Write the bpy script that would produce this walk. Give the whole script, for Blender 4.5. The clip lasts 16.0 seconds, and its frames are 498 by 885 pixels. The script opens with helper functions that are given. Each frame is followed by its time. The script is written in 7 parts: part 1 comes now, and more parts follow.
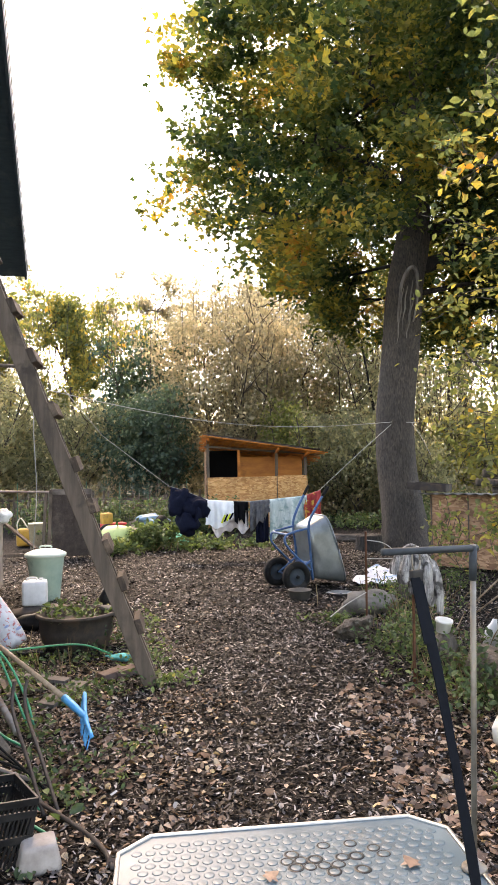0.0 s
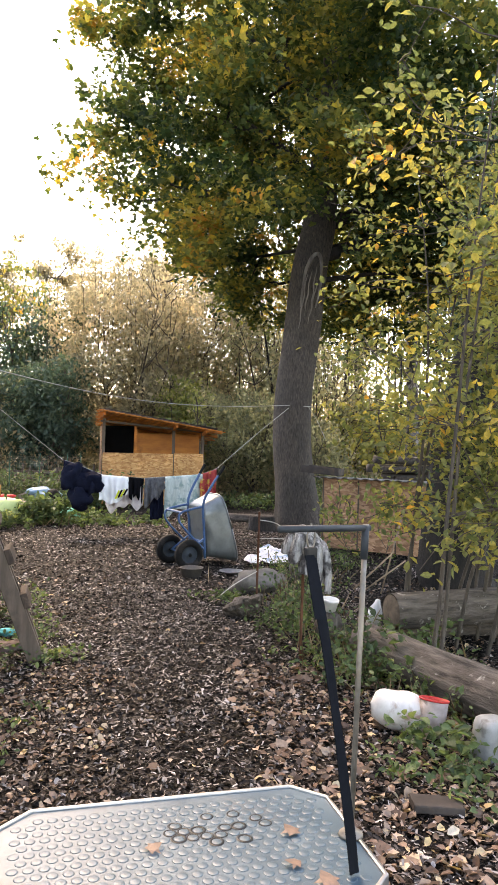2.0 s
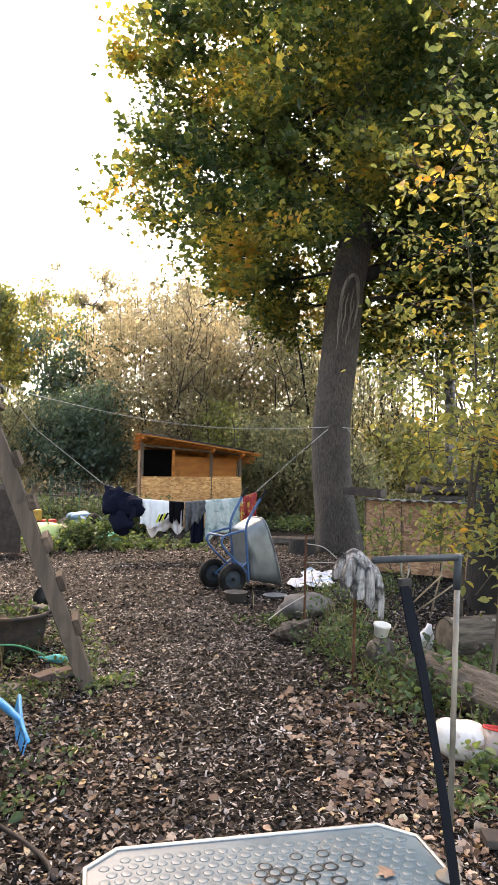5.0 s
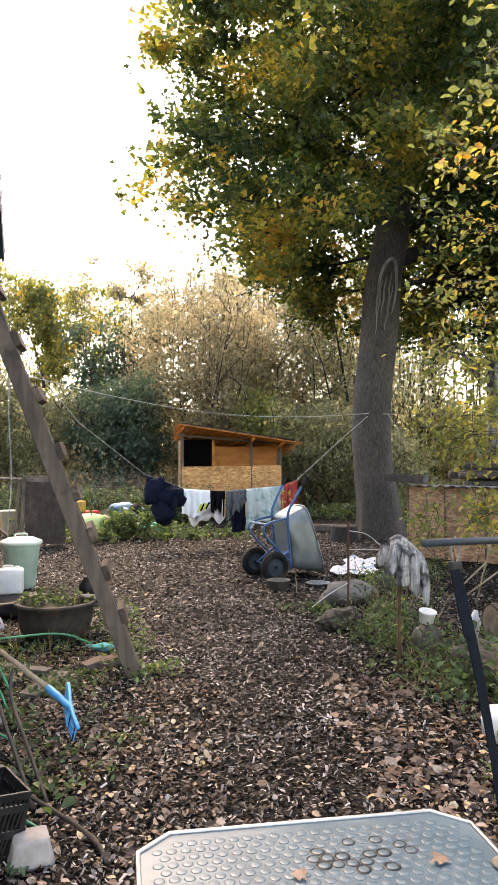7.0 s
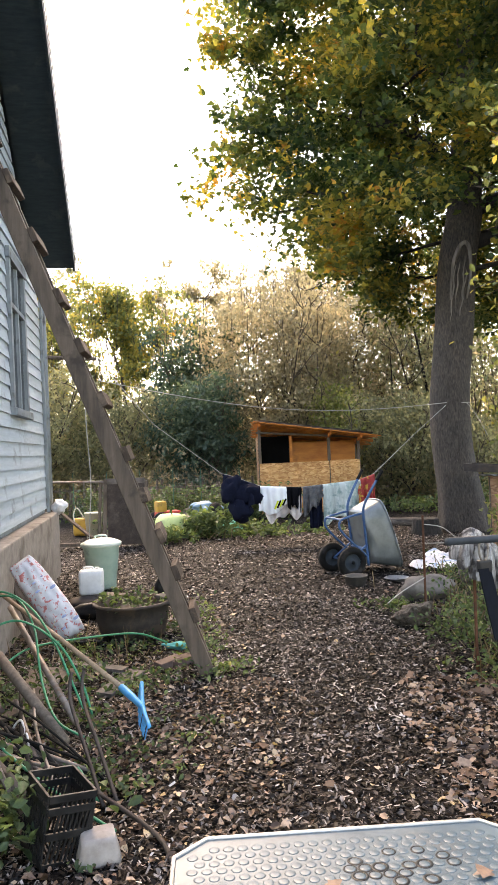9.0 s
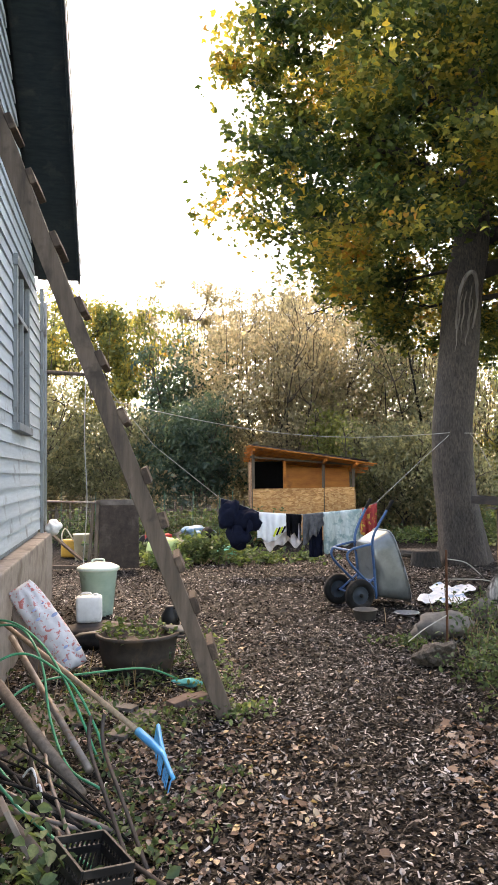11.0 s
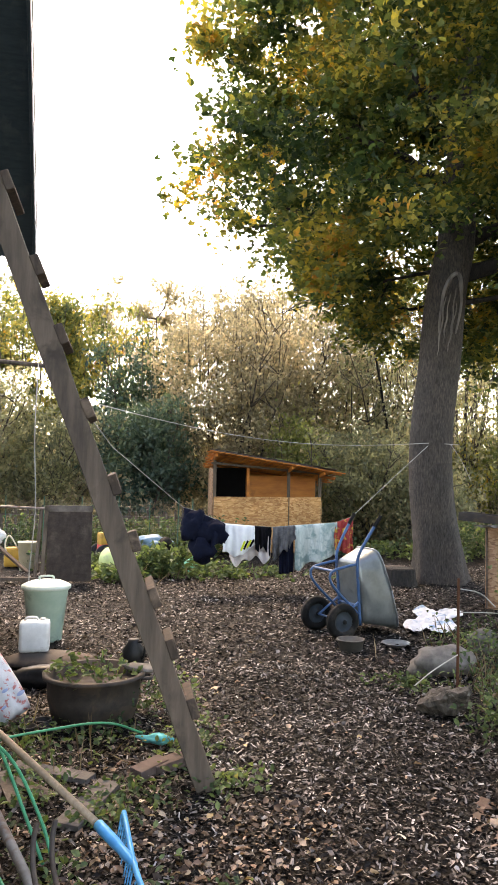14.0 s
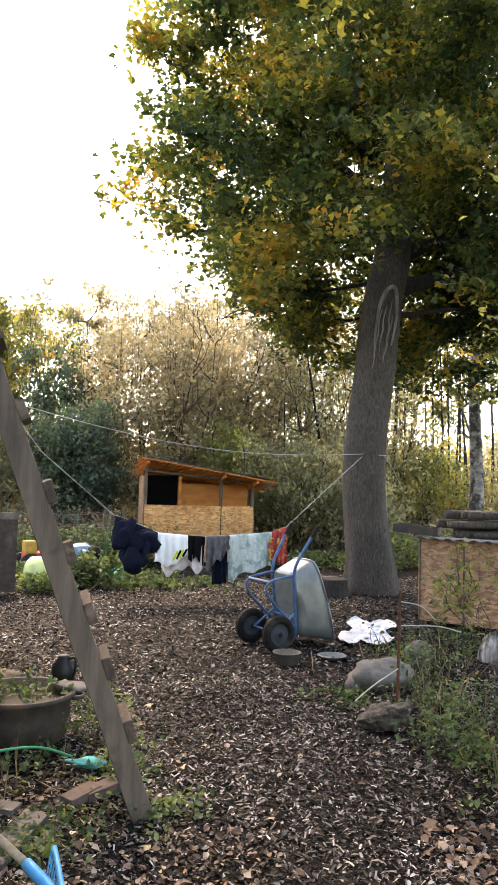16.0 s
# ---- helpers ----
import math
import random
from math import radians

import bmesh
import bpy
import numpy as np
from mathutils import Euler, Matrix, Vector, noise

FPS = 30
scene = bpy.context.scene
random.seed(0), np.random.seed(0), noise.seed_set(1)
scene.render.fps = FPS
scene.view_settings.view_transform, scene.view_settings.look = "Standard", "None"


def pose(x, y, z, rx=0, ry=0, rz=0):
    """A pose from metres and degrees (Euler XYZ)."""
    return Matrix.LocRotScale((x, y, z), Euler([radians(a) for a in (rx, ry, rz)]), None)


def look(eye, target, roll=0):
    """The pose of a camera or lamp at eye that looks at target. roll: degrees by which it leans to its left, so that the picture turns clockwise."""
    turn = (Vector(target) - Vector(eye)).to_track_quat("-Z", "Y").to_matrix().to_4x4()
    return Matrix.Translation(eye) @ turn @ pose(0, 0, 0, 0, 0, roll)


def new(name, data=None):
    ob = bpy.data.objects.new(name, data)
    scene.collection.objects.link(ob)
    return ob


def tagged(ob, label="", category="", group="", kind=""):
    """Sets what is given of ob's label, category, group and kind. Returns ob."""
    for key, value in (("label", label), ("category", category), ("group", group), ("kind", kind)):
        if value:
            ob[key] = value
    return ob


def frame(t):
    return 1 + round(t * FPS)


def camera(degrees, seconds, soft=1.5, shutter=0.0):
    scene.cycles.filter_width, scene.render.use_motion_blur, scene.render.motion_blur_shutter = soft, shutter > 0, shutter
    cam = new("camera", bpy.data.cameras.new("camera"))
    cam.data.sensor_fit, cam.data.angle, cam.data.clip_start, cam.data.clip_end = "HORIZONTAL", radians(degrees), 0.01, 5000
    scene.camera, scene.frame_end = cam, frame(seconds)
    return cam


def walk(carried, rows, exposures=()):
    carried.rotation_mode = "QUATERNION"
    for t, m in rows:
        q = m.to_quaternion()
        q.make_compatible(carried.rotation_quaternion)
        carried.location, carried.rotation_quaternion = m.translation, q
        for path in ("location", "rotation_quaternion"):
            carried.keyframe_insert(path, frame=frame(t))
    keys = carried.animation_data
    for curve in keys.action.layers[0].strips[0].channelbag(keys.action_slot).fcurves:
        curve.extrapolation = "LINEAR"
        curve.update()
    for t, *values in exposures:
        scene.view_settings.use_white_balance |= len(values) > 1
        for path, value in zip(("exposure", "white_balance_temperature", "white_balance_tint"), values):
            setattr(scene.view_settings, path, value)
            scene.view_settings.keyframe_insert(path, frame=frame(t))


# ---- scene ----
cam = camera(37.0, 16.0, soft=1.35)
PATH = [
    (0, (0.243, 0.16, 1.663), (0.194, 2.159, 1.717), -1.1),
    (0.5, (0.248, 0.122, 1.676), (0.254, 2.122, 1.717), -0.8),
    (1, (0.267, 0.11, 1.674), (0.372, 2.107, 1.7), -0.0),
    (1.5, (0.252, 0.141, 1.659), (0.435, 2.133, 1.669), 0.9),
    (2, (0.233, 0.171, 1.653), (0.459, 2.158, 1.652), 1.5),
    (2.5, (0.154, 0.203, 1.639), (0.394, 2.189, 1.652), 2.0),
    (3, (0.114, 0.209, 1.659), (0.34, 2.196, 1.694), 2.2),
    (5.5, (0.113, 0.201, 1.667), (0.224, 2.197, 1.722), 0.2),
    (6, (0.123, 0.197, 1.661), (0.206, 2.195, 1.71), -0.2),
    (6.5, (0.118, 0.203, 1.654), (0.176, 2.202, 1.692), -0.3),
    (7, (0.103, 0.22, 1.657), (0.136, 2.22, 1.683), -0.3),
    (7.5, (0.102, 0.214, 1.662), (0.1, 2.214, 1.675), -0.3),
    (8, (0.119, 0.259, 1.643), (0.069, 2.259, 1.647), -0.6),
    (8.5, (0.197, 0.268, 1.662), (0.071, 2.264, 1.67), -1.5),
    (9, (0.244, 0.26, 1.664), (0.055, 2.251, 1.684), -2.5),
    (9.2, (0.227, 0.264, 1.672), (0.025, 2.253, 1.694), -2.4),
    (11.3, (-0.145, 0.687, 1.683), (-0.271, 2.68, 1.785), -0.6),
    (11.5, (-0.138, 0.774, 1.698), (-0.26, 2.768, 1.809), -0.7),
    (12, (-0.137, 0.95, 1.693), (-0.259, 2.943, 1.799), -0.2),
    (12.5, (-0.249, 1.089, 1.697), (-0.327, 3.086, 1.79), 0.3),
    (13, (-0.418, 1.232, 1.711), (-0.453, 3.23, 1.8), 0.5),
    (13.5, (-0.485, 1.367, 1.681), (-0.493, 3.365, 1.768), 0.7),
    (14, (-0.452, 1.585, 1.713), (-0.454, 3.582, 1.812), 0.9),
    (14.5, (-0.437, 1.73, 1.703), (-0.406, 3.726, 1.814), 1.1),
    (15, (-0.473, 1.773, 1.714), (-0.37, 3.767, 1.832), 1.3),
    (15.5, (-0.52, 1.771, 1.7), (-0.368, 3.762, 1.824), 1.6),
    (16, (-0.543, 1.778, 1.714), (-0.355, 3.766, 1.84), 1.7),
]
walk(cam, [(t, look(eye, target, roll)) for t, eye, target, roll in PATH], [(0, 2.97, 9000, 19.5), (9, 2.95, 9000, 18), (12, 2.86, 9000, 19), (16, 2.98, 9000, 17)])


# ---------- light ----------
world = bpy.data.worlds.new("sky")
scene.world = world
world.use_nodes = True
wn = world.node_tree.nodes
sky = wn.new("ShaderNodeTexSky")
sky.sky_type = "NISHITA"
sky.sun_disc = False
sky.sun_elevation = radians(48)
sky.sun_rotation = radians(-15)
sky.air_density = 1.0
sky.dust_density = 1.2
sky.ozone_density = 1.0
wn["Background"].inputs["Strength"].default_value = 0.15
world.node_tree.links.new(sky.outputs[0], wn["Background"].inputs["Color"])

sun_lamp = bpy.data.lights.new("sun", "SUN")
sun_lamp.energy = 0.6
sun_lamp.angle = radians(25)
sun_lamp.color = (1.0, 0.84, 0.62)
sun = new("sun", sun_lamp)
sun.matrix_basis = look((-15 * math.sin(radians(15)), 15 * math.cos(radians(15)), 15 * math.tan(radians(48))), (0, 0, 0))


# ---------- materials ----------
def ramp(nt, stops):
    node = nt.nodes.new("ShaderNodeValToRGB")
    els = node.color_ramp.elements
    while len(els) < len(stops):
        els.new(0.5)
    for el, (p, c) in zip(els, stops):
        el.position, el.color = p, (*c, 1)
    return node


def coords(nt, stretch=(1, 1, 1), kind="Object"):
    tc = nt.nodes.new("ShaderNodeTexCoord")
    mp = nt.nodes.new("ShaderNodeMapping")
    mp.inputs["Scale"].default_value = stretch
    nt.links.new(tc.outputs[kind], mp.inputs["Vector"])
    return mp.outputs[0]


def noise_tex(nt, vec, scale, detail=6, rough=0.6, distort=0.0):
    n = nt.nodes.new("ShaderNodeTexNoise")
    n.inputs["Scale"].default_value, n.inputs["Detail"].default_value = scale, detail
    n.inputs["Roughness"].default_value, n.inputs["Distortion"].default_value = rough, distort
    nt.links.new(vec, n.inputs["Vector"])
    return n.outputs["Fac"]


def mix_col(nt, fac, a, b, mode="MIX"):
    m = nt.nodes.new("ShaderNodeMix")
    m.data_type, m.blend_type = "RGBA", mode
    for sock, v in ((m.inputs[0], fac), (m.inputs[6], a), (m.inputs[7], b)):
        if hasattr(v, "node"):
            nt.links.new(v, sock)
        else:
            sock.default_value = v if not isinstance(v, tuple) else (*v, 1)
    return m.outputs[2]


def bump_of(nt, height, strength, dist=0.01):
    b = nt.nodes.new("ShaderNodeBump")
    b.inputs["Strength"].default_value, b.inputs["Distance"].default_value = strength, dist
    nt.links.new(height, b.inputs["Height"])
    return b.outputs[0]


def blank(name):
    m = bpy.data.materials.new(name)
    m.use_nodes = True
    return m, m.node_tree, m.node_tree.nodes["Principled BSDF"]


def surface(name, dark, light, scale=8.0, stretch=(1, 1, 1), rough=0.7, metal=0.0, bump=0.3, dist=0.004,
            stain=None, stain_scale=1.5, stain_at=(0.55, 0.7), vary=0.0, spec=0.25):
    """A worn surface: grain between two colours, an optional stain at a larger scale, and fine relief."""
    m, nt, p = blank(name)
    v = coords(nt, stretch)
    grain = noise_tex(nt, v, scale, 8, 0.65)
    r = ramp(nt, [(0.3, dark), (0.72, light)])
    nt.links.new(grain, r.inputs[0])
    col = r.outputs[0]
    if stain:
        big = noise_tex(nt, coords(nt), stain_scale, 7, 0.6, 0.4)
        sr = ramp(nt, [(stain_at[0], (0, 0, 0)), (stain_at[1], (1, 1, 1))])
        nt.links.new(big, sr.inputs[0])
        col = mix_col(nt, sr.outputs[0], col, stain)
    if vary:
        oi = nt.nodes.new("ShaderNodeObjectInfo")
        vr = ramp(nt, [(0.0, (1 - vary,) * 3), (1.0, (1 + vary * 0.6,) * 3)])
        nt.links.new(oi.outputs["Random"], vr.inputs[0])
        col = mix_col(nt, 1.0, col, vr.outputs[0], "MULTIPLY")
    nt.links.new(col, p.inputs["Base Color"])
    rr = ramp(nt, [(0.3, (max(rough - 0.12, 0.05),) * 3), (0.75, (min(rough + 0.12, 1.0),) * 3)])
    nt.links.new(grain, rr.inputs[0])
    nt.links.new(rr.outputs[0], p.inputs["Roughness"])
    p.inputs["Metallic"].default_value = metal
    p.inputs["Specular IOR Level"].default_value = spec
    nt.links.new(bump_of(nt, grain, bump, dist), p.inputs["Normal"])
    return m


def leaf_material(name, stops, glow=0.45, rough=0.55, patch=0.0, patch_scale=0.8, own=0.95, shift=0.0, tint=(1.5, 1.45, 0.8)):
    """Leaves: each its own colour, matt on top, letting light through."""
    m, nt, p = blank(name)
    geo = nt.nodes.new("ShaderNodeNewGeometry")
    r = ramp(nt, stops)
    fac = geo.outputs["Random Per Island"]
    if patch:
        big = noise_tex(nt, coords(nt), patch_scale, 3, 0.5)
        m1 = nt.nodes.new("ShaderNodeMath")
        m1.operation = "MULTIPLY_ADD"
        nt.links.new(big, m1.inputs[0])
        m1.inputs[1].default_value, m1.inputs[2].default_value = patch * 2.4, shift - patch * 1.2
        m2 = nt.nodes.new("ShaderNodeMath")
        m2.operation, m2.use_clamp = "MULTIPLY_ADD", True
        nt.links.new(fac, m2.inputs[0])
        m2.inputs[1].default_value = own
        nt.links.new(m1.outputs[0], m2.inputs[2])
        fac = m2.outputs[0]
    nt.links.new(fac, r.inputs[0])
    fine = noise_tex(nt, coords(nt), 60, 3)
    fr = ramp(nt, [(0.3, (0.7, 0.7, 0.7)), (0.7, (1.15, 1.1, 1.05))])
    nt.links.new(fine, fr.inputs[0])
    col = mix_col(nt, 1.0, r.outputs[0], fr.outputs[0], "MULTIPLY")
    nt.links.new(col, p.inputs["Base Color"])
    p.inputs["Roughness"].default_value = rough
    p.inputs["Specular IOR Level"].default_value = 0.3 if glow else 0.12
    if glow:
        tr = nt.nodes.new("ShaderNodeBsdfTranslucent")
        nt.links.new(mix_col(nt, 1.0, col, tint, "MULTIPLY"), tr.inputs["Color"])
        mx = nt.nodes.new("ShaderNodeMixShader")
        mx.inputs[0].default_value = glow
        nt.links.new(p.outputs[0], mx.inputs[1])
        nt.links.new(tr.outputs[0], mx.inputs[2])
        nt.links.new(mx.outputs[0], nt.nodes["Material Output"].inputs["Surface"])
    return m


def ground_material():
    m, nt, p = blank("mulch")
    v = coords(nt)
    vo = nt.nodes.new("ShaderNodeTexVoronoi")
    vo.inputs["Scale"].default_value = 38
    warp = nt.nodes.new("ShaderNodeVectorMath")
    nz = nt.nodes.new("ShaderNodeTexNoise")
    nz.inputs["Scale"].default_value = 14
    nt.links.new(v, nz.inputs["Vector"])
    mul = nt.nodes.new("ShaderNodeVectorMath")
    mul.operation = "SCALE"
    mul.inputs["Scale"].default_value = 0.09
    nt.links.new(nz.outputs["Color"], mul.inputs[0])
    nt.links.new(v, warp.inputs[0])
    nt.links.new(mul.outputs[0], warp.inputs[1])
    nt.links.new(warp.outputs[0], vo.inputs["Vector"])
    sep = nt.nodes.new("ShaderNodeSeparateColor")
    nt.links.new(vo.outputs["Color"], sep.inputs[0])
    chips = ramp(nt, [(0.0, (0.004, 0.0034, 0.003)), (0.6, (0.011, 0.0092, 0.0082)), (0.85, (0.034, 0.028, 0.025)), (1.0, (0.14, 0.118, 0.106))])
    nt.links.new(sep.outputs[0], chips.inputs[0])
    patch = noise_tex(nt, v, 0.9, 6, 0.6)
    pr = ramp(nt, [(0.42, (0, 0, 0)), (0.6, (1, 1, 1))])
    nt.links.new(patch, pr.inputs[0])
    fine = noise_tex(nt, v, 55, 6)
    soil = ramp(nt, [(0.3, (0.004, 0.0034, 0.003)), (0.75, (0.018, 0.0145, 0.0125))])
    nt.links.new(fine, soil.inputs[0])
    half = mix_col(nt, 0.55, chips.outputs[0], soil.outputs[0])
    nt.links.new(mix_col(nt, pr.outputs[0], half, chips.outputs[0]), p.inputs["Base Color"])
    p.inputs["Roughness"].default_value = 0.92
    p.inputs["Specular IOR Level"].default_value = 0.1
    h = nt.nodes.new("ShaderNodeMath")
    nt.links.new(sep.outputs[1], h.inputs[0])
    nt.links.new(fine, h.inputs[1])
    nt.links.new(bump_of(nt, h.outputs[0], 0.9, 0.012), p.inputs["Normal"])
    return m


def bark_material(name, dark, light, scale=9.0, furrow=0.9):
    m, nt, p = blank(name)
    v = coords(nt, (1, 1, 0.26))
    a = noise_tex(nt, v, scale * 2.2, 8, 0.7, 0.6)
    big = noise_tex(nt, coords(nt), 1.6, 5)
    r = ramp(nt, [(0.32, dark), (0.7, light)])
    nt.links.new(a, r.inputs[0])
    br = ramp(nt, [(0.35, (0.65, 0.66, 0.62)), (0.7, (1.15, 1.1, 1.05))])
    nt.links.new(big, br.inputs[0])
    nt.links.new(mix_col(nt, 1.0, r.outputs[0], br.outputs[0], "MULTIPLY"), p.inputs["Base Color"])
    p.inputs["Roughness"].default_value = 0.9
    nt.links.new(bump_of(nt, a, furrow, 0.03), p.inputs["Normal"])
    return m


def osb_material(name, lo, mid, hi):
    m, nt, p = blank(name)
    v = coords(nt, (9, 9, 22))
    vo = nt.nodes.new("ShaderNodeTexVoronoi")
    vo.inputs["Scale"].default_value = 1.6
    nz = nt.nodes.new("ShaderNodeTexNoise")
    nz.inputs["Scale"].default_value = 0.7
    nt.links.new(v, nz.inputs["Vector"])
    mul = nt.nodes.new("ShaderNodeVectorMath")
    mul.operation = "SCALE"
    mul.inputs["Scale"].default_value = 2.2
    add = nt.nodes.new("ShaderNodeVectorMath")
    nt.links.new(nz.outputs["Color"], mul.inputs[0])
    nt.links.new(v, add.inputs[0])
    nt.links.new(mul.outputs[0], add.inputs[1])
    nt.links.new(add.outputs[0], vo.inputs["Vector"])
    sep = nt.nodes.new("ShaderNodeSeparateColor")
    nt.links.new(vo.outputs["Color"], sep.inputs[0])
    r = ramp(nt, [(0.0, lo), (0.5, mid), (1.0, hi)])
    nt.links.new(sep.outputs[0], r.inputs[0])
    big = noise_tex(nt, coords(nt), 2.0, 6)
    br = ramp(nt, [(0.35, (0.72, 0.7, 0.66)), (0.65, (1.05, 1.03, 1.0))])
    nt.links.new(big, br.inputs[0])
    nt.links.new(mix_col(nt, 1.0, r.outputs[0], br.outputs[0], "MULTIPLY"), p.inputs["Base Color"])
    p.inputs["Roughness"].default_value = 0.75
    nt.links.new(bump_of(nt, sep.outputs[1], 0.4, 0.003), p.inputs["Normal"])
    return m


MULCH = ground_material()
LITTER = leaf_material("leaf litter", [(0.0, (0.005, 0.0043, 0.0038)), (0.5, (0.011, 0.0087, 0.0076)), (0.7, (0.045, 0.0375, 0.034)), (0.86, (0.19, 0.163, 0.15)), (1.0, (0.52, 0.475, 0.45))], 0.0, patch=0.28, patch_scale=1.1)
DRY_LEAF = leaf_material("dry maple leaves", [(0.0, (0.045, 0.028, 0.021)), (0.35, (0.12, 0.074, 0.053)), (0.62, (0.25, 0.165, 0.122)), (0.84, (0.42, 0.32, 0.25)), (0.95, (0.52, 0.39, 0.2)), (1.0, (0.56, 0.5, 0.43))], 0.12, 0.55, patch=0.3, patch_scale=1.5)
MAPLE = leaf_material("maple leaves", [(0.0, (0.018, 0.038, 0.018)), (0.3, (0.05, 0.08, 0.03)), (0.52, (0.105, 0.125, 0.04)), (0.72, (0.22, 0.205, 0.055)), (0.9, (0.38, 0.29, 0.06)), (1.0, (0.38, 0.2, 0.05))], 0.56, patch=1.15, patch_scale=0.7, own=0.5, shift=0.14, tint=(1.65, 1.6, 0.95))
YELLOW_LEAF = leaf_material("yellowing leaves", [(0.0, (0.1, 0.135, 0.065)), (0.4, (0.19, 0.215, 0.09)), (0.7, (0.33, 0.3, 0.1)), (0.92, (0.5, 0.385, 0.09)), (1.0, (0.48, 0.26, 0.06))], 0.58, patch=0.9, patch_scale=1.1, own=0.6, shift=0.15, tint=(1.5, 1.45, 0.9))
OLIVE_LEAF = leaf_material("olive leaves", [(0.0, (0.14, 0.165, 0.12)), (0.4, (0.26, 0.275, 0.185)), (0.75, (0.4, 0.38, 0.25)), (0.93, (0.54, 0.46, 0.3)), (1.0, (0.58, 0.42, 0.27))], 0.62, patch=0.8, patch_scale=0.5, own=0.6, shift=0.14, tint=(1.35, 1.3, 0.95))
BROWN_LEAF = leaf_material("russet leaves", [(0.0, (0.18, 0.175, 0.13)), (0.45, (0.33, 0.305, 0.22)), (0.8, (0.48, 0.415, 0.285)), (1.0, (0.6, 0.5, 0.35))], 0.6, patch=0.8, patch_scale=0.4, own=0.6, shift=0.16, tint=(1.4, 1.34, 1.05))
DARK_LEAF = leaf_material("dark evergreen leaves", [(0.0, (0.035, 0.07, 0.06)), (0.5, (0.085, 0.14, 0.115)), (0.85, (0.16, 0.22, 0.16)), (1.0, (0.26, 0.3, 0.17))], 0.42, patch=0.6, patch_scale=0.9, own=0.6, shift=0.16)
LIME_LEAF = leaf_material("lime green leaves", [(0.0, (0.12, 0.155, 0.06)), (0.6, (0.24, 0.27, 0.1)), (1.0, (0.4, 0.38, 0.15))], 0.5, tint=(1.35, 1.35, 0.9))
WEED = leaf_material("weeds", [(0.0, (0.03, 0.055, 0.03)), (0.5, (0.08, 0.13, 0.062)), (0.88, (0.17, 0.235, 0.105)), (1.0, (0.3, 0.3, 0.14))], 0.42, patch=0.7, patch_scale=1.6, own=0.6, shift=0.16)
BARK = bark_material("maple bark", (0.011, 0.009, 0.008), (0.108, 0.088, 0.076), 20)
STACK_BARK = bark_material("weathered stacked timber", (0.02, 0.017, 0.016), (0.1, 0.086, 0.078))
DARK_BARK = bark_material("dark bark", (0.007, 0.006, 0.0055), (0.036, 0.03, 0.026))
TWIG = bark_material("twigs", (0.04, 0.033, 0.027), (0.14, 0.115, 0.095))
HEART = surface("bare heartwood", (0.06, 0.052, 0.046), (0.27, 0.24, 0.213), 12, (1, 1, 0.15), 0.85, bump=0.8, dist=0.02)
WOUND_WOOD = surface("dark bare wood", (0.02, 0.016, 0.014), (0.13, 0.105, 0.088), 14, (1, 1, 0.12), 0.9, bump=0.9, dist=0.03)
BIRCH = surface("birch bark", (0.035, 0.032, 0.03), (0.3, 0.285, 0.27), 6, (1, 1, 1.6), 0.8, bump=0.5, stain=(0.03, 0.028, 0.026), stain_scale=4, stain_at=(0.45, 0.55))
LOG = surface("old log bark", (0.018, 0.0145, 0.012), (0.2, 0.168, 0.14), 20, (1, 1, 0.2), 0.92, bump=1.0, dist=0.03, stain=(0.34, 0.31, 0.27), stain_scale=12, stain_at=(0.62, 0.7))
LOG_END = surface("sawn log end", (0.07, 0.054, 0.042), (0.2, 0.155, 0.115), 12, (1, 1, 1), 0.85, bump=0.5, stain=(0.05, 0.04, 0.034), stain_scale=6)
LADDER_WOOD = surface("weathered ladder timber", (0.055, 0.041, 0.032), (0.16, 0.12, 0.093), 4, (4, 4, 0.45), 0.8, bump=0.4, stain=(0.05, 0.038, 0.031), stain_scale=4)
# darker than the stringers: the rungs' shaded side is put into the colour
RUNG_WOOD = surface("worn rungs toned for shade", (0.028, 0.02, 0.016), (0.095, 0.068, 0.052), 7, (4, 4, 0.6), 0.85, bump=0.6, stain=(0.16, 0.115, 0.085), stain_scale=6, vary=0.3)
OLD_WOOD = surface("old grey timber", (0.06, 0.047, 0.038), (0.17, 0.135, 0.108), 7, (4, 4, 0.6), 0.85, bump=0.5, stain=(0.03, 0.025, 0.02), vary=0.2)
BOARD_WOOD = surface("worn boards", (0.06, 0.052, 0.047), (0.17, 0.15, 0.135), 8, (1, 6, 1), 0.85, bump=0.4, stain=(0.06, 0.05, 0.04))
HANDLE_WOOD = surface("turned ash handle", (0.2, 0.14, 0.095), (0.36, 0.27, 0.19), 9, (5, 5, 0.4), 0.65, bump=0.25, stain=(0.12, 0.09, 0.065), stain_scale=4)
ORANGE_WOOD = surface("orange stained timber", (0.4, 0.12, 0.022), (0.62, 0.22, 0.045), 5, (1, 6, 6), 0.6, bump=0.3, stain=(0.2, 0.07, 0.02), vary=0.25)
# plywood colour taken down to carry the shade inside the shelter
ORANGE_PLY = surface("orange plywood", (0.3, 0.1, 0.022), (0.48, 0.18, 0.042), 3, (1, 1, 4), 0.65, bump=0.2, stain=(0.16, 0.065, 0.025))
OSB = osb_material("chipboard", (0.38, 0.165, 0.055), (0.57, 0.285, 0.11), (0.72, 0.43, 0.2))
OLD_OSB = osb_material("weathered chipboard", (0.2, 0.1, 0.055), (0.38, 0.21, 0.12), (0.52, 0.32, 0.2))
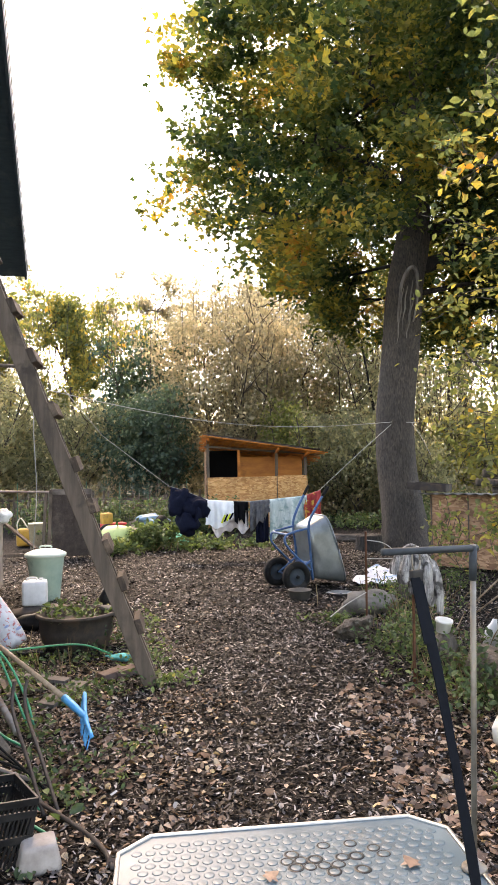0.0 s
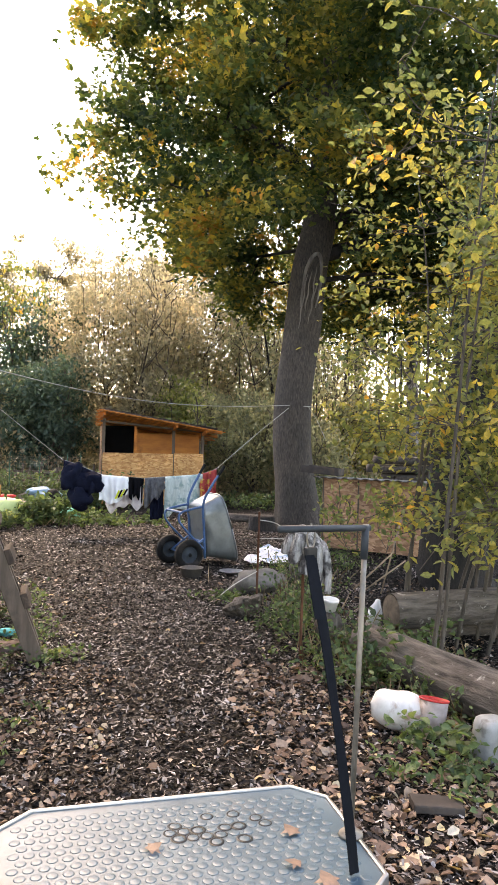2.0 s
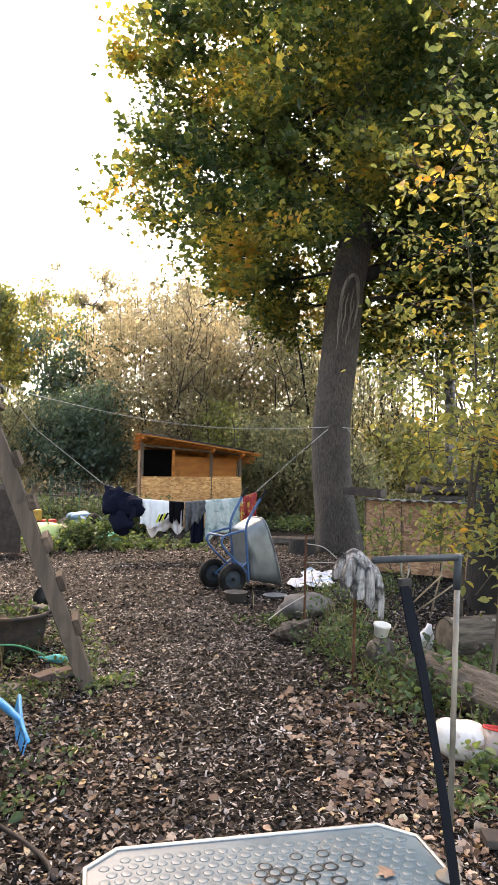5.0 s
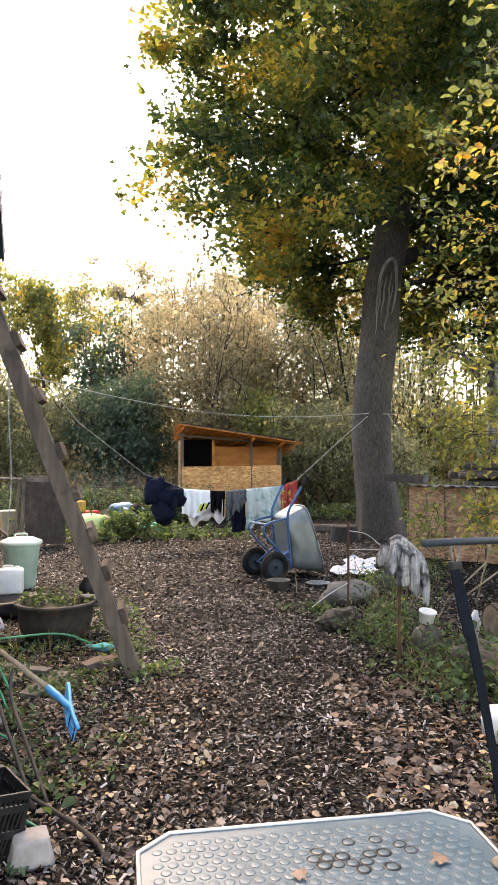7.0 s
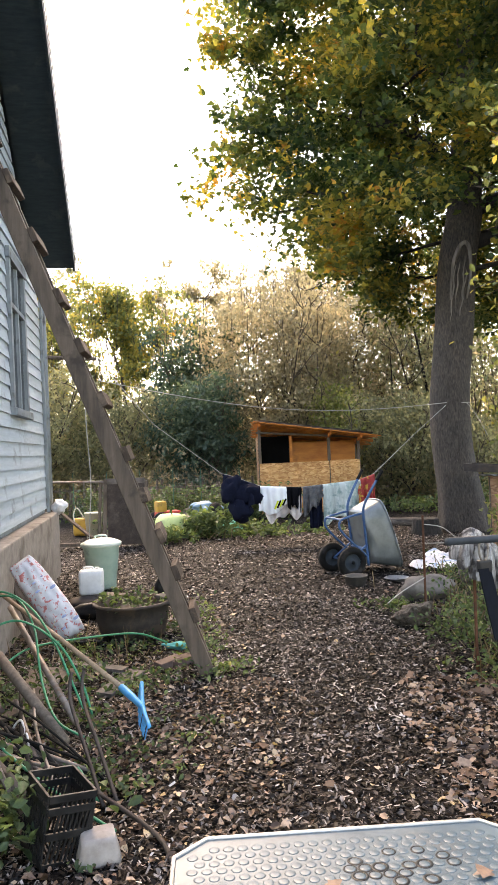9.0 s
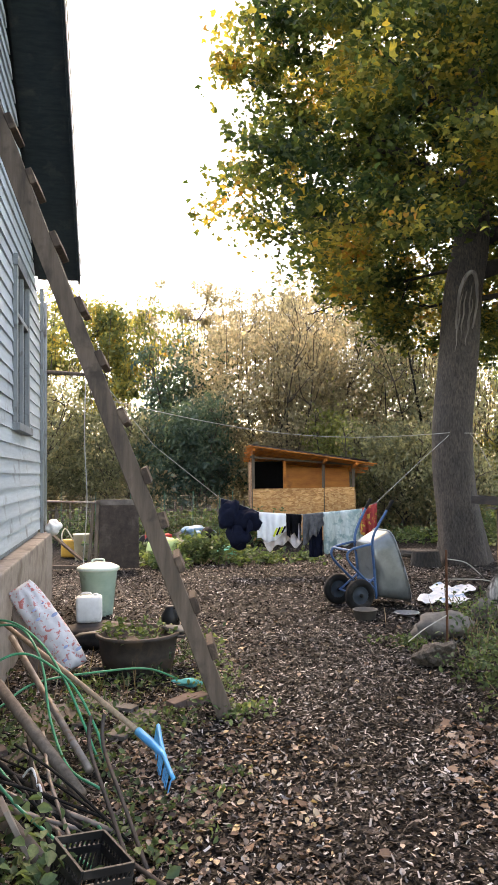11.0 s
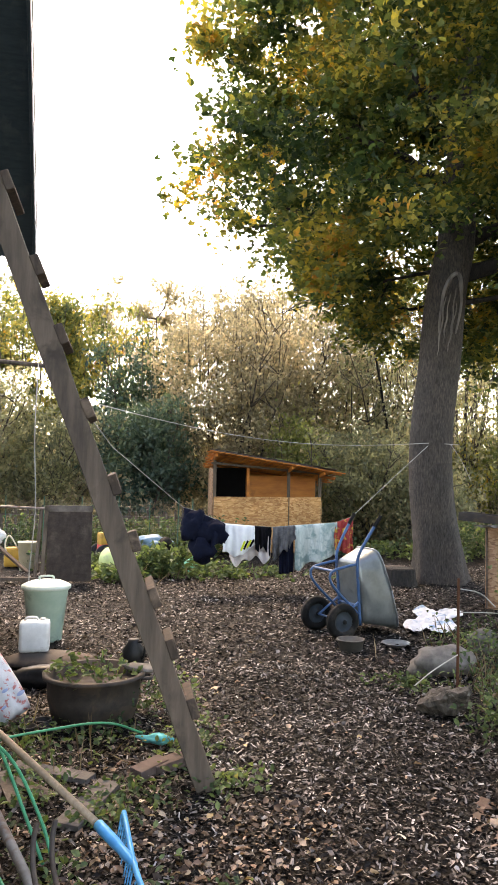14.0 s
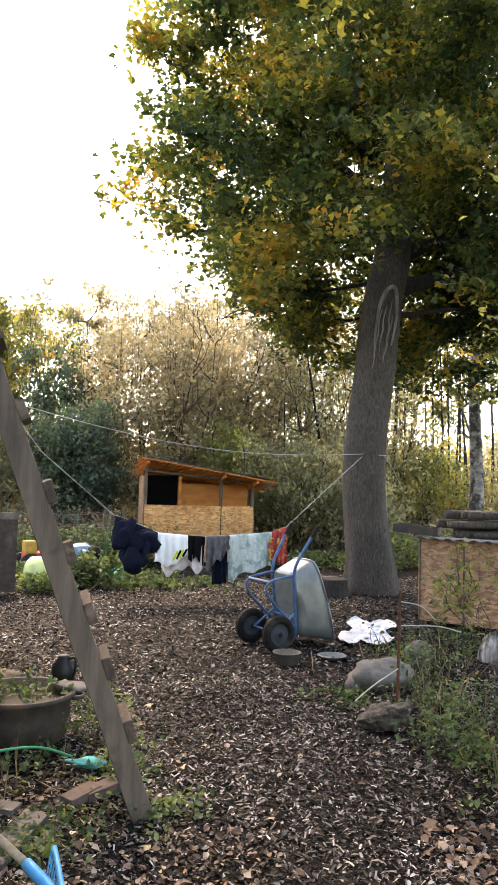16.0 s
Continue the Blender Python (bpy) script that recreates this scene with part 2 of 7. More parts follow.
# near-black colour that stands in for the shade inside the shelter
SHADE_BLACK = surface("near-black inner shade", (0.002, 0.002, 0.002), (0.004, 0.004, 0.004), 10, rough=0.95, bump=0.1, spec=0.05)
CLAP = surface("flaking blue-grey paint", (0.36, 0.42, 0.45), (0.52, 0.58, 0.61), 5, (1, 0.5, 6), 0.65, bump=0.35, stain=(0.24, 0.25, 0.25), stain_scale=3.5, stain_at=(0.58, 0.72), vary=0.15)
CLAP_TRIM = surface("grey trim paint", (0.17, 0.19, 0.2), (0.27, 0.3, 0.31), 6, (3, 3, 0.5), 0.65, bump=0.3, stain=(0.09, 0.085, 0.08), stain_scale=5)
ROOF_DARK = surface("dark green painted eaves", (0.012, 0.02, 0.024), (0.03, 0.043, 0.048), 6, (1, 6, 1), 0.6, bump=0.3, stain=(0.05, 0.055, 0.055), stain_scale=4)
CONCRETE = surface("stained concrete", (0.2, 0.165, 0.135), (0.36, 0.31, 0.265), 9, rough=0.9, bump=0.5, stain=(0.13, 0.1, 0.08), stain_scale=2.2, stain_at=(0.5, 0.68))


# ---------- building helpers ----------
def thing(name, m, label, category="", group="", kind=""):
    ob = new(name)
    ob.empty_display_size = 0.05
    ob.matrix_basis = m
    return tagged(ob, label, category, group, kind)


def link_mesh(name, bm, material, parent=None, label="", smooth=False):
    me = bpy.data.meshes.new(name)
    bm.normal_update()
    bm.to_mesh(me)
    bm.free()
    if material:
        me.materials.append(material)
    if smooth:
        me.shade_smooth()
    ob = new(name, me)
    ob.parent = parent
    return tagged(ob, label)


def part(name, bm, material, parent, label="", smooth=False):
    return link_mesh(name, bm, material, parent, label, smooth)


def box(size, m=Matrix(), bevel=0.0, bm=None):
    bm = bm or bmesh.new()
    made = bmesh.ops.create_cube(bm, size=1.0, matrix=m @ Matrix.Diagonal((*size, 1)))
    if bevel:
        es = {e for v in made["verts"] for e in v.link_edges}
        bmesh.ops.bevel(bm, geom=list(es), offset=bevel, segments=2, affect="EDGES", profile=0.6)
    return bm


def beam(a, b, w, h, bm=None, bevel=0.004, roll=0.0):
    """A squared timber from a to b."""
    a, b = Vector(a), Vector(b)
    d = b - a
    q = d.to_track_quat("Z", "Y").to_matrix().to_4x4()
    return box((w, h, d.length), Matrix.Translation((a + b) / 2) @ q @ pose(0, 0, 0, 0, 0, roll), bevel, bm)


def tube(pts, radii, seg=8, bm=None, cap=True, wob=0.0, rng=None):
    """A round limb along points with a radius at each."""
    bm = bm or bmesh.new()
    pts = [Vector(p) for p in pts]
    if not hasattr(radii, "__len__"):
        radii = [radii] * len(pts)
    rings, side = [], None
    for i, p in enumerate(pts):
        d = (pts[min(i + 1, len(pts) - 1)] - pts[max(i - 1, 0)]).normalized()
        if side is None:
            side = d.orthogonal().normalized()
        side = (side - d * side.dot(d)).normalized()
        up = d.cross(side)
        ring = []
        for k in range(seg):
            a = 2 * math.pi * k / seg
            r = radii[i] * (1 + (rng.uniform(-wob, wob) if wob else 0))
            ring.append(bm.verts.new(p + (side * math.cos(a) + up * math.sin(a)) * r))
        rings.append(ring)
    for r0, r1 in zip(rings, rings[1:]):
        for k in range(seg):
            bm.faces.new((r0[k], r0[(k + 1) % seg], r1[(k + 1) % seg], r1[k]))
    if cap:
        bm.faces.new(rings[0][::-1])
        bm.faces.new(rings[-1])
    return bm


def smooth_path(pts, n=6):
    """A Catmull-Rom curve through points."""
    pts = [Vector(p) for p in pts]
    ext = [pts[0] * 2 - pts[1], *pts, pts[-1] * 2 - pts[-2]]
    out = []
    for a, b, c, d in zip(ext, ext[1:], ext[2:], ext[3:]):
        for k in range(n):
            t = k / n
            out.append(0.5 * (2 * b + (c - a) * t + (2 * a - 5 * b + 4 * c - d) * t * t + (3 * b - a - 3 * c + d) * t ** 3))
    return out + [pts[-1]]


def lathe(profile, seg=24, bm=None, m=Matrix(), squash=1.0):
    """A body of revolution from (radius, height) pairs."""
    bm = bm or bmesh.new()
    rings = []
    for r, z in profile:
        rings.append([bm.verts.new(m @ Vector((r * math.cos(2 * math.pi * k / seg), squash * r * math.sin(2 * math.pi * k / seg), z))) for k in range(seg)])
    for r0, r1 in zip(rings, rings[1:]):
        for k in range(seg):
            bm.faces.new((r0[k], r0[(k + 1) % seg], r1[(k + 1) % seg], r1[k]))
    if profile[0][0] > 0.001:
        bm.faces.new(rings[0][::-1])
    if profile[-1][0] > 0.001:
        bm.faces.new(rings[-1])
    return bm


def sheet(nx, ny, f, thick=0.0):
    """A grid f(u, v) for u, v in 0..1, doubled to a thickness."""
    bm = bmesh.new()
    g = [[bm.verts.new(f(i / nx, j / ny)) for j in range(ny + 1)] for i in range(nx + 1)]
    for i in range(nx):
        for j in range(ny):
            bm.faces.new((g[i][j], g[i + 1][j], g[i + 1][j + 1], g[i][j + 1]))
    if thick:
        bm.normal_update()
        h = [[bm.verts.new(v.co - v.normal * thick) for v in row] for row in g]
        for i in range(nx):
            for j in range(ny):
                bm.faces.new((h[i][j + 1], h[i + 1][j + 1], h[i + 1][j], h[i][j]))
        for i in range(nx):
            bm.faces.new((g[i + 1][0], g[i][0], h[i][0], h[i + 1][0]))
            bm.faces.new((g[i][ny], g[i + 1][ny], h[i + 1][ny], h[i][ny]))
        for j in range(ny):
            bm.faces.new((g[0][j], g[0][j + 1], h[0][j + 1], h[0][j]))
            bm.faces.new((g[nx][j + 1], g[nx][j], h[nx][j], h[nx][j + 1]))
    return bm


def lump(size, seed, rough=0.25, bm=None, m=Matrix(), sub=3):
    """An uneven stone or bundle."""
    bm = bm or bmesh.new()
    made = bmesh.ops.create_icosphere(bm, subdivisions=sub, radius=1.0)
    for v in made["verts"]:
        n = noise.noise(v.co * 1.3 + Vector((seed, seed * 2.3, 0))) * rough + noise.noise(v.co * 3.5 + Vector((0, seed, 5))) * rough * 0.4
        co = v.co * (1 + n)
        v.co = m @ Vector((co.x * size[0], co.y * size[1], co.z * size[2]))
    return bm


MAPLE_SHAPE = [(0.0, -0.3), (0.5, -0.3), (0.42, 0.0), (0.85, 0.25), (0.4, 0.35), (0.3, 0.6), (0.0, 1.0),
               (-0.3, 0.6), (-0.4, 0.35), (-0.85, 0.25), (-0.42, 0.0), (-0.5, -0.3)]
STAR = (np.array([(x, y - 0.3, -0.3 * (x * x + 0.5 * (y - 0.2) ** 2)) for x, y in MAPLE_SHAPE]) * 0.6, [list(range(len(MAPLE_SHAPE)))])
LOBED = (np.array([(x, y - 0.3, -0.3 * (x * x + 0.5 * (y - 0.2) ** 2)) for x, y in [(0, -0.3), (0.52, -0.25), (0.85, 0.27), (0.36, 0.38), (0, 1), (-0.36, 0.38), (-0.85, 0.27), (-0.52, -0.25)]]) * 0.6, [list(range(8))])
OVAL = (np.array([(0, -0.5, -0.06), (0.3, -0.1, 0.08), (0.24, 0.25, 0.05), (0, 0.55, -0.12), (-0.24, 0.25, 0.05), (-0.3, -0.1, 0.08)]), [[0, 1, 2, 3], [0, 3, 4, 5]])
RHOMB = (np.array([(0, -0.5, 0), (0.27, 0.0, 0.1), (0, 0.5, -0.05), (-0.27, 0.0, 0.1)]), [[0, 1, 2], [0, 2, 3]])
CHIP = (np.array([(-0.12, -0.5, 0), (0.14, -0.42, 0.05), (0.1, 0.5, 0.02), (-0.15, 0.4, 0.1)]), [[0, 1, 2, 3]])
CURL = (np.array([(0, -0.5, 0.0), (0.35, -0.15, 0.22), (0.25, 0.3, 0.16), (0, 0.5, 0.05), (-0.28, 0.25, 0.2), (-0.33, -0.2, 0.12)]), [[0, 1, 2, 3], [0, 3, 4, 5]])


def turns(rng, n, flat):
    """Random turns; flat: how level the pieces lie, 0 to 1."""
    a = rng.uniform(0, 2 * np.pi, n)
    tilt = rng.normal(0, 1, n) * (1 - flat) * 1.3
    lean = rng.normal(0, 1, n) * (1 - flat) * 1.3
    ca, sa, ct, st, cl, sl = np.cos(a), np.sin(a), np.cos(tilt), np.sin(tilt), np.cos(lean), np.sin(lean)
    z, o = np.zeros(n), np.ones(n)
    rz = np.stack([np.stack([ca, -sa, z], -1), np.stack([sa, ca, z], -1), np.stack([z, z, o], -1)], 1)
    rx = np.stack([np.stack([o, z, z], -1), np.stack([z, ct, -st], -1), np.stack([z, st, ct], -1)], 1)
    ry = np.stack([np.stack([cl, z, sl], -1), np.stack([z, o, z], -1), np.stack([-sl, z, cl], -1)], 1)
    return rz @ rx @ ry


def cloud(name, shape, pos, rot, size, material, parent=None, label=""):
    """Many small leaves or chips in one mesh."""
    verts, faces = shape
    n, k = len(pos), len(verts)
    co = (np.einsum("nij,kj->nki", rot, verts) * np.asarray(size).reshape(-1, 1, 1) + np.asarray(pos)[:, None]).reshape(-1, 3)
    loops = np.concatenate([np.array(f) for f in faces])
    lens = np.array([len(f) for f in faces])
    all_loops = (loops[None] + (np.arange(n) * k)[:, None]).ravel()
    all_lens = np.tile(lens, n)
    me = bpy.data.meshes.new(name)
    me.vertices.add(n * k)
    me.vertices.foreach_set("co", co.ravel().astype(np.float32))
    me.loops.add(len(all_loops))
    me.loops.foreach_set("vertex_index", all_loops.astype(np.int32))
    me.polygons.add(len(all_lens))
    me.polygons.foreach_set("loop_start", np.concatenate([[0], np.cumsum(all_lens)[:-1]]).astype(np.int32))
    me.polygons.foreach_set("loop_total", all_lens.astype(np.int32))
    me.materials.append(material)
    me.update(calc_edges=True)
    ob = new(name, me)
    ob.parent = parent
    return tagged(ob, label)


def grow(rng, p, d, length, r, depth, out, ends, spread=0.7, rise=0.15, kids=3):
    """A limb with its branches: out takes (points, radii, depth), ends the points where leaves sit."""
    pts, p, d = [p.copy()], p.copy(), d.normalized()
    steps = 4
    for _ in range(steps):
        d = (d + Vector([rng.gauss(0, 0.16) for _ in range(3)]) + Vector((0, 0, rise * 0.5))).normalized()
        p = p + d * length / steps
        pts.append(p.copy())
    out.append((pts, [r * (1 - 0.6 * i / steps) for i in range(steps + 1)], depth))
    if depth <= 0:
        ends.extend(pts[1:])
        return
    for k in range(kids):
        at = pts[rng.randint(2, steps)] if k else pts[-1]
        nd = (d + Vector([rng.gauss(0, spread) for _ in range(3)]) + Vector((0, 0, rise))).normalized()
        grow(rng, at, nd, length * rng.uniform(0.55, 0.8), r * 0.5, depth - 1, out, ends, spread, rise, kids)


def limbs_mesh(out, lowest=0):
    bm = bmesh.new()
    for pts, radii, depth in out:
        if depth >= lowest:
            tube(pts, [max(r, 0.004) for r in radii], 7 if depth >= 2 else 4, bm, cap=False)
    return bm


# ---------- ground ----------
def gh(x, y):
    """Height of the uneven ground."""
    return 0.018 * noise.noise(Vector((x * 0.9, y * 0.9, 0))) + 0.008 * noise.noise(Vector((x * 4, y * 4, 3)))


def axis_steps(lo, hi, step, far):
    mid = list(np.arange(lo, hi + 1e-6, step))
    out, s = [], step
    while (out[-1] if out else hi) < far:
        s *= 1.35
        out.append((out[-1] if out else hi) + s)
    low = []
    s = step
    while (low[-1] if low else lo) > -far:
        s *= 1.35
        low.append((low[-1] if low else lo) - s)
    return low[::-1] + mid + out


def build_ground():
    xs, ys = axis_steps(-3.5, 4.0, 0.06, 600), axis_steps(2.0, 13.0, 0.08, 600)
    verts = [(x, y, gh(x, y) if abs(x) < 40 and abs(y) < 60 else 0.0) for y in ys for x in xs]
    w = len(xs)
    faces = [(j * w + i, j * w + i + 1, (j + 1) * w + i + 1, (j + 1) * w + i) for j in range(len(ys) - 1) for i in range(w - 1)]
    me = bpy.data.meshes.new("ground")
    me.from_pydata(verts, [], faces)
    me.materials.append(MULCH)
    me.shade_smooth()
    tagged(new("ground", me), "dark earth trodden with bark mulch and leaf litter", "ground", kind="structure")


build_ground()
PALE_CHIP = leaf_material("pale wood splinters", [(0.0, (0.08, 0.068, 0.062)), (0.5, (0.22, 0.19, 0.175)), (0.85, (0.37, 0.33, 0.31)), (1.0, (0.58, 0.54, 0.52))], 0.0)


def litter(name, shape, n, x0, x1, y0, y1, s0, s1, flat, material, seed, label, keep=None, lift=0.006):
    r = np.random.default_rng(seed)
    pos = np.stack([r.uniform(x0, x1, n), r.uniform(y0, y1, n), np.zeros(n)], -1)
    if keep is not None:
        pos = pos[keep(pos, r)]
    pos[:, 2] = [gh(x, y) + lift for x, y, _ in pos]
    pos[:, 2] += r.uniform(0, 0.012, len(pos))
    size = s0 + (s1 - s0) * r.random(len(pos)) ** 2
    ob = cloud(name, shape, pos, turns(r, len(pos), flat), size, material)
    tagged(ob, label, "leaf litter", kind="stuff")


def off_path(pos, r):
    side = np.abs(pos[:, 0] - 0.25 - 0.05 * (pos[:, 1] - 5)) / 1.3
    return r.random(len(pos)) < (0.08 + 0.8 * np.clip(side - 0.35, 0, 1)) * np.clip(1.6 - pos[:, 1] / 8, 0.25, 1)


litter("bark_chips", CHIP, 75000, -2.6, 3.0, 2.6, 8.5, 0.012, 0.055, 0.8, LITTER, 1, "brown and grey bark chips strewn over the path")
litter("bark_chips", CHIP, 45000, -4.5, 4.5, 8.5, 16.5, 0.018, 0.07, 0.8, LITTER, 2, "brown and grey bark chips strewn over the yard")
litter("bark_chips", CHIP, 22000, -4.5, 4.5, -2.5, 2.6, 0.014, 0.055, 0.8, LITTER, 13, "brown and grey bark chips strewn over the yard")
litter("fallen_leaves", CURL, 1800, -4.5, 4.5, -2.5, 2.6, 0.018, 0.055, 0.68, DRY_LEAF, 14, "fallen tan leaves scattered over the yard", None, 0.012)
litter("crumbled_leaves", CURL, 34000, -2.6, 3.0, 2.6, 8.5, 0.012, 0.045, 0.7, LITTER, 3, "crumbled brown leaves trodden into the mulch")
litter("crumbled_leaves", CURL, 20000, -4.5, 5.0, 8.5, 17.0, 0.02, 0.06, 0.7, LITTER, 4, "crumbled brown leaves lying over the yard")
litter("fallen_leaves", CURL, 7500, -2.6, 3.4, 2.4, 9.0, 0.018, 0.06, 0.68, DRY_LEAF, 5, "fallen tan and orange leaves beside the path", off_path, 0.012)
litter("maple_leaves_fallen", STAR, 900, -2.2, 3.2, 2.4, 9.0, 0.05, 0.115, 0.75, DRY_LEAF, 6, "fallen maple leaves, brown and yellow", off_path, 0.016)
litter("maple_leaves_fallen", STAR, 420, 0.7, 2.6, 2.6, 5.6, 0.06, 0.13, 0.7, DRY_LEAF, 12, "fallen brown maple leaves at the path's edge", None, 0.018)
litter("fallen_leaves", CURL, 2400, 0.75, 2.6, 2.6, 5.6, 0.02, 0.065, 0.65, DRY_LEAF, 7, "orange and tan leaves heaped at the path's edge", None, 0.014)
litter("fallen_leaves", CURL, 1500, -1.2, 0.0, 2.8, 5.6, 0.018, 0.055, 0.65, DRY_LEAF, 8, "tan leaves scattered beside the ladder", None, 0.014)
litter("pale_chips", CHIP, 17000, -2.2, 2.6, 2.6, 8.5, 0.012, 0.042, 0.66, PALE_CHIP, 9, "pale splinters of wood strewn over the mulch", None, 0.014)
litter("pale_chips", CHIP, 8500, -4.2, 4.2, 8.5, 15.5, 0.018, 0.05, 0.72, PALE_CHIP, 10, "pale splinters of wood strewn over the yard", None, 0.014)


# ---------- house ----------
H_ANGLE = math.degrees(math.atan2(0.235, 0.972))
HOUSE = pose(-3.45, 10.3, 0, 0, 0, H_ANGLE)
# local x: out from the wall, local y: along the wall away from the path's start
EAVE_Y, EAVE_Z, PITCH = -0.1, 4.31, 0.74
WALL_X, CORNER_Y = -0.15, 0.34

GLASS, _nt, _p = blank("window glass")
_p.inputs["Base Color"].default_value = (0.04, 0.05, 0.05, 1)
_p.inputs["Roughness"].default_value = 0.05
_p.inputs["Specular IOR Level"].default_value = 0.8


def roof_z(y, x=0.4):
    return EAVE_Z + (EAVE_Y - y) * PITCH


def build_house():
    house = thing("house", HOUSE, "weathered blue-grey clapboard house on a concrete plinth", "house", kind="structure")
    # plinth
    bm = box((0.5, 9.0, 0.92), Matrix.Translation((-0.25, 0.44 - 4.5, 0.44)), 0.02)
    part("plinth", bm, CONCRETE, house, "stained bare concrete plinth")
    part("plinth", box((6.0, 0.4, 0.92), Matrix.Translation((-3.5, 0.24, 0.44)), 0.02), CONCRETE, house, "stained bare concrete plinth")
    # gable wall behind the boards, cut to the roof's slope
    bm = bmesh.new()
    prof = [(CORNER_Y, 0.9), (CORNER_Y, roof_z(CORNER_Y) - 0.12), (-4.4, roof_z(-4.4) - 0.12), (-8.56, roof_z(-0.24) - 0.12), (-8.56, 0.9)]
    for dx in (0.0, -0.2):
        bm.faces.new([bm.verts.new((WALL_X - 0.03 + dx, y, z)) for y, z in prof])
    bm.verts.ensure_lookup_table()
    for k in range(5):
        bm.faces.new((bm.verts[k], bm.verts[(k + 1) % 5], bm.verts[5 + (k + 1) % 5], bm.verts[5 + k]))
    part("gable_wall", bm, CLAP_TRIM, house)
    part("end_wall", box((6.0, 0.2, 3.4), Matrix.Translation((-3.4, CORNER_Y - 0.1, 2.6))), CLAP, house)
    # window
    wy, wz, ww, wh = -1.8, 3.05, 0.9, 1.6
    win = thing("window_1", Matrix.Translation((WALL_X, wy, wz)), "tall wooden casement window with grey frame")
    win.parent = house
    for nm, c, s in (("frame_side", (0.022, -ww / 2 - 0.05, 0), (0.045, 0.1, wh + 0.2)), ("frame_side", (0.022, ww / 2 + 0.05, 0), (0.045, 0.1, wh + 0.2)),
                     ("frame_head", (0.026, 0, wh / 2 + 0.07), (0.055, ww + 0.24, 0.12)), ("sill", (0.035, 0, -wh / 2 - 0.06), (0.09, ww + 0.24, 0.08)),
                     ("mullion", (0.012, 0, 0), (0.05, 0.06, wh)), ("transom", (0.014, 0, wh * 0.2), (0.05, ww, 0.05))):
        part(nm, box(s, Matrix.Translation(c), 0.006), CLAP_TRIM, win)
    for k in (-1, 1):
        part("pane", box((0.012, ww / 2 - 0.04, wh), Matrix.Translation((-0.004, k * ww / 4, 0))), GLASS, win)
    # corner boards and roof
    part("corner_board", box((0.04, 0.14, 3.35), Matrix.Translation((WALL_X + 0.025, CORNER_Y - 0.05, 2.58)), 0.006), CLAP_TRIM, house)
    part("downpipe", tube([(WALL_X + 0.05, CORNER_Y + 0.07, 0.95), (WALL_X + 0.05, CORNER_Y + 0.07, 4.1)], 0.03, 10), CLAP_TRIM, house, smooth=True)
    slope = math.degrees(math.atan(PITCH))
    run = 4.5
    length = run / math.cos(radians(slope))
    for sgn, y0 in ((-1, EAVE_Y), (1, EAVE_Y - 2 * run)):
        mid = Matrix.Translation((-2.9, y0 + sgn * run / 2, EAVE_Z + run / 2 * PITCH)) @ pose(0, 0, 0, sgn * slope, 0, 0)
        part("roof_slope", box((6.5, length, 0.05), mid @ Matrix.Translation((0, 0, 0.06))), ROOF_DARK, house, "dark sheet roof")
        part("soffit", box((0.52, length, 0.025), mid @ Matrix.Translation((3.02, 0, -0.02))), ROOF_DARK, house, "dark painted soffit boards")
        part("fascia", box((0.03, length, 0.2), mid @ Matrix.Translation((3.3, 0, 0.0)), 0.004), ROOF_DARK, house, "dark green barge board")
        part("drip_edge", box((0.012, length, 0.03), mid @ Matrix.Translation((3.325, 0, 0.08)), 0.003), GALV, house, "thin grey metal drip edge")
    # clapboards
    z, k = 0.96, 0
    rng = random.Random(4)
    while z < roof_z(-3.6) - 0.2:
        far = CORNER_Y - 0.06
        if z + 0.16 > roof_z(CORNER_Y) - 0.12:
            far = EAVE_Y - (z + 0.16 + 0.12 - EAVE_Z) / PITCH
        spans = [(-8.4, far)]
        if wz - wh / 2 - 0.1 < z + 0.1 and z + 0.02 < wz + wh / 2 + 0.1:
            spans = [(-8.4, wy - ww / 2 - 0.1), (wy + ww / 2 + 0.1, far)]
        for a, b in spans:
            if b - a < 0.1:
                continue
            bm = bmesh.new()
            o = rng.uniform(-0.003, 0.003)
            sec = [(0.0, 0.0), (0.03, 0.0), (0.009, 0.165), (0.0, 0.165)]
            ends = [[bm.verts.new((WALL_X - 0.02 + x + (o if zz == 0 else 0), y, z + zz + rng.uniform(-0.003, 0.003))) for x, zz in sec] for y in (a, b)]
            for q in range(4):
                bm.faces.new((ends[0][q], ends[0][(q + 1) % 4], ends[1][(q + 1) % 4], ends[1][q]))
            bm.faces.new(ends[0][::-1])
            bm.faces.new(ends[1])
            part("clapboard", bm, CLAP, house)
        z += 0.15
    # short pole under the eave that carries the lines
    part("line_pole", tube([(-0.3, 0.5, 3.15), (0.62, 0.52, 3.1)], 0.028, 8), OLD_WOOD, house, "rough round pole jutting from the wall", True)


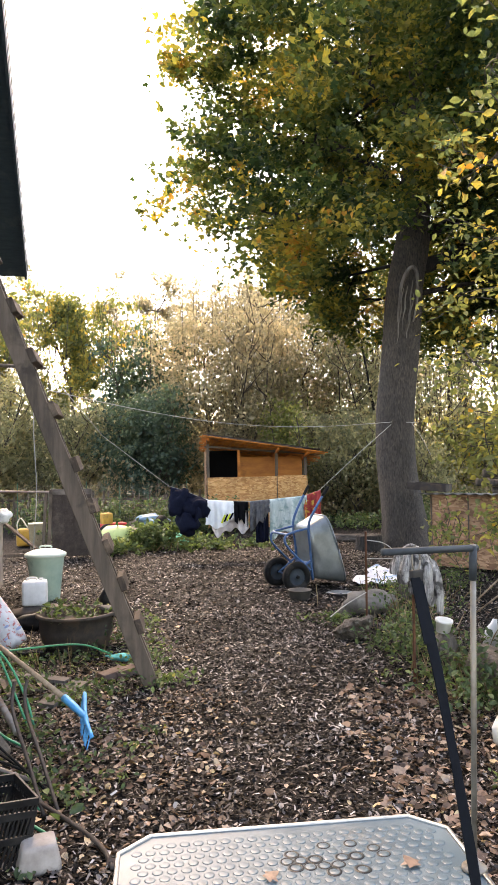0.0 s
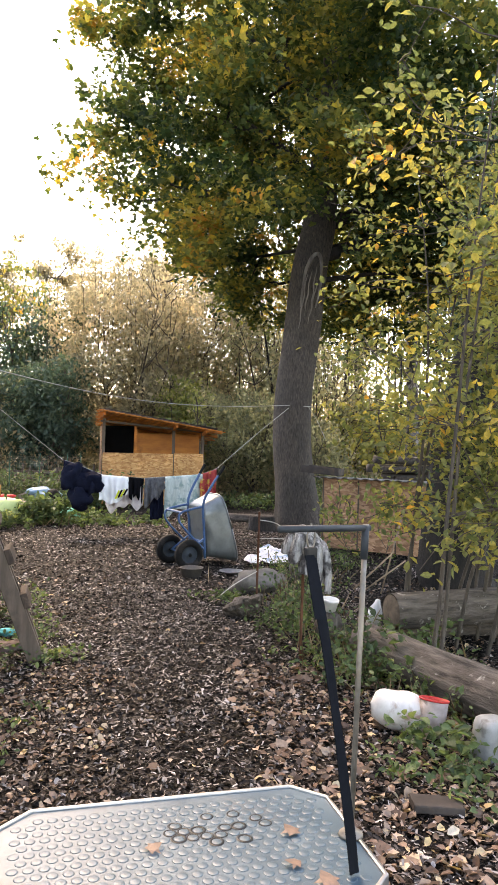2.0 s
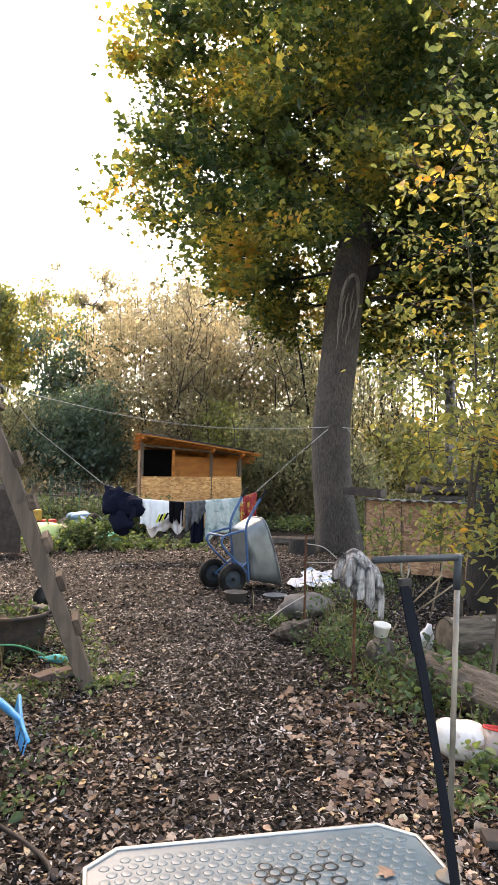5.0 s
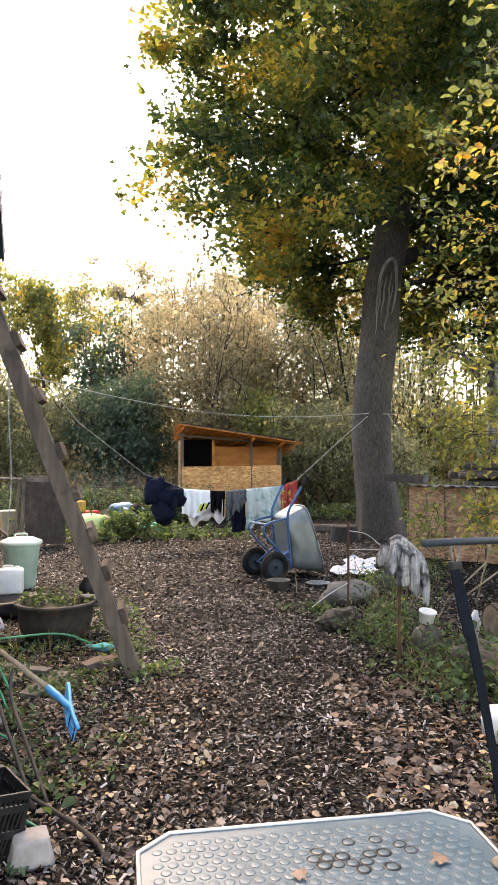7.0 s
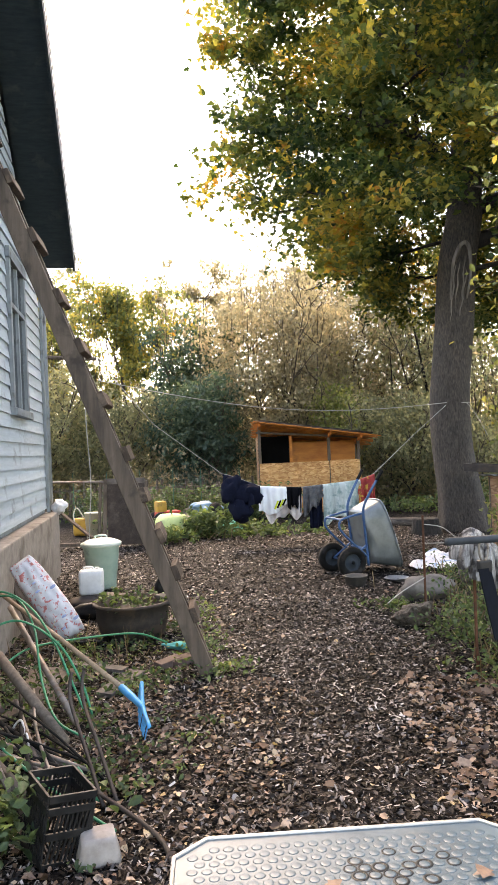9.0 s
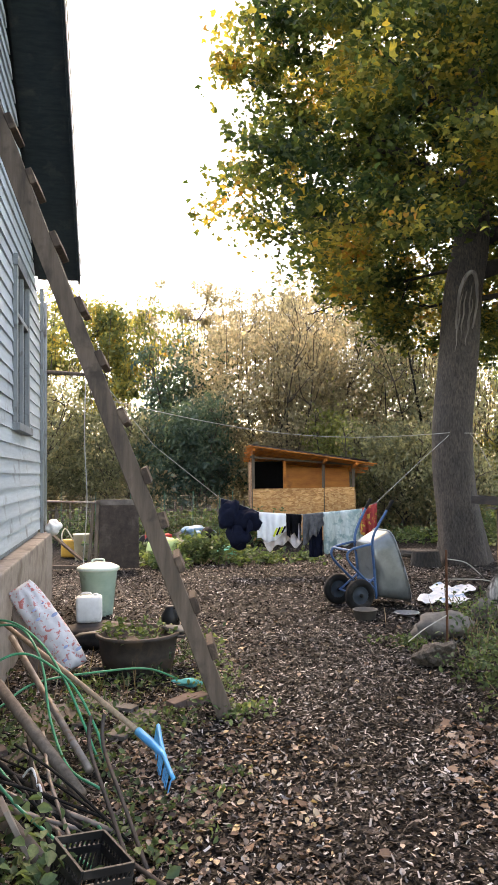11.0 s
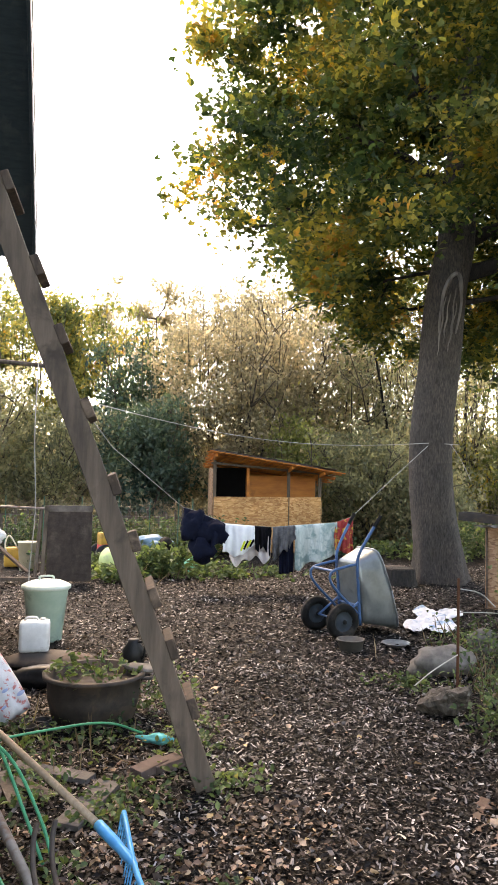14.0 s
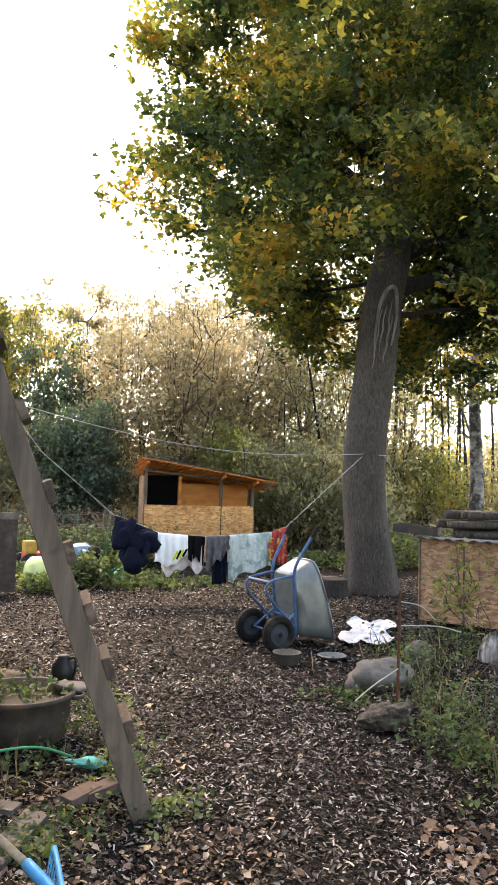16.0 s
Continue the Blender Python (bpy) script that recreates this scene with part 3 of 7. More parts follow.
# ---------- ladder ----------
def build_ladder():
    lad = thing("wooden_ladder", Matrix(), "home-made plank ladder leaning against the house wall", "ladder")
    foot, slope = Vector((-0.642, 5.75, -0.03)), Vector((-0.371, -0.057, 1.0))
    way = slope.normalized()
    # the rungs run away from the walk; they are nailed on the upper edge of both stringers
    across = Vector((-0.16, 1.0, 0.0))
    across = (across - way * across.dot(way)).normalized()
    upper = across.cross(way).normalized()
    if upper.x < 0:
        upper = -upper
    top = 4.85 / way.z
    turn = Matrix((across, upper, way)).transposed().to_4x4()
    rng = random.Random(3)
    for k, off in enumerate((0.0, 0.32)):
        bm = bmesh.new()
        n = 22
        rings = []
        for i in range(n + 1):
            s = top * i / n
            c = foot + way * s + across * off
            w = (0.04 if k else 0.056) + 0.002 * s + 0.004 * noise.noise(Vector((s * 2.1, k, 0)))
            b = 0.006 * noise.noise(Vector((s * 1.3, k + 4, 0)))
            rings.append([bm.verts.new(c + across * (x * 0.024) + upper * (y * w + b)) for x, y in ((-1, -0.94), (-0.8, -1), (0.8, -1), (1, -0.94), (1, 0.94), (0.8, 1), (-0.8, 1), (-1, 0.94))])
        for a, b2 in zip(rings, rings[1:]):
            for q in range(8):
                bm.faces.new((a[q], a[(q + 1) % 8], b2[(q + 1) % 8], b2[q]))
        bm.faces.new(rings[0][::-1])
        bm.faces.new(rings[-1])
        part("stringer", bm, LADDER_WOOD, lad)
    for z in (0.46, 0.78, 1.07, 1.36, 1.68, 2.09, 2.49, 2.87, 3.31, 3.75, 4.15):
        s = z / way.z
        c = foot + way * s + across * 0.15 + upper * (0.056 + 0.002 * s + 0.02)
        m = Matrix.Translation(c) @ turn @ pose(0, 0, 0, rng.uniform(-3, 3), rng.uniform(-4, 4), 0)
        part("rung", box((0.36, 0.05, 0.115), m, 0.008), RUNG_WOOD, lad)


# ---------- shelter ----------
def build_shelter():
    hut = thing("animal_shelter", pose(0, 18.7, 0, 0, 0, 6), "open timber animal shelter with chipboard front and slatted orange roof", "shelter")
    L, R, D = -1.27, 1.22, 1.7
    part("front_panel", box((1.72, 0.018, 1.26), Matrix.Translation((L + 0.87, 0, 0.68)), 0.003), OSB, hut, "chipboard front panel")
    part("front_panel", box((0.73, 0.018, 1.27), Matrix.Translation((R - 0.37, -0.004, 0.69)), 0.003), OSB, hut, "chipboard front panel")
    for x, y, z in ((L + 0.03, 0.06, 2.24), (0.47, 0.06, 2.02), (R - 0.02, 0.06, 1.88), (L + 0.03, D, 2.1), (0.4, D, 1.95), (R - 0.02, D, 1.8), (R - 0.02, D * 0.55, 1.82)):
        part("post", box((0.07, 0.07, z), Matrix.Translation((x, y, z / 2)), 0.006), LADDER_WOOD, hut)
    part("top_rail", beam((L - 0.05, 0.02, 2.08), (R + 0.1, 0.02, 1.86), 0.09, 0.05), OLD_WOOD, hut)
    part("window_post", box((0.06, 0.06, 0.75), Matrix.Translation((-0.47, 0.1, 1.66)), 0.004), ORANGE_WOOD, hut)
    part("back_wall", box((2.4, 0.02, 1.9), Matrix.Translation((0, D + 0.05, 0.97))), ORANGE_PLY, hut, "orange plywood back wall")
    part("partition", box((1.66, 0.02, 1.7), Matrix.Translation((0.35, 0.5, 0.95))), ORANGE_PLY, hut, "orange plywood partition")
    # added panel: paints the shade of the left opening
    part("shade_panel", box((0.72, 0.02, 1.95), Matrix.Translation((-0.85, 0.45, 1.0))), SHADE_BLACK, hut, "near-black panel standing in for the shade inside")
    part("side_wall", box((0.02, D, 1.95), Matrix.Translation((L - 0.02, D / 2 + 0.05, 0.99))), OLD_OSB, hut, "weathered chipboard side")
    part("side_panel", box((0.018, D - 0.1, 1.2), Matrix.Translation((R + 0.03, D / 2 + 0.05, 0.64))), OSB, hut, "chipboard side panel")
    for k in range(3):
        part("bar", tube([(R, 0.3 + k * 0.35, 1.2), (R, 0.3 + k * 0.35, 1.85)], 0.018, 6), OLD_WOOD, hut)
    # roof: rafters and many slats running across
    def rz(x, y=-0.5):
        return 2.31 - (x - L) * 0.15 - (y + 0.5) * 0.13
    for x in (L + 0.03, 0.47, R - 0.02):
        part("rafter", beam((x, -0.52, rz(x) - 0.06), (x, D + 0.2, rz(x, D + 0.2) - 0.06), 0.05, 0.07), ORANGE_WOOD, hut)
    rng = random.Random(6)
    n = 15
    for k in range(n):
        y = -0.56 + 2.5 * k / (n - 1)
        x0, x1 = L - 0.13 + rng.uniform(-0.05, 0.03), R + 0.36 + rng.uniform(-0.14, 0.12)
        part("roof_slat", beam((x0, y, rz(x0, y) + rng.uniform(-0.008, 0.008)), (x1, y, rz(x1, y) + rng.uniform(-0.015, 0.01)), 0.125, 0.022, None, 0.003), ORANGE_WOOD, hut)
    for k in range(3):
        x0, x1 = L - 0.1 + 0.5 * k * rng.random(), R + 0.1 + rng.uniform(-0.3, 0.15)
        part("top_slat", beam((x0, -0.5 + 0.12 * k, rz(x0) + 0.035), (x1, -0.5 + 0.12 * k, rz(x1) + 0.03), 0.09, 0.022), OLD_WOOD, hut, "loose grey slat on the roof")
    tilt = Matrix.Translation((0.1, 0.72, rz(0.1, 0.72) + 0.075)) @ pose(0, 0, 0, -math.degrees(math.atan(0.13)), math.degrees(math.atan(0.15)), 0)
    part("roof_sheet", box((2.8, 2.3, 0.012), tilt), FELT, hut, "dark roofing felt")


# ---------- maple ----------
def build_maple():
    rng = random.Random(11)
    tree = thing("maple_tree", pose(2.95, 14.6, 0), "big maple with grey furrowed bark and green to yellow leaves", "tree")
    seg, rings = 28, []
    bm = bmesh.new()
    spine = smooth_path([(-0.06, 0, -0.1), (-0.09, 0, 0.5), (-0.22, 0, 1.6), (-0.22, 0, 2.6), (-0.08, 0, 3.8), (0.02, 0, 5.0), (0.2, 0, 6.0), (0.28, 0.1, 7.2), (0.4, 0.2, 9.0), (0.3, 0.3, 11.0)], 6)
    for p in spine:
        z = p.z
        r = 0.385 - 0.006 * z + 0.13 * math.exp(-max(z, 0) * 2.2) if z < 5.6 else 0.35 - 0.055 * (z - 5.6)
        ring = []
        for k in range(seg):
            a = 2 * math.pi * k / seg
            flare = 1 + 0.13 * math.exp(-max(z, 0) * 1.5) * math.sin(5 * a + 1) + 0.05 * noise.noise(Vector((math.cos(a) * 1.5, math.sin(a) * 1.5, z * 0.6)))
            ring.append(bm.verts.new(p + Vector((math.cos(a), math.sin(a), 0)) * max(r, 0.05) * flare))
        rings.append(ring)
    for a, b in zip(rings, rings[1:]):
        for k in range(seg):
            bm.faces.new((a[k], a[(k + 1) % seg], b[(k + 1) % seg], b[k]))
    trunk = part("trunk", bm, BARK, tree, "grey-brown furrowed trunk", True)
    # long healed wound on the trunk: pale torn strips of bare wood
    def face(x, z, lift=0.0):
        r = 0.4 - 0.006 * z
        cxx = float(np.interp(z, [3.8, 5.0, 6.0], [-0.08, 0.02, 0.2]))
        return Vector((cxx + x, -math.sqrt(max(r * r - x * x, 0.02)) - lift, z))
    def wound(u, v):
        w = 0.15 * math.sin(math.pi * min(0.08 + 0.86 * v, 1)) ** 0.55 * (0.75 + 0.35 * v)
        return face((u - 0.5) * 2 * w - 0.05 + 0.1 * v, 4.05 + 1.2 * v, 0.004 - 0.03 * math.sin(math.pi * u) + 0.02 * noise.noise(Vector((u * 7, v * 5, 0))))
    part("bare_wood", sheet(10, 24, wound, 0.02), WOUND_WOOD, trunk, "dark bare heartwood", True)
    lip = []
    for q in range(33):
        a = math.pi * (1.18 - 1.36 * q / 32)
        lip.append(face(0.03 + 0.17 * math.cos(a) - 0.07 * max(0, -math.sin(a)), 4.75 + (0.55 if math.sin(a) > 0 else 0.9) * math.sin(a), 0.02))
    part("callus", tube(lip, [0.014 + 0.024 * math.sin(math.pi * (q + 0.5) / 33) * (1 + 0.3 * noise.noise(Vector((q * 0.5, 0, 0)))) for q in range(33)], 9), HEART, trunk, "pale callus rim of the wound", True)
    for k, (x0, x1, z0, z1) in enumerate(((-0.15, -0.09, 3.85, 4.9), (-0.07, -0.02, 4.1, 4.95), (0.05, 0.07, 4.2, 5.05), (0.02, 0.12, 3.95, 4.8))):
        pts = [face(x0 + (x1 - x0) * q / 8 + 0.012 * math.sin(q * 1.7 + k), z0 + (z1 - z0) * q / 8, 0.016) for q in range(9)]
        part("wood_strip", tube(pts, [0.004, 0.008, 0.011, 0.013, 0.014, 0.013, 0.012, 0.01, 0.005], 7), HEART, trunk, "pale torn strip of wood", True)
    # limbs
    ends = []
    starts = [((0.2, 0, 5.35), (1, 0.15, 0.1), 2.6, 0.17), ((0.25, 0.1, 5.9), (0.7, 0.3, 0.4), 2.6, 0.14), ((0.2, 0.1, 6.3), (-0.8, 0.3, 0.35), 2.2, 0.12),
              ((0.25, 0.1, 6.8), (-0.5, 0.7, 0.5), 2.4, 0.13), ((0.3, 0.2, 7.4), (0.5, 0.7, 0.6), 2.4, 0.12), ((0.1, 0.0, 6.9), (-0.5, 0.5, 0.4), 2.2, 0.1),
              ((0.35, 0.2, 8.2), (-0.6, 0.4, 0.8), 2.2, 0.1), ((0.4, 0.2, 9.0), (0.5, 0.4, 0.9), 2.2, 0.1), ((0.3, 0.3, 10.5), (0, 0.1, 1), 1.6, 0.08),
              ((0.28, 0.1, 4.9), (0.8, 0.5, -0.1), 2.2, 0.06), ((0.0, 0.1, 5.5), (-0.9, 0.5, 0.1), 2.0, 0.04), ((0.1, 0.2, 5.0), (-0.5, 0.8, 0.0), 1.8, 0.04),
              ((0.3, 0.1, 5.5), (0.5, 0.8, 0.1), 2.6, 0.09)]
    for p, d, ln, r in starts:
        one, tips = [], []
        grow(rng, Vector(p), Vector(d), ln, r, 2, one, tips, 0.65, 0.02, 4)
        part("limb", limbs_mesh(one, 1), DARK_BARK, tree, "dark crooked limb", True)
        ends += tips

    # crown: clumps of leaves over an uneven dome and about the twigs
    def in_crown(p):
        """Whether a place lies in the crown, by its outline as seen from the yard."""
        k = 12.8 / (12.8 + p[1])
        x, z = (p[0] + 3.45) * k - 3.45, 1.7 + (p[2] - 1.7) * k
        low = float(np.interp(x, [-5.2, -4.6, -3.3, -2.5, -0.8, 0.6, 2.5, 6], [7.3, 6.6, 5.6, 4.9, 3.9, 3.5, 3.2, 3.5]))
        if p[1] < 0.6 and x > -1.3:
            low = 6.35 if x < 1.3 else 5.3
        left = float(np.interp(z, [6.0, 7.5, 9.0, 10.2, 11.5, 13], [-4.5, -4.9, -4.8, -4.5, -3.6, -2.0]))
        wob = 0.75 * noise.noise(Vector((p[0] * 0.8, p[1] * 0.5, p[2] * 0.8)))
        if p[1] < 0.6 and x > -1.3:
            wob *= 0.4
        return z > low + 0.1 + wob and x > left + 0.15 + wob
    r = np.random.default_rng(12)
    def shell(lo, hi):
        v = r.normal(0, 1, 3)
        v /= np.linalg.norm(v)
        bulge = 1 + 0.3 * noise.noise(Vector(tuple(v * 3.1)))
        return np.array([0.45, 0.3, 8.3]) + v * np.array([5.6, 5.0, 5.0]) * bulge * r.uniform(lo, hi)
    centres = []
    while len(centres) < 1150:
        bough = shell(0.72, 1.0)
        if not in_crown(bough):
            continue
        reach_b = r.uniform(0.7, 1.25)
        for q in bough + r.normal(0, 1, (12, 3)) * np.array([0.6, 0.6, 0.3]) * reach_b:
            if in_crown(q) and q[0] > -5.6:
                centres.append(q)
    while len(centres) < 1300:
        q = np.array([r.uniform(0.5, 5.5), r.uniform(0.7, 4.0), r.uniform(3.4, 6.6)])
        if in_crown(q):
            centres.append(q)
    while len(centres) < 2000:
        p = shell(0.3, 0.85)
        if in_crown(p) and (p[0] > -0.6 or r.random() < 0.35):
            centres.append(p)
    centres += [np.array(e) for e in ends if in_crown(e)]
    centres = np.array(centres)
    n = 185000
    pick = r.integers(0, len(centres), n)
    reach = r.uniform(0.6, 1.5, len(centres))
    tip = r.normal(0, 0.35, (len(centres), 2))
    off = np.clip(r.normal(0, 1, (n, 3)), -1.75, 1.75) * np.array([0.21, 0.21, 0.09]) * reach[pick][:, None]
    off[:, 2] += (off[:, :2] * tip[pick]).sum(1) - 0.25 * (off[:, :2] ** 2).sum(1)
    size = r.uniform(0.075, 0.158, n)
    cloud("crown", LOBED, centres[pick] + off, turns(r, n, 0.5), size, MAPLE, tree, "dense green crown turning yellow")


# ---------- woods ----------
def wood_tree(kind, label, x, y, h, spread, leaf, n, size, seed, trunk_r=0.08, base=0.25, shape=RHOMB, stems=1, upright=0.3, depth=2, bark=None, clump=0.35, dome=0, shoots=0):
    rng, r = random.Random(seed), np.random.default_rng(seed)
    tree = thing(kind, pose(x, y, 0), label, "tree" if kind.endswith("tree") else "shrub")
    out, ends = [], []
    for k in range(stems):
        a = 2 * math.pi * (k + rng.random()) / stems
        lean = 0.12 if stems == 1 else 0.4
        d = Vector((math.cos(a) * lean, math.sin(a) * lean, 1))
        p0 = Vector((math.cos(a) * 0.15 * (stems > 1), math.sin(a) * 0.15 * (stems > 1), -0.05))
        pts, p = [p0.copy()], p0.copy()
        for i in range(6):
            d = (d + Vector((rng.gauss(0, 0.1), rng.gauss(0, 0.1), 0.05))).normalized()
            p = p + d * h * 0.9 / 6
            pts.append(p.copy())
        out.append((pts, [trunk_r * (1 - 0.13 * i) for i in range(7)], 3))
        for i in range(1, 7):
            if pts[i].z < h * base:
                continue
            for _ in range(3):
                aa = rng.uniform(0, 2 * math.pi)
                dd = Vector((math.cos(aa), math.sin(aa), upright + rng.uniform(0, 0.5)))
                grow(rng, pts[i], dd, spread * rng.uniform(0.4, 0.75) * (1.15 - 0.1 * i), trunk_r * 0.4, depth - 1, out, ends, 0.45, upright * 0.5, 3)
    for _ in range(shoots):
        x0, y0 = rng.gauss(0, spread * 0.45), rng.gauss(0, spread * 0.35)
        z0, z1 = h * rng.uniform(0.45, 0.7), h * rng.uniform(0.9, 1.22)
        dx = rng.gauss(0, 0.3)
        pts = [Vector((x0, y0, z0)), Vector((x0 + dx * 0.4, y0, (z0 + z1) / 2)), Vector((x0 + dx, y0, z1))]
        out.append((pts, [0.011, 0.008, 0.004], 1))
        if rng.random() < 0.6:
            ends.extend([pts[1], pts[1].lerp(pts[2], 0.5)])
    part("trunk", limbs_mesh([o for o in out if o[2] == 3]), bark or TWIG, tree, "", True)
    tagged(part("brushwood", limbs_mesh([o for o in out if o[2] < 3]), bark or TWIG, tree, "fine bare twigs"), kind="stuff")
    c = np.array([tuple(e) for e in ends])
    c = c[c[:, 2] > 0.15]
    if dome:
        extra = []
        while len(extra) < (150 if dome > 1 else 120 + 40 * h):
            v = r.normal(0, 1, 3)
            v /= np.linalg.norm(v)
            q = np.array([0, 0, h * (0.5 + base / 2)]) + v * np.array([spread, spread, h * (0.5 - base / 2)]) * r.uniform(0.55, 1.0) * (1 + 0.25 * noise.noise(Vector(tuple(v * 2 + seed))))
            extra.append(q)
        few = np.array(extra)
        c = np.concatenate([c[::5], few, few + r.normal(0, 0.25, few.shape)])
    pick = r.integers(0, len(c), n)
    pos = c[pick] + r.normal(0, 1, (n, 3)) * np.array([1, 1, 0.7]) * (clump * r.uniform(0.5, 1.3, len(c)))[pick][:, None]
    pos[:, 2] = np.maximum(pos[:, 2], 0.05)
    cloud("crown", shape, pos, turns(r, n, 0.35), r.uniform(size * 0.6, size * 1.35, n), leaf, tree)
    return tree


def build_woods():
    G, B, Dk, Ye, Li = OLIVE_LEAF, BROWN_LEAF, DARK_LEAF, YELLOW_LEAF, LIME_LEAF
    # x, y, height, spread, leaf, count, size, stems
    rows = [("broadleaf_tree", "yellow-green roadside tree with a thin crown", -8.6, 26, 7.4, 2.6, Ye, 8000, 0.14, 1),
            ("broadleaf_tree", "slender tree with yellow-green autumn leaves", -6.2, 25, 7.2, 2.2, Ye, 7000, 0.13, 1),
            ("evergreen_shrub", "dark blue-green evergreen bush with hollow base", -3.3, 22.2, 3.7, 1.4, Dk, 9000, 0.13, 3),
            ("evergreen_shrub", "tall dark green bush behind the fence", -3.8, 24.5, 5.9, 1.1, Dk, 6000, 0.14, 2),
            ("hedge_shrub", "russet twiggy shrub with fine branches", -1.0, 24.0, 7.0, 2.6, B, 13000, 0.11, 5),
            ("hedge_shrub", "golden brown willow scrub with fine twigs", 1.2, 26, 7.8, 2.8, B, 12000, 0.11, 5),
            ("hedge_shrub", "olive willow scrub with upright shoots", 3.2, 25.5, 7.0, 2.4, G, 4500, 0.12, 5),
            ("hedge_shrub", "thinning scrub with pale upright shoots", 5.4, 24.5, 5.6, 2.2, G, 3200, 0.12, 5),
            ("leafy_shrub", "fresh lime green shrub beside the shelter", 0.75, 22.0, 3.6, 0.75, Li, 1800, 0.13, 3),
            ("leafy_shrub", "green shrub with arching shoots beside the shelter", 2.5, 21.4, 3.0, 1.5, G, 6000, 0.12, 4),
            ("leafy_shrub", "low olive bramble thicket", 4.2, 21.4, 2.0, 1.4, G, 3500, 0.12, 4),
            ("broadleaf_tree", "tall thin poplar with sparse leaves", -11.5, 33, 10.0, 3.0, G, 5000, 0.17, 1),
            ("broadleaf_tree", "tall thin poplar with sparse leaves", -7.5, 36, 10.0, 3.0, B, 4000, 0.17, 1),
            ("broadleaf_tree", "bare-topped alder at the wood's edge", -3.5, 35, 10.0, 3.0, B, 4000, 0.16, 1),
            ("broadleaf_tree", "bare-topped alder at the wood's edge", 0.5, 36, 10.5, 3.2, B, 5000, 0.16, 1),
            ("broadleaf_tree", "yellow-green tree at the wood's edge", 4.5, 34, 10.5, 3.2, Ye, 4000, 0.16, 1),
            ("broadleaf_tree", "yellow-green tree at the wood's edge", 8.5, 31, 9.0, 3.2, Ye, 4000, 0.15, 1),
            ("broadleaf_tree", "slim tree with yellow leaves among the trunks", 11.5, 30, 9.0, 3.0, Ye, 3500, 0.15, 1),
            ("broadleaf_tree", "slim tree with olive leaves among the trunks", 15, 32, 10.0, 3.0, G, 6000, 0.15, 1),
            ("leafy_shrub", "low yellow-green thicket under the trees", -6.0, 22.0, 3.6, 1.5, G, 6000, 0.12, 4),
            ("leafy_shrub", "low yellow-green thicket by the house", -8.0, 21.0, 4.4, 2.0, G, 9000, 0.12, 4),
            ("leafy_shrub", "yellow thicket under the trees", 7.0, 24, 3.0, 1.8, Ye, 3500, 0.12, 4),
            ("leafy_shrub", "yellow-green thicket under the trees", 10.0, 23, 2.8, 2.0, G, 3500, 0.12, 4)]
    for k, (kind, label, x, y, h, s, leaf, n, size, stems) in enumerate(rows):
        wood_tree(kind, label, x, y, h, s, leaf, int(n * (2.1 if 'hedge' in kind else 1.9 if y < 23 else 1.4)), size * (0.95 if y < 23 else 1.2), 40 + k, 0.1 if stems == 1 else 0.045, 0.35 if stems == 1 else 0.08, RHOMB, stems, 0.5 if stems > 1 else 0.35,
                  2, None, 0.32 if 'hedge' in kind else 0.22, 2 if 'evergreen' in kind else (1 if stems > 1 else 0), 80 if 'hedge' in kind else (45 if stems == 1 else 0))


GALV = surface("galvanised steel", (0.3, 0.31, 0.32), (0.48, 0.49, 0.5), 14, rough=0.42, metal=0.9, bump=0.15, stain=(0.26, 0.25, 0.23), stain_scale=5)
FELT = surface("roofing felt", (0.03, 0.03, 0.03), (0.07, 0.065, 0.06), 20, rough=0.9, bump=0.4)
build_house()
build_ladder()
build_shelter()
build_maple()
build_woods()


# ---------- wheelbarrow ----------
BLUE_PAINT = surface("chipped blue paint", (0.025, 0.075, 0.17), (0.05, 0.125, 0.26), 12, rough=0.4, bump=0.2, stain=(0.1, 0.06, 0.045), stain_scale=14, stain_at=(0.64, 0.7))
DUSTY_RIM = surface("dusty dark blue rim", (0.014, 0.022, 0.032), (0.038, 0.05, 0.062), 12, rough=0.7, bump=0.2, stain=(0.035, 0.03, 0.026), stain_scale=8)
RUBBER = surface("black rubber", (0.006, 0.006, 0.006), (0.016, 0.0155, 0.015), 14, rough=0.8, bump=0.3, stain=(0.04, 0.034, 0.03), stain_scale=5, spec=0.15)
TUB = surface("zinc-coated tub", (0.15, 0.17, 0.178), (0.24, 0.262, 0.27), 7, rough=0.4, metal=0.55, bump=0.1, stain=(0.17, 0.175, 0.17), stain_scale=3)


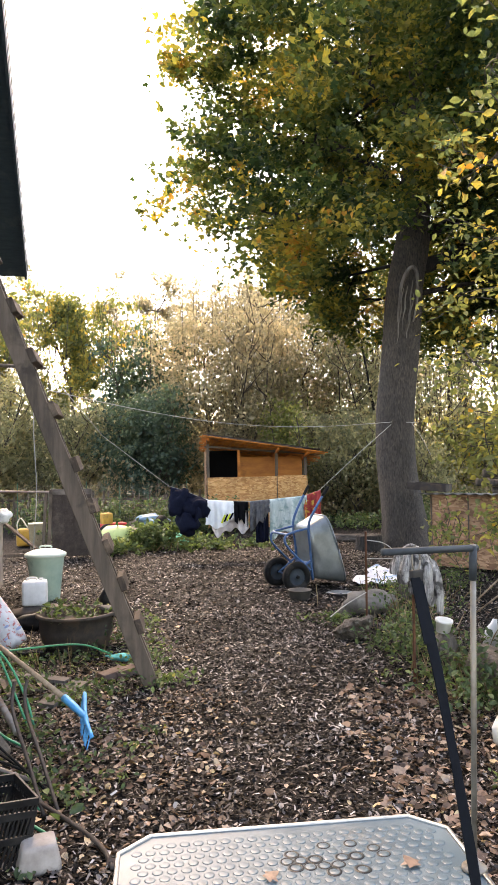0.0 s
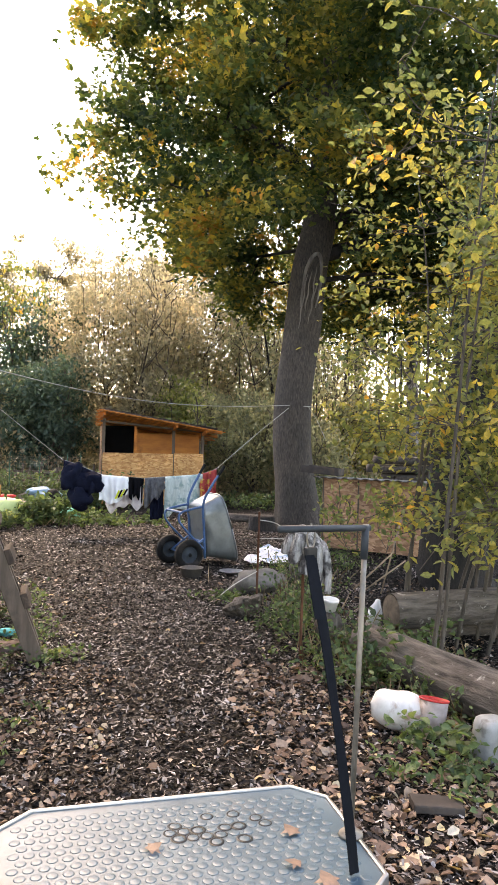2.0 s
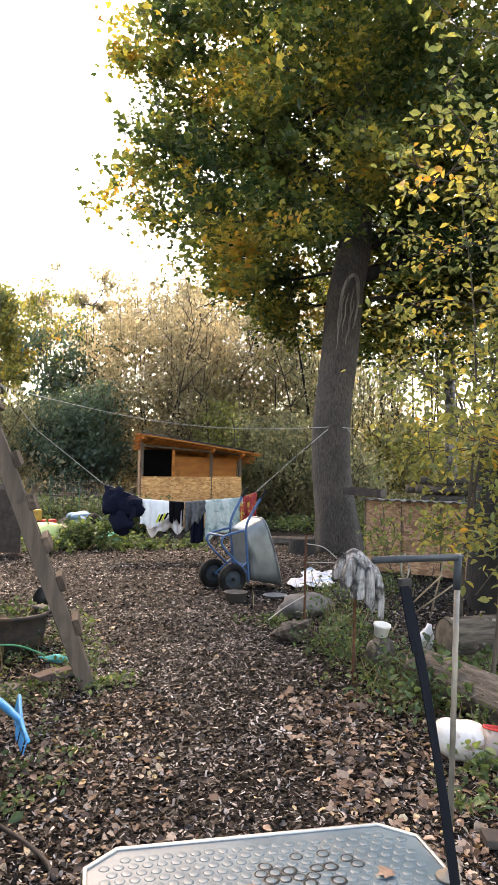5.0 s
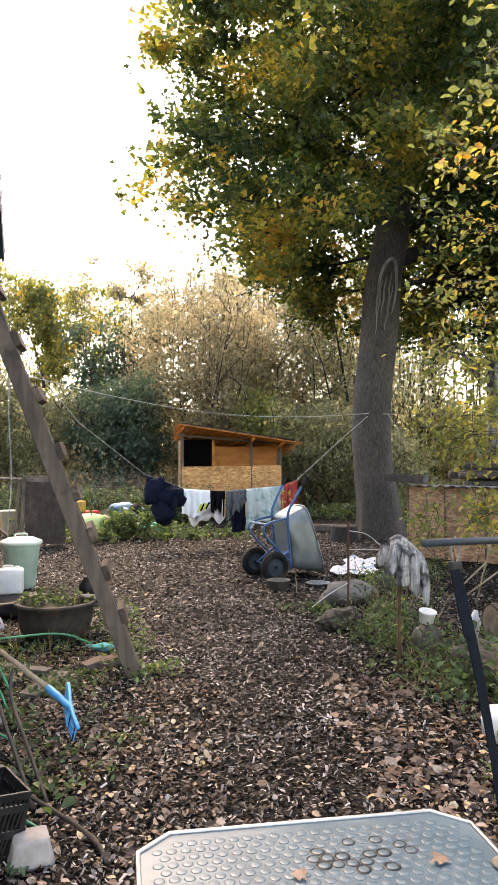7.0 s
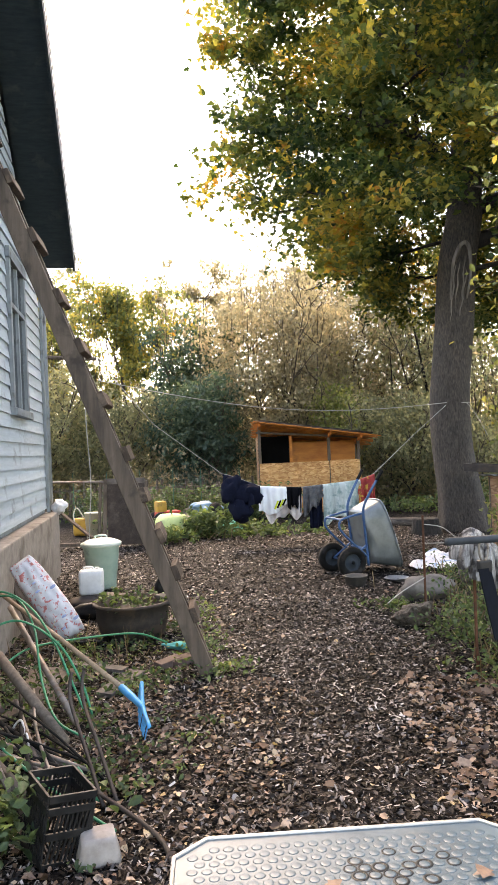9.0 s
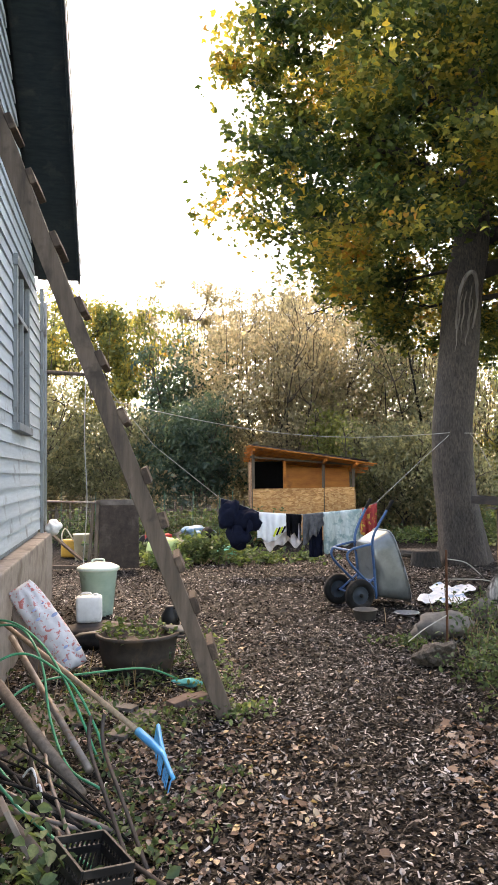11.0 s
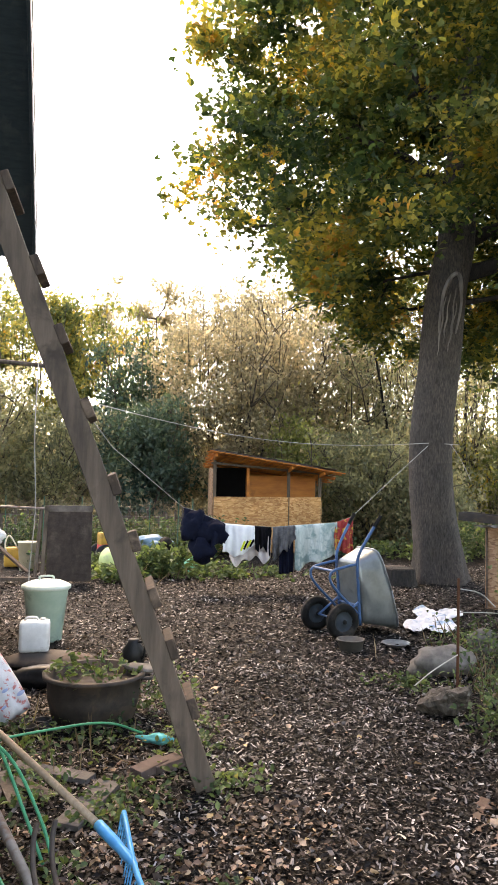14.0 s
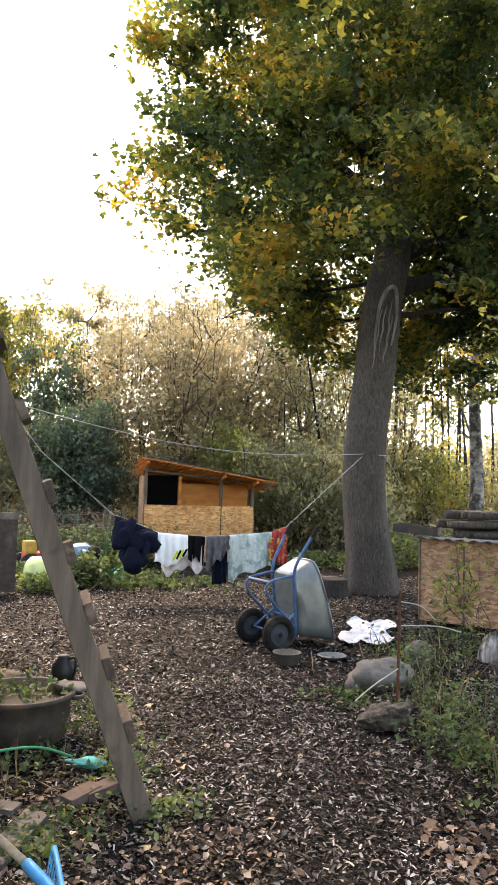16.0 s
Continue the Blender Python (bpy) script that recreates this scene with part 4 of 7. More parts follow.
def build_wheelbarrow():
    wb = thing("wheelbarrow", pose(0.65, 10.05, 0, 0, 0, -65) @ Matrix.Scale(1.05, 4), "two-wheeled galvanised wheelbarrow tipped up on its nose", "wheelbarrow")
    # local x: across, y: to the open side, z: along its length
    tilt = pose(0, 0.1, 0.02, 4, 0, 0)

    def wall(v):
        return tilt @ Vector(v)

    def tubf(u, v):
        # v from rim to bottom centre, u round the rounded rectangle
        a = 2 * math.pi * u
        k = (1 - v) ** 0.35 if v < 1 else 0
        depth = 0.33 * min(1.0, v * 1.7)
        shrink = 1 - 0.24 * min(1.0, v * 1.7)
        if v > 0.6:
            shrink *= (1 - v) / 0.4
        ca, sa = math.cos(a), math.sin(a)
        e = 0.34
        x = 0.31 * math.copysign(abs(ca) ** e, ca) * shrink
        z = 0.44 + 0.43 * math.copysign(abs(sa) ** e, sa) * shrink
        if z > 0.44:
            x *= 1 - 0.2 * (z - 0.44) / 0.43
        dent = 0.006 * math.sin(z * 26) * (0.1 < v < 0.5)
        rim_y = 0.31 + 0.2 * (0.44 - z)
        return wall((x + math.copysign(dent, x), rim_y - depth * (1 + 0.45 * (0.44 - z)), z))

    bm = sheet(72, 14, tubf, 0.004)
    bmesh.ops.remove_doubles(bm, verts=bm.verts, dist=0.0005)
    tub = part("tub", bm, TUB, wb, "dented grey zinc tub", True)
    rim = [tubf(k / 60, 0) for k in range(61)]
    part("rim", tube(rim, 0.011, 8), TUB, tub, "rolled rim", True)
    for s in (-1, 1):
        x = s * 0.2
        h = smooth_path([(x, -0.03, 0.1), (x, -0.03, 0.5), (x * 1.05, -0.03, 0.78), (x * 1.15, 0.06, 0.96), (x * 1.25, 0.2, 1.15), (x * 1.28, 0.26, 1.23)], 5)
        part("handle_tube", tube([wall(p) for p in h], 0.0165, 10), BLUE_PAINT, wb, "blue painted steel tube", True)
        part("grip", tube([wall(p) for p in h[-7:]], 0.02, 10), RUBBER, wb, "black grip", True)
        leg = smooth_path([(x, -0.04, 0.74), (x, -0.16, 0.73), (x, -0.33, 0.7), (x, -0.37, 0.62), (x, -0.3, 0.5), (x, -0.12, 0.3), (x, -0.05, 0.22)], 5)
        part("leg_loop", tube([wall(p) for p in leg], 0.0145, 9), BLUE_PAINT, wb, "bent blue leg tube", True)
        part("axle_bracket", tube([wall((x, -0.03, 0.35)), (x, -0.2, 0.19)], 0.013, 8), BLUE_PAINT, wb)
        wx = s * 0.27
        prof = []
        for k in range(13):
            a = math.pi * 2 * k / 12
            prof.append((0.14 + 0.046 * math.cos(a), 0.05 * math.sin(a)))
        wheel = part("wheel", lathe(prof, 32, m=pose(wx, -0.2, 0.186, 0, 90, 0)), RUBBER, wb, "black tyre", True)
        part("rim", lathe([(0.025, -0.035), (0.03, -0.03), (0.09, -0.012), (0.105, -0.03), (0.11, -0.03), (0.11, 0.03), (0.105, 0.03), (0.09, 0.012), (0.03, 0.03), (0.025, 0.035)], 24, m=pose(wx, -0.2, 0.186, 0, 90, 0)), DUSTY_RIM, wheel, "dusty dark blue rim", True)
        part("hub", lathe([(0.022, -0.05), (0.022, 0.05)], 12, m=pose(wx, -0.2, 0.186, 0, 90, 0)), RUBBER, wheel, "", True)
    part("axle", tube([(-0.3, -0.2, 0.186), (0.3, -0.2, 0.186)], 0.011, 8), BLUE_PAINT, wb)
    part("cross_tube", tube([wall((-0.2, -0.33, 0.7)), wall((0.2, -0.33, 0.7))], 0.0145, 8), BLUE_PAINT, wb)
    part("cross_bar", tube([wall((-0.2, -0.03, 0.3)), wall((0.2, -0.03, 0.3))], 0.0145, 8), BLUE_PAINT, wb)


# ---------- grooming table ----------
MAT_GREY = surface("grey studded rubber mat", (0.03, 0.064, 0.088), (0.06, 0.11, 0.138), 5, rough=0.42, bump=0.15, stain=(0.08, 0.09, 0.095), stain_scale=4, spec=0.5)
ALU = surface("brushed aluminium trim", (0.24, 0.25, 0.26), (0.36, 0.37, 0.38), 14, rough=0.4, metal=0.85, bump=0.1)
CHROME = surface("dull chromed steel", (0.13, 0.112, 0.092), (0.27, 0.24, 0.205), 20, rough=0.5, metal=0.6, bump=0.08, stain=(0.2, 0.16, 0.12), stain_scale=12)
FOAM = surface("dark grey foam sleeve", (0.018, 0.022, 0.026), (0.038, 0.045, 0.05), 30, rough=0.6, bump=0.2)
WEBBING = surface("black webbing", (0.003, 0.004, 0.006), (0.008, 0.0095, 0.013), 60, rough=0.9, bump=0.5, dist=0.002, spec=0.1)
BLACK_PLASTIC = surface("black plastic", (0.005, 0.005, 0.0055), (0.014, 0.014, 0.014), 18, rough=0.5, bump=0.15, stain=(0.03, 0.027, 0.025), stain_scale=7)
WATER, _nt, _p = blank("puddle water")
_p.inputs["Base Color"].default_value = (0.01, 0.013, 0.015, 1)
_p.inputs["Roughness"].default_value = 0.3
_p.inputs["Specular IOR Level"].default_value = 0.15


def build_table():
    tb = thing("grooming_table", pose(0.297, 1.8, 0, 0, 0, 8.3), "folding pet grooming table with studded rubber top and clamp-on arm", "table")
    W, D, Z, ch = 0.8, 0.5, 0.752, 0.075
    out = [(-W / 2 + ch, D / 2), (W / 2 - ch, D / 2), (W / 2, D / 2 - ch), (W / 2, -D / 2 + ch), (W / 2 - ch, -D / 2), (-W / 2 + ch, -D / 2), (-W / 2, -D / 2 + ch), (-W / 2, D / 2 - ch)]

    def slab(pts, z0, z1):
        bm = bmesh.new()
        a = [bm.verts.new((x, y, z0)) for x, y in pts]
        b = [bm.verts.new((x, y, z1)) for x, y in pts]
        bm.faces.new(a[::-1])
        bm.faces.new(b)
        for k in range(len(pts)):
            bm.faces.new((a[k], a[(k + 1) % len(pts)], b[(k + 1) % len(pts)], b[k]))
        return bm

    inner = [(x * (1 - 0.004 / abs(x)) if x else 0, y * (1 - 0.004 / abs(y))) for x, y in out]
    top = part("tabletop", slab(inner, Z - 0.025, Z), MAT_GREY, tb, "grey rubber mat with round studs")
    bm = bmesh.new()
    for k in range(8):
        a, b = Vector((*out[k], Z - 0.012)), Vector((*out[(k + 1) % 8], Z - 0.012))
        d = (b - a).normalized()
        nrm = Vector((-d.y, d.x, 0))
        q = Matrix((d, nrm, Vector((0, 0, 1)))).transposed().to_4x4()
        box(((b - a).length + 0.008, 0.011, 0.036), Matrix.Translation((a + b) / 2) @ q, 0.004, bm)
    part("edge_trim", bm, ALU, tb, "pale aluminium edging")
    # studs, staggered
    def inside(x, y):
        return abs(x) < W / 2 - 0.03 and abs(y) < D / 2 - 0.03 and abs(x) + abs(y) < W / 2 + D / 2 - ch - 0.035
    stud = lathe([(0.0125, 0.0), (0.0118, 0.0008), (0.0098, 0.0012), (0.0008, 0.0013)], 12)
    first = None
    rest = bmesh.new()
    cells = [(x0 * 0.0325 + (0.01625 if r0 % 2 else 0), r0 * 0.0285) for r0 in range(-9, 10) for x0 in range(-13, 14)]
    cells = sorted((c for c in cells if inside(*c)), key=lambda c: -c[1])
    me = None
    for n, (x, y) in enumerate(cells):
        if me is None:
            ob = part("stud", stud, MAT_GREY, top, "", True)
            me = ob.data
        elif n < 290:
            ob = new("stud", me)
            ob.parent = top
        else:
            lathe([(0.0125, 0.0), (0.0118, 0.0008), (0.0098, 0.0012), (0.0008, 0.0013)], 8, rest, Matrix.Translation((x, y, Z)))
            continue
        ob.location = (x, y, Z)
    if rest.verts:
        tagged(part("studs", rest, MAT_GREY, top), kind="stuff")
    else:
        rest.free()
    # legs and braces
    for sx in (-1, 1):
        for sy in (-1, 1):
            leg = part("leg", tube([(sx * 0.36, sy * 0.19, Z - 0.03), (sx * 0.3, sy * 0.21, 0.0)], 0.0125, 10), CHROME, tb, "", True)
            part("rubber_foot", lathe([(0.018, -0.01), (0.018, 0.03), (0.014, 0.035)], 12, m=Matrix.Translation((sx * 0.3, sy * 0.21, 0.0))), RUBBER, leg, "", True)
        part("brace", tube([(sx * 0.32, -0.2, 0.25), (sx * 0.32, 0.2, 0.25)], 0.009, 8), CHROME, tb)
    # arm: a flange, a pole and a padded crossbar
    c = Matrix.Translation(Vector((0.388, -0.012, Z)))
    arm = part("arm_pole", tube([c @ Vector((0, 0, 0)), c @ Vector((0.012, -0.012, 0.72))], 0.0065, 12), CHROME, tb, "dull chromed pole", True)
    part("flange", lathe([(0.029, 0.003), (0.027, 0.009), (0.013, 0.014), (0.009, 0.026)], 20, m=c), CHROME, arm, "round steel flange", True)
    part("corner_sleeve", tube([c @ Vector((0.01, -0.01, 0.64)), c @ Vector((0.012, -0.012, 0.716))], 0.0088, 12), FOAM, arm, "", True)
    part("crossbar", tube([c @ Vector((0.022, -0.008, 0.711)), c @ Vector((-0.222, -0.098, 0.72))], 0.0078, 14), FOAM, arm, "dark padded crossbar", True)
    # strap that hangs from the bar to the mat
    strap = thing("grooming_strap", pose(0.297, 1.8, 0, 0, 0, 8.3), "black webbing loop hanging from the table's arm", "strap")
    top_p, end_p = c @ Vector((-0.14, -0.068, 0.665)), c @ Vector((-0.055, -0.15, 0.006))
    side = Vector((0.94, 0.34, 0)).normalized()
    def strapf(u, v):
        p = top_p.lerp(end_p, v)
        p += Vector((0.0, -0.02, 0)) * math.sin(v * math.pi) + Vector((0, 0.004 * noise.noise(Vector((v * 5, u, 0))), 0))
        return p + side * (u - 0.5) * (0.0235 + 0.002 * math.sin(v * 9))
    part("webbing", sheet(4, 30, strapf, 0.003), WEBBING, strap, "black woven strap")
    part("second_fold", sheet(2, 8, lambda u, v: strapf(u, v * 0.2) + Vector((-0.006, -0.008, -0.004)), 0.003), WEBBING, strap)
    part("buckle", box((0.03, 0.014, 0.024), Matrix.Translation(top_p) @ pose(0, 0, 0, 0, 0, 20), 0.004), BLACK_PLASTIC, strap, "black plastic buckle")
    ring = [top_p + side * 0.011 * math.cos(a) + Vector((0, 0, 0.032 + 0.024 * math.sin(a))) for a in [2 * math.pi * k / 20 for k in range(21)]]
    part("hook", tube(ring, 0.0022, 6), CHROME, strap, "bright steel hook", True)
    part("hanger", tube([top_p + Vector((0, 0, 0.055)), c @ Vector((-0.14, -0.067, 0.729))], 0.0022, 6), CHROME, strap)
    # wet patches and leaves on the mat
    rng = random.Random(8)
    tm = pose(0.297, 1.8, 0, 0, 0, 8.3)
    wet = [(x, y) for x, y in cells if ((x - 0.1) / 0.13) ** 2 + ((y - 0.085) / 0.06) ** 2 < 1.1]
    for k, (x, y) in enumerate(wet):
        if rng.random() < 0.45:
            continue
        r0, r1 = 0.0126, rng.uniform(0.0165, 0.0205)
        bm = lathe([(r0, 0.0002), (r0 + 0.001, 0.0009), (r1 - 0.001, 0.0008), (r1, 0.0001)], 16, squash=rng.uniform(0.85, 1))
        bmesh.ops.delete(bm, geom=[f for f in bm.faces if len(f.verts) > 4], context="FACES_ONLY")
        ob = link_mesh("puddle", bm, WATER, None, smooth=True)
        ob.matrix_basis = tm @ pose(x, y, Z + 0.0004, 0, 0, rng.uniform(0, 180))
        tagged(ob, "thin dark ring of water round a stud", "puddle", "puddles on the table")
    for x, y, s, a in ((0.255, 0.03, 0.035, 20), (0.22, -0.1, 0.03, 70), (-0.06, 0.02, 0.03, -60), (0.27, -0.17, 0.04, 10)):
        v, f = STAR
        me = bpy.data.meshes.new("fallen_leaf")
        me.from_pydata([tuple(p * s * 1.6) for p in v], [], f)
        me.materials.append(DRY_LEAF)
        ob = tagged(new("fallen_leaf", me), "yellowed leaf lying on the studded mat", "leaf", "leaves on the table")
        ob.matrix_basis = tm @ pose(x, y, Z + 0.012, 8, 4, a)


build_wheelbarrow()
build_table()


# ---------- washing line ----------
NAVY = surface("navy quilted cloth", (0.003, 0.0045, 0.012), (0.009, 0.0125, 0.028), 12, rough=0.8, bump=0.4, stain=(0.005, 0.007, 0.016), stain_scale=6, spec=0.08)
WHITE_CLOTH = surface("white cotton", (0.74, 0.76, 0.79), (0.86, 0.87, 0.88), 14, rough=0.85, bump=0.3)
PINK_CLOTH = surface("pale pink cotton", (0.5, 0.45, 0.45), (0.68, 0.62, 0.61), 14, rough=0.85, bump=0.3)
BLACK_CLOTH = surface("black cotton", (0.003, 0.003, 0.004), (0.009, 0.009, 0.011), 18, rough=0.9, bump=0.3, spec=0.05)
GREY_CLOTH = surface("grey flecked jersey", (0.05, 0.052, 0.058), (0.15, 0.15, 0.155), 16, rough=0.9, bump=0.4)
TOWEL = surface("washed-out aqua towel", (0.3, 0.38, 0.36), (0.62, 0.67, 0.64), 5, (5, 1, 0.9), 0.92, bump=0.6, stain=(0.22, 0.32, 0.31), stain_scale=7, stain_at=(0.5, 0.62))
RED_CLOTH = surface("red and yellow printed cloth", (0.26, 0.025, 0.03), (0.4, 0.06, 0.045), 7, rough=0.85, bump=0.3, stain=(0.5, 0.3, 0.06), stain_scale=11, stain_at=(0.54, 0.58))
NEON = surface("neon yellow trim", (0.5, 0.55, 0.03), (0.65, 0.7, 0.06), 20, rough=0.7, bump=0.2)
ROPE = surface("pale cord", (0.3, 0.29, 0.26), (0.48, 0.46, 0.42), 60, rough=0.85, bump=0.4)
LINE_PTS = [(-1.46, 1.27), (-1.28, 1.22), (-0.8, 1.03), (-0.37, 1.0), (-0.1, 0.985), (0.29, 1.02), (0.875, 1.07), (1.12, 1.16)]


def line_z(x):
    return float(np.interp(x, [p[0] for p in LINE_PTS], [p[1] for p in LINE_PTS]))


def garment(name, label, mat, x0, x1, drop, seed, y=13.0, back=0.5, taper=0.0, fold=0.03, edge=0.05):
    """A cloth hung over the line: a front fall with folds and a shorter back fall."""
    g = thing(name, Matrix(), label, "laundry", "washing on the line")
    rr = random.Random(seed)
    k1, k2, ph = rr.uniform(9, 14), rr.uniform(20, 30), rr.uniform(0, 6)

    def fall(sign, length):
        def f(u, v):
            uu = 0.5 + (u - 0.5) * (1 - taper * v)
            x = x0 + (x1 - x0) * uu
            ln = length(u) if callable(length) else length
            ln *= 1 + edge * noise.noise(Vector((u * 4, seed, sign)))
            wave = fold * (0.25 + v) * (math.sin(k1 * u + ph + v * 1.5) * 0.6 + 0.4 * math.sin(k2 * u + ph * 2))
            z = line_z(x) + 0.006 - ln * v
            arc = 0.014 * min(1.0, v * 12)
            return Vector((x + 0.02 * noise.noise(Vector((u * 3, v * 3, seed))), y - sign * (arc + 0.02 * v) + wave, z))
        return f
    part("front_fall", sheet(26, 18, fall(1, drop), 0.004), mat, g, "", True)
    bd = (lambda u: drop(u) * back) if callable(drop) else drop * back
    part("back_fall", sheet(26, 12, fall(-1, bd), 0.004), mat, g, "", True)
    return g


def build_washing():
    j = garment("navy_jacket", "navy padded jacket slung over the washing line", NAVY, -1.44, -0.8, lambda u: 0.42 + 0.2 * math.exp(-((u - 0.5) / 0.22) ** 2) - 0.12 * u, 3, 12.93, 0.6, 0.0, 0.1, 0.25)
    part("sleeve", lump((0.16, 0.09, 0.22), 5, 0.7, m=pose(-1.3, 12.9, 0.98, 0, 18, 0)), NAVY, j, "bunched padded sleeve", True)
    part("shoulder", lump((0.22, 0.08, 0.17), 9, 0.7, m=pose(-1.02, 12.9, 0.92, 0, 24, 0)), NAVY, j, "bunched padded shoulder", True)
    part("hood", lump((0.17, 0.1, 0.22), 7, 0.6, m=pose(-1.14, 12.89, 0.66, 0, -10, 0)), NAVY, j, "hanging padded hood", True)
    s = garment("white_shirt", "white cotton shirt with neon striped hem", WHITE_CLOTH, -0.83, -0.36, lambda u: 0.44 - 0.16 * u + 0.1 * math.sin(math.pi * u), 6, 12.97, 0.8, -0.05, 0.06, 0.15)
    for k in range(4):
        x = -0.56 + 0.045 * k
        part("neon_stripe", beam((x, 12.86, 0.64 + 0.02 * k), (x + 0.06, 12.86, 0.78 + 0.01 * k), 0.03, 0.03), NEON if k % 2 == 0 else BLACK_CLOTH, s, "neon yellow stripe")
    garment("pale_pink_shirt", "pale pink shirt hanging behind the white one", PINK_CLOTH, -0.72, -0.12, lambda u: 0.5 + 0.16 * math.exp(-((u - 0.2) / 0.12) ** 2) + 0.04 * math.sin(u * 17), 8, 13.04, 0.5, -0.05, 0.06, 0.2)
    garment("black_vest", "small black vest pegged by its straps", BLACK_CLOTH, -0.36, -0.1, lambda u: 0.36 + 0.12 * math.sin(u * 9) * u, 10, 12.98, 0.7, 0.15, 0.06, 0.2)
    garment("grey_trousers", "grey flecked trousers folded over the line", GREY_CLOTH, -0.08, 0.26, lambda u: 0.5 - 0.24 * u + 0.05 * math.sin(u * 11), 12, 12.97, 0.9, 0.0, 0.07, 0.15)
    garment("dark_leggings", "dark leggings hanging long from the line", NAVY, 0.02, 0.24, 0.72, 13, 13.02, 0.8, 0.0, 0.03)
    garment("aqua_towel", "washed-out aqua towel spread over the line", TOWEL, 0.26, 0.9, lambda u: 0.66 - 0.16 * u + 0.02 * math.sin(u * 13), 14, 12.97, 0.8, 0.0, 0.065, 0.1)
    garment("printed_cloth", "red and yellow printed cloth over the line", RED_CLOTH, 0.86, 1.14, lambda u: 0.4 + 0.2 * u, 16, 12.99, 0.9, 0.0, 0.05)
    end = Vector((-2.95, 10.93, 3.08))
    tree_a = Vector((2.6, 14.28, 2.34))
    low = [end, Vector((-2.3, 11.6, 2.12))] + [Vector((x, 13.0, z + 0.004)) for x, z in LINE_PTS] + [Vector((1.96, 13.6, 1.86)), tree_a]
    ob = link_mesh("washing_line", tube(low, 0.006, 5), ROPE)
    tagged(ob, "pale cord washing line strung from the house to the maple", "washing line")
    hi = []
    for k in range(25):
        t = k / 24
        p = Vector((-2.95, 10.93, 2.78)).lerp(Vector((2.62, 14.27, 2.38)), t)
        hi.append(p - Vector((0, 0, 0.28 * math.sin(math.pi * t))))
    hi.append(Vector((3.1, 14.25, 2.36)))
    ob = link_mesh("upper_line", tube(hi, 0.006, 5), ROPE)
    tagged(ob, "pale cord stretched from the house to the maple", "washing line")
    ob = link_mesh("tied_rope", tube(smooth_path([(2.95, 14.18, 2.36), (3.12, 14.16, 2.1), (3.3, 14.2, 1.75)], 4), 0.005, 5), ROPE)
    tagged(ob, "loose cord end hanging down the trunk", "cord")
    ob = link_mesh("hanging_cord", tube(smooth_path([(-3.1, 10.8, 3.12), (-3.12, 10.8, 2.2), (-3.08, 10.78, 1.3), (-3.14, 10.8, 0.4), (-3.0, 10.7, 0.02)], 5), 0.008, 6), ROPE)
    tagged(ob, "pale cord hanging from the pole at the house corner", "cord")


# ---------- left side ----------
MINT = surface("mint green plastic", (0.3, 0.44, 0.36), (0.42, 0.55, 0.46), 6, rough=0.45, bump=0.1, stain=(0.22, 0.3, 0.25), stain_scale=4)
MINT_LID = surface("pale mint plastic", (0.5, 0.6, 0.52), (0.64, 0.71, 0.63), 6, rough=0.45, bump=0.1, stain=(0.4, 0.45, 0.4), stain_scale=5)
WHITE_PLASTIC = surface("scuffed white plastic", (0.6, 0.6, 0.59), (0.77, 0.77, 0.76), 9, rough=0.45, bump=0.1, stain=(0.45, 0.43, 0.4), stain_scale=6)
CREAM_PLASTIC = surface("cream plastic", (0.55, 0.5, 0.38), (0.7, 0.65, 0.52), 8, rough=0.5, bump=0.1, stain=(0.4, 0.35, 0.26), stain_scale=5)
YELLOW_PLASTIC = surface("yellow plastic", (0.36, 0.2, 0.04), (0.55, 0.32, 0.06), 8, rough=0.5, bump=0.1, stain=(0.25, 0.15, 0.05), stain_scale=5)
LIME_PLASTIC = surface("lime plastic", (0.42, 0.52, 0.2), (0.55, 0.64, 0.28), 8, rough=0.5, bump=0.1, stain=(0.35, 0.4, 0.2), stain_scale=5)
TEAL_PLASTIC = surface("sea-green plastic", (0.1, 0.4, 0.26), (0.18, 0.52, 0.36), 8, rough=0.45, bump=0.1)
TEAL_CLOTH = surface("turquoise rag", (0.05, 0.38, 0.4), (0.12, 0.52, 0.52), 14, rough=0.8, bump=0.4)
RED_PLASTIC = surface("red plastic", (0.45, 0.03, 0.03), (0.6, 0.06, 0.05), 8, rough=0.45, bump=0.1, stain=(0.3, 0.05, 0.04), stain_scale=6)
BLUE_PLASTIC = surface("bright blue plastic", (0.025, 0.27, 0.56), (0.06, 0.4, 0.72), 8, rough=0.42, bump=0.1)
SKY_SHEET = surface("pale blue tarpaulin", (0.09, 0.19, 0.27), (0.2, 0.32, 0.4), 8, rough=0.5, bump=0.3)
HOSE = surface("green garden hose", (0.015, 0.17, 0.09), (0.04, 0.28, 0.15), 20, rough=0.4, bump=0.1)
STEEL_POLE = surface("rusty grey steel tube", (0.14, 0.11, 0.09), (0.3, 0.26, 0.23), 12, rough=0.55, metal=0.4, bump=0.25, stain=(0.16, 0.08, 0.045), stain_scale=8)
RUST = surface("rusted iron", (0.06, 0.026, 0.016), (0.16, 0.07, 0.04), 16, rough=0.85, metal=0.2, bump=0.5)
IRON = surface("sooty cast iron", (0.03, 0.026, 0.024), (0.085, 0.07, 0.062), 9, rough=0.75, metal=0.3, bump=0.35, stain=(0.11, 0.075, 0.055), stain_scale=5)
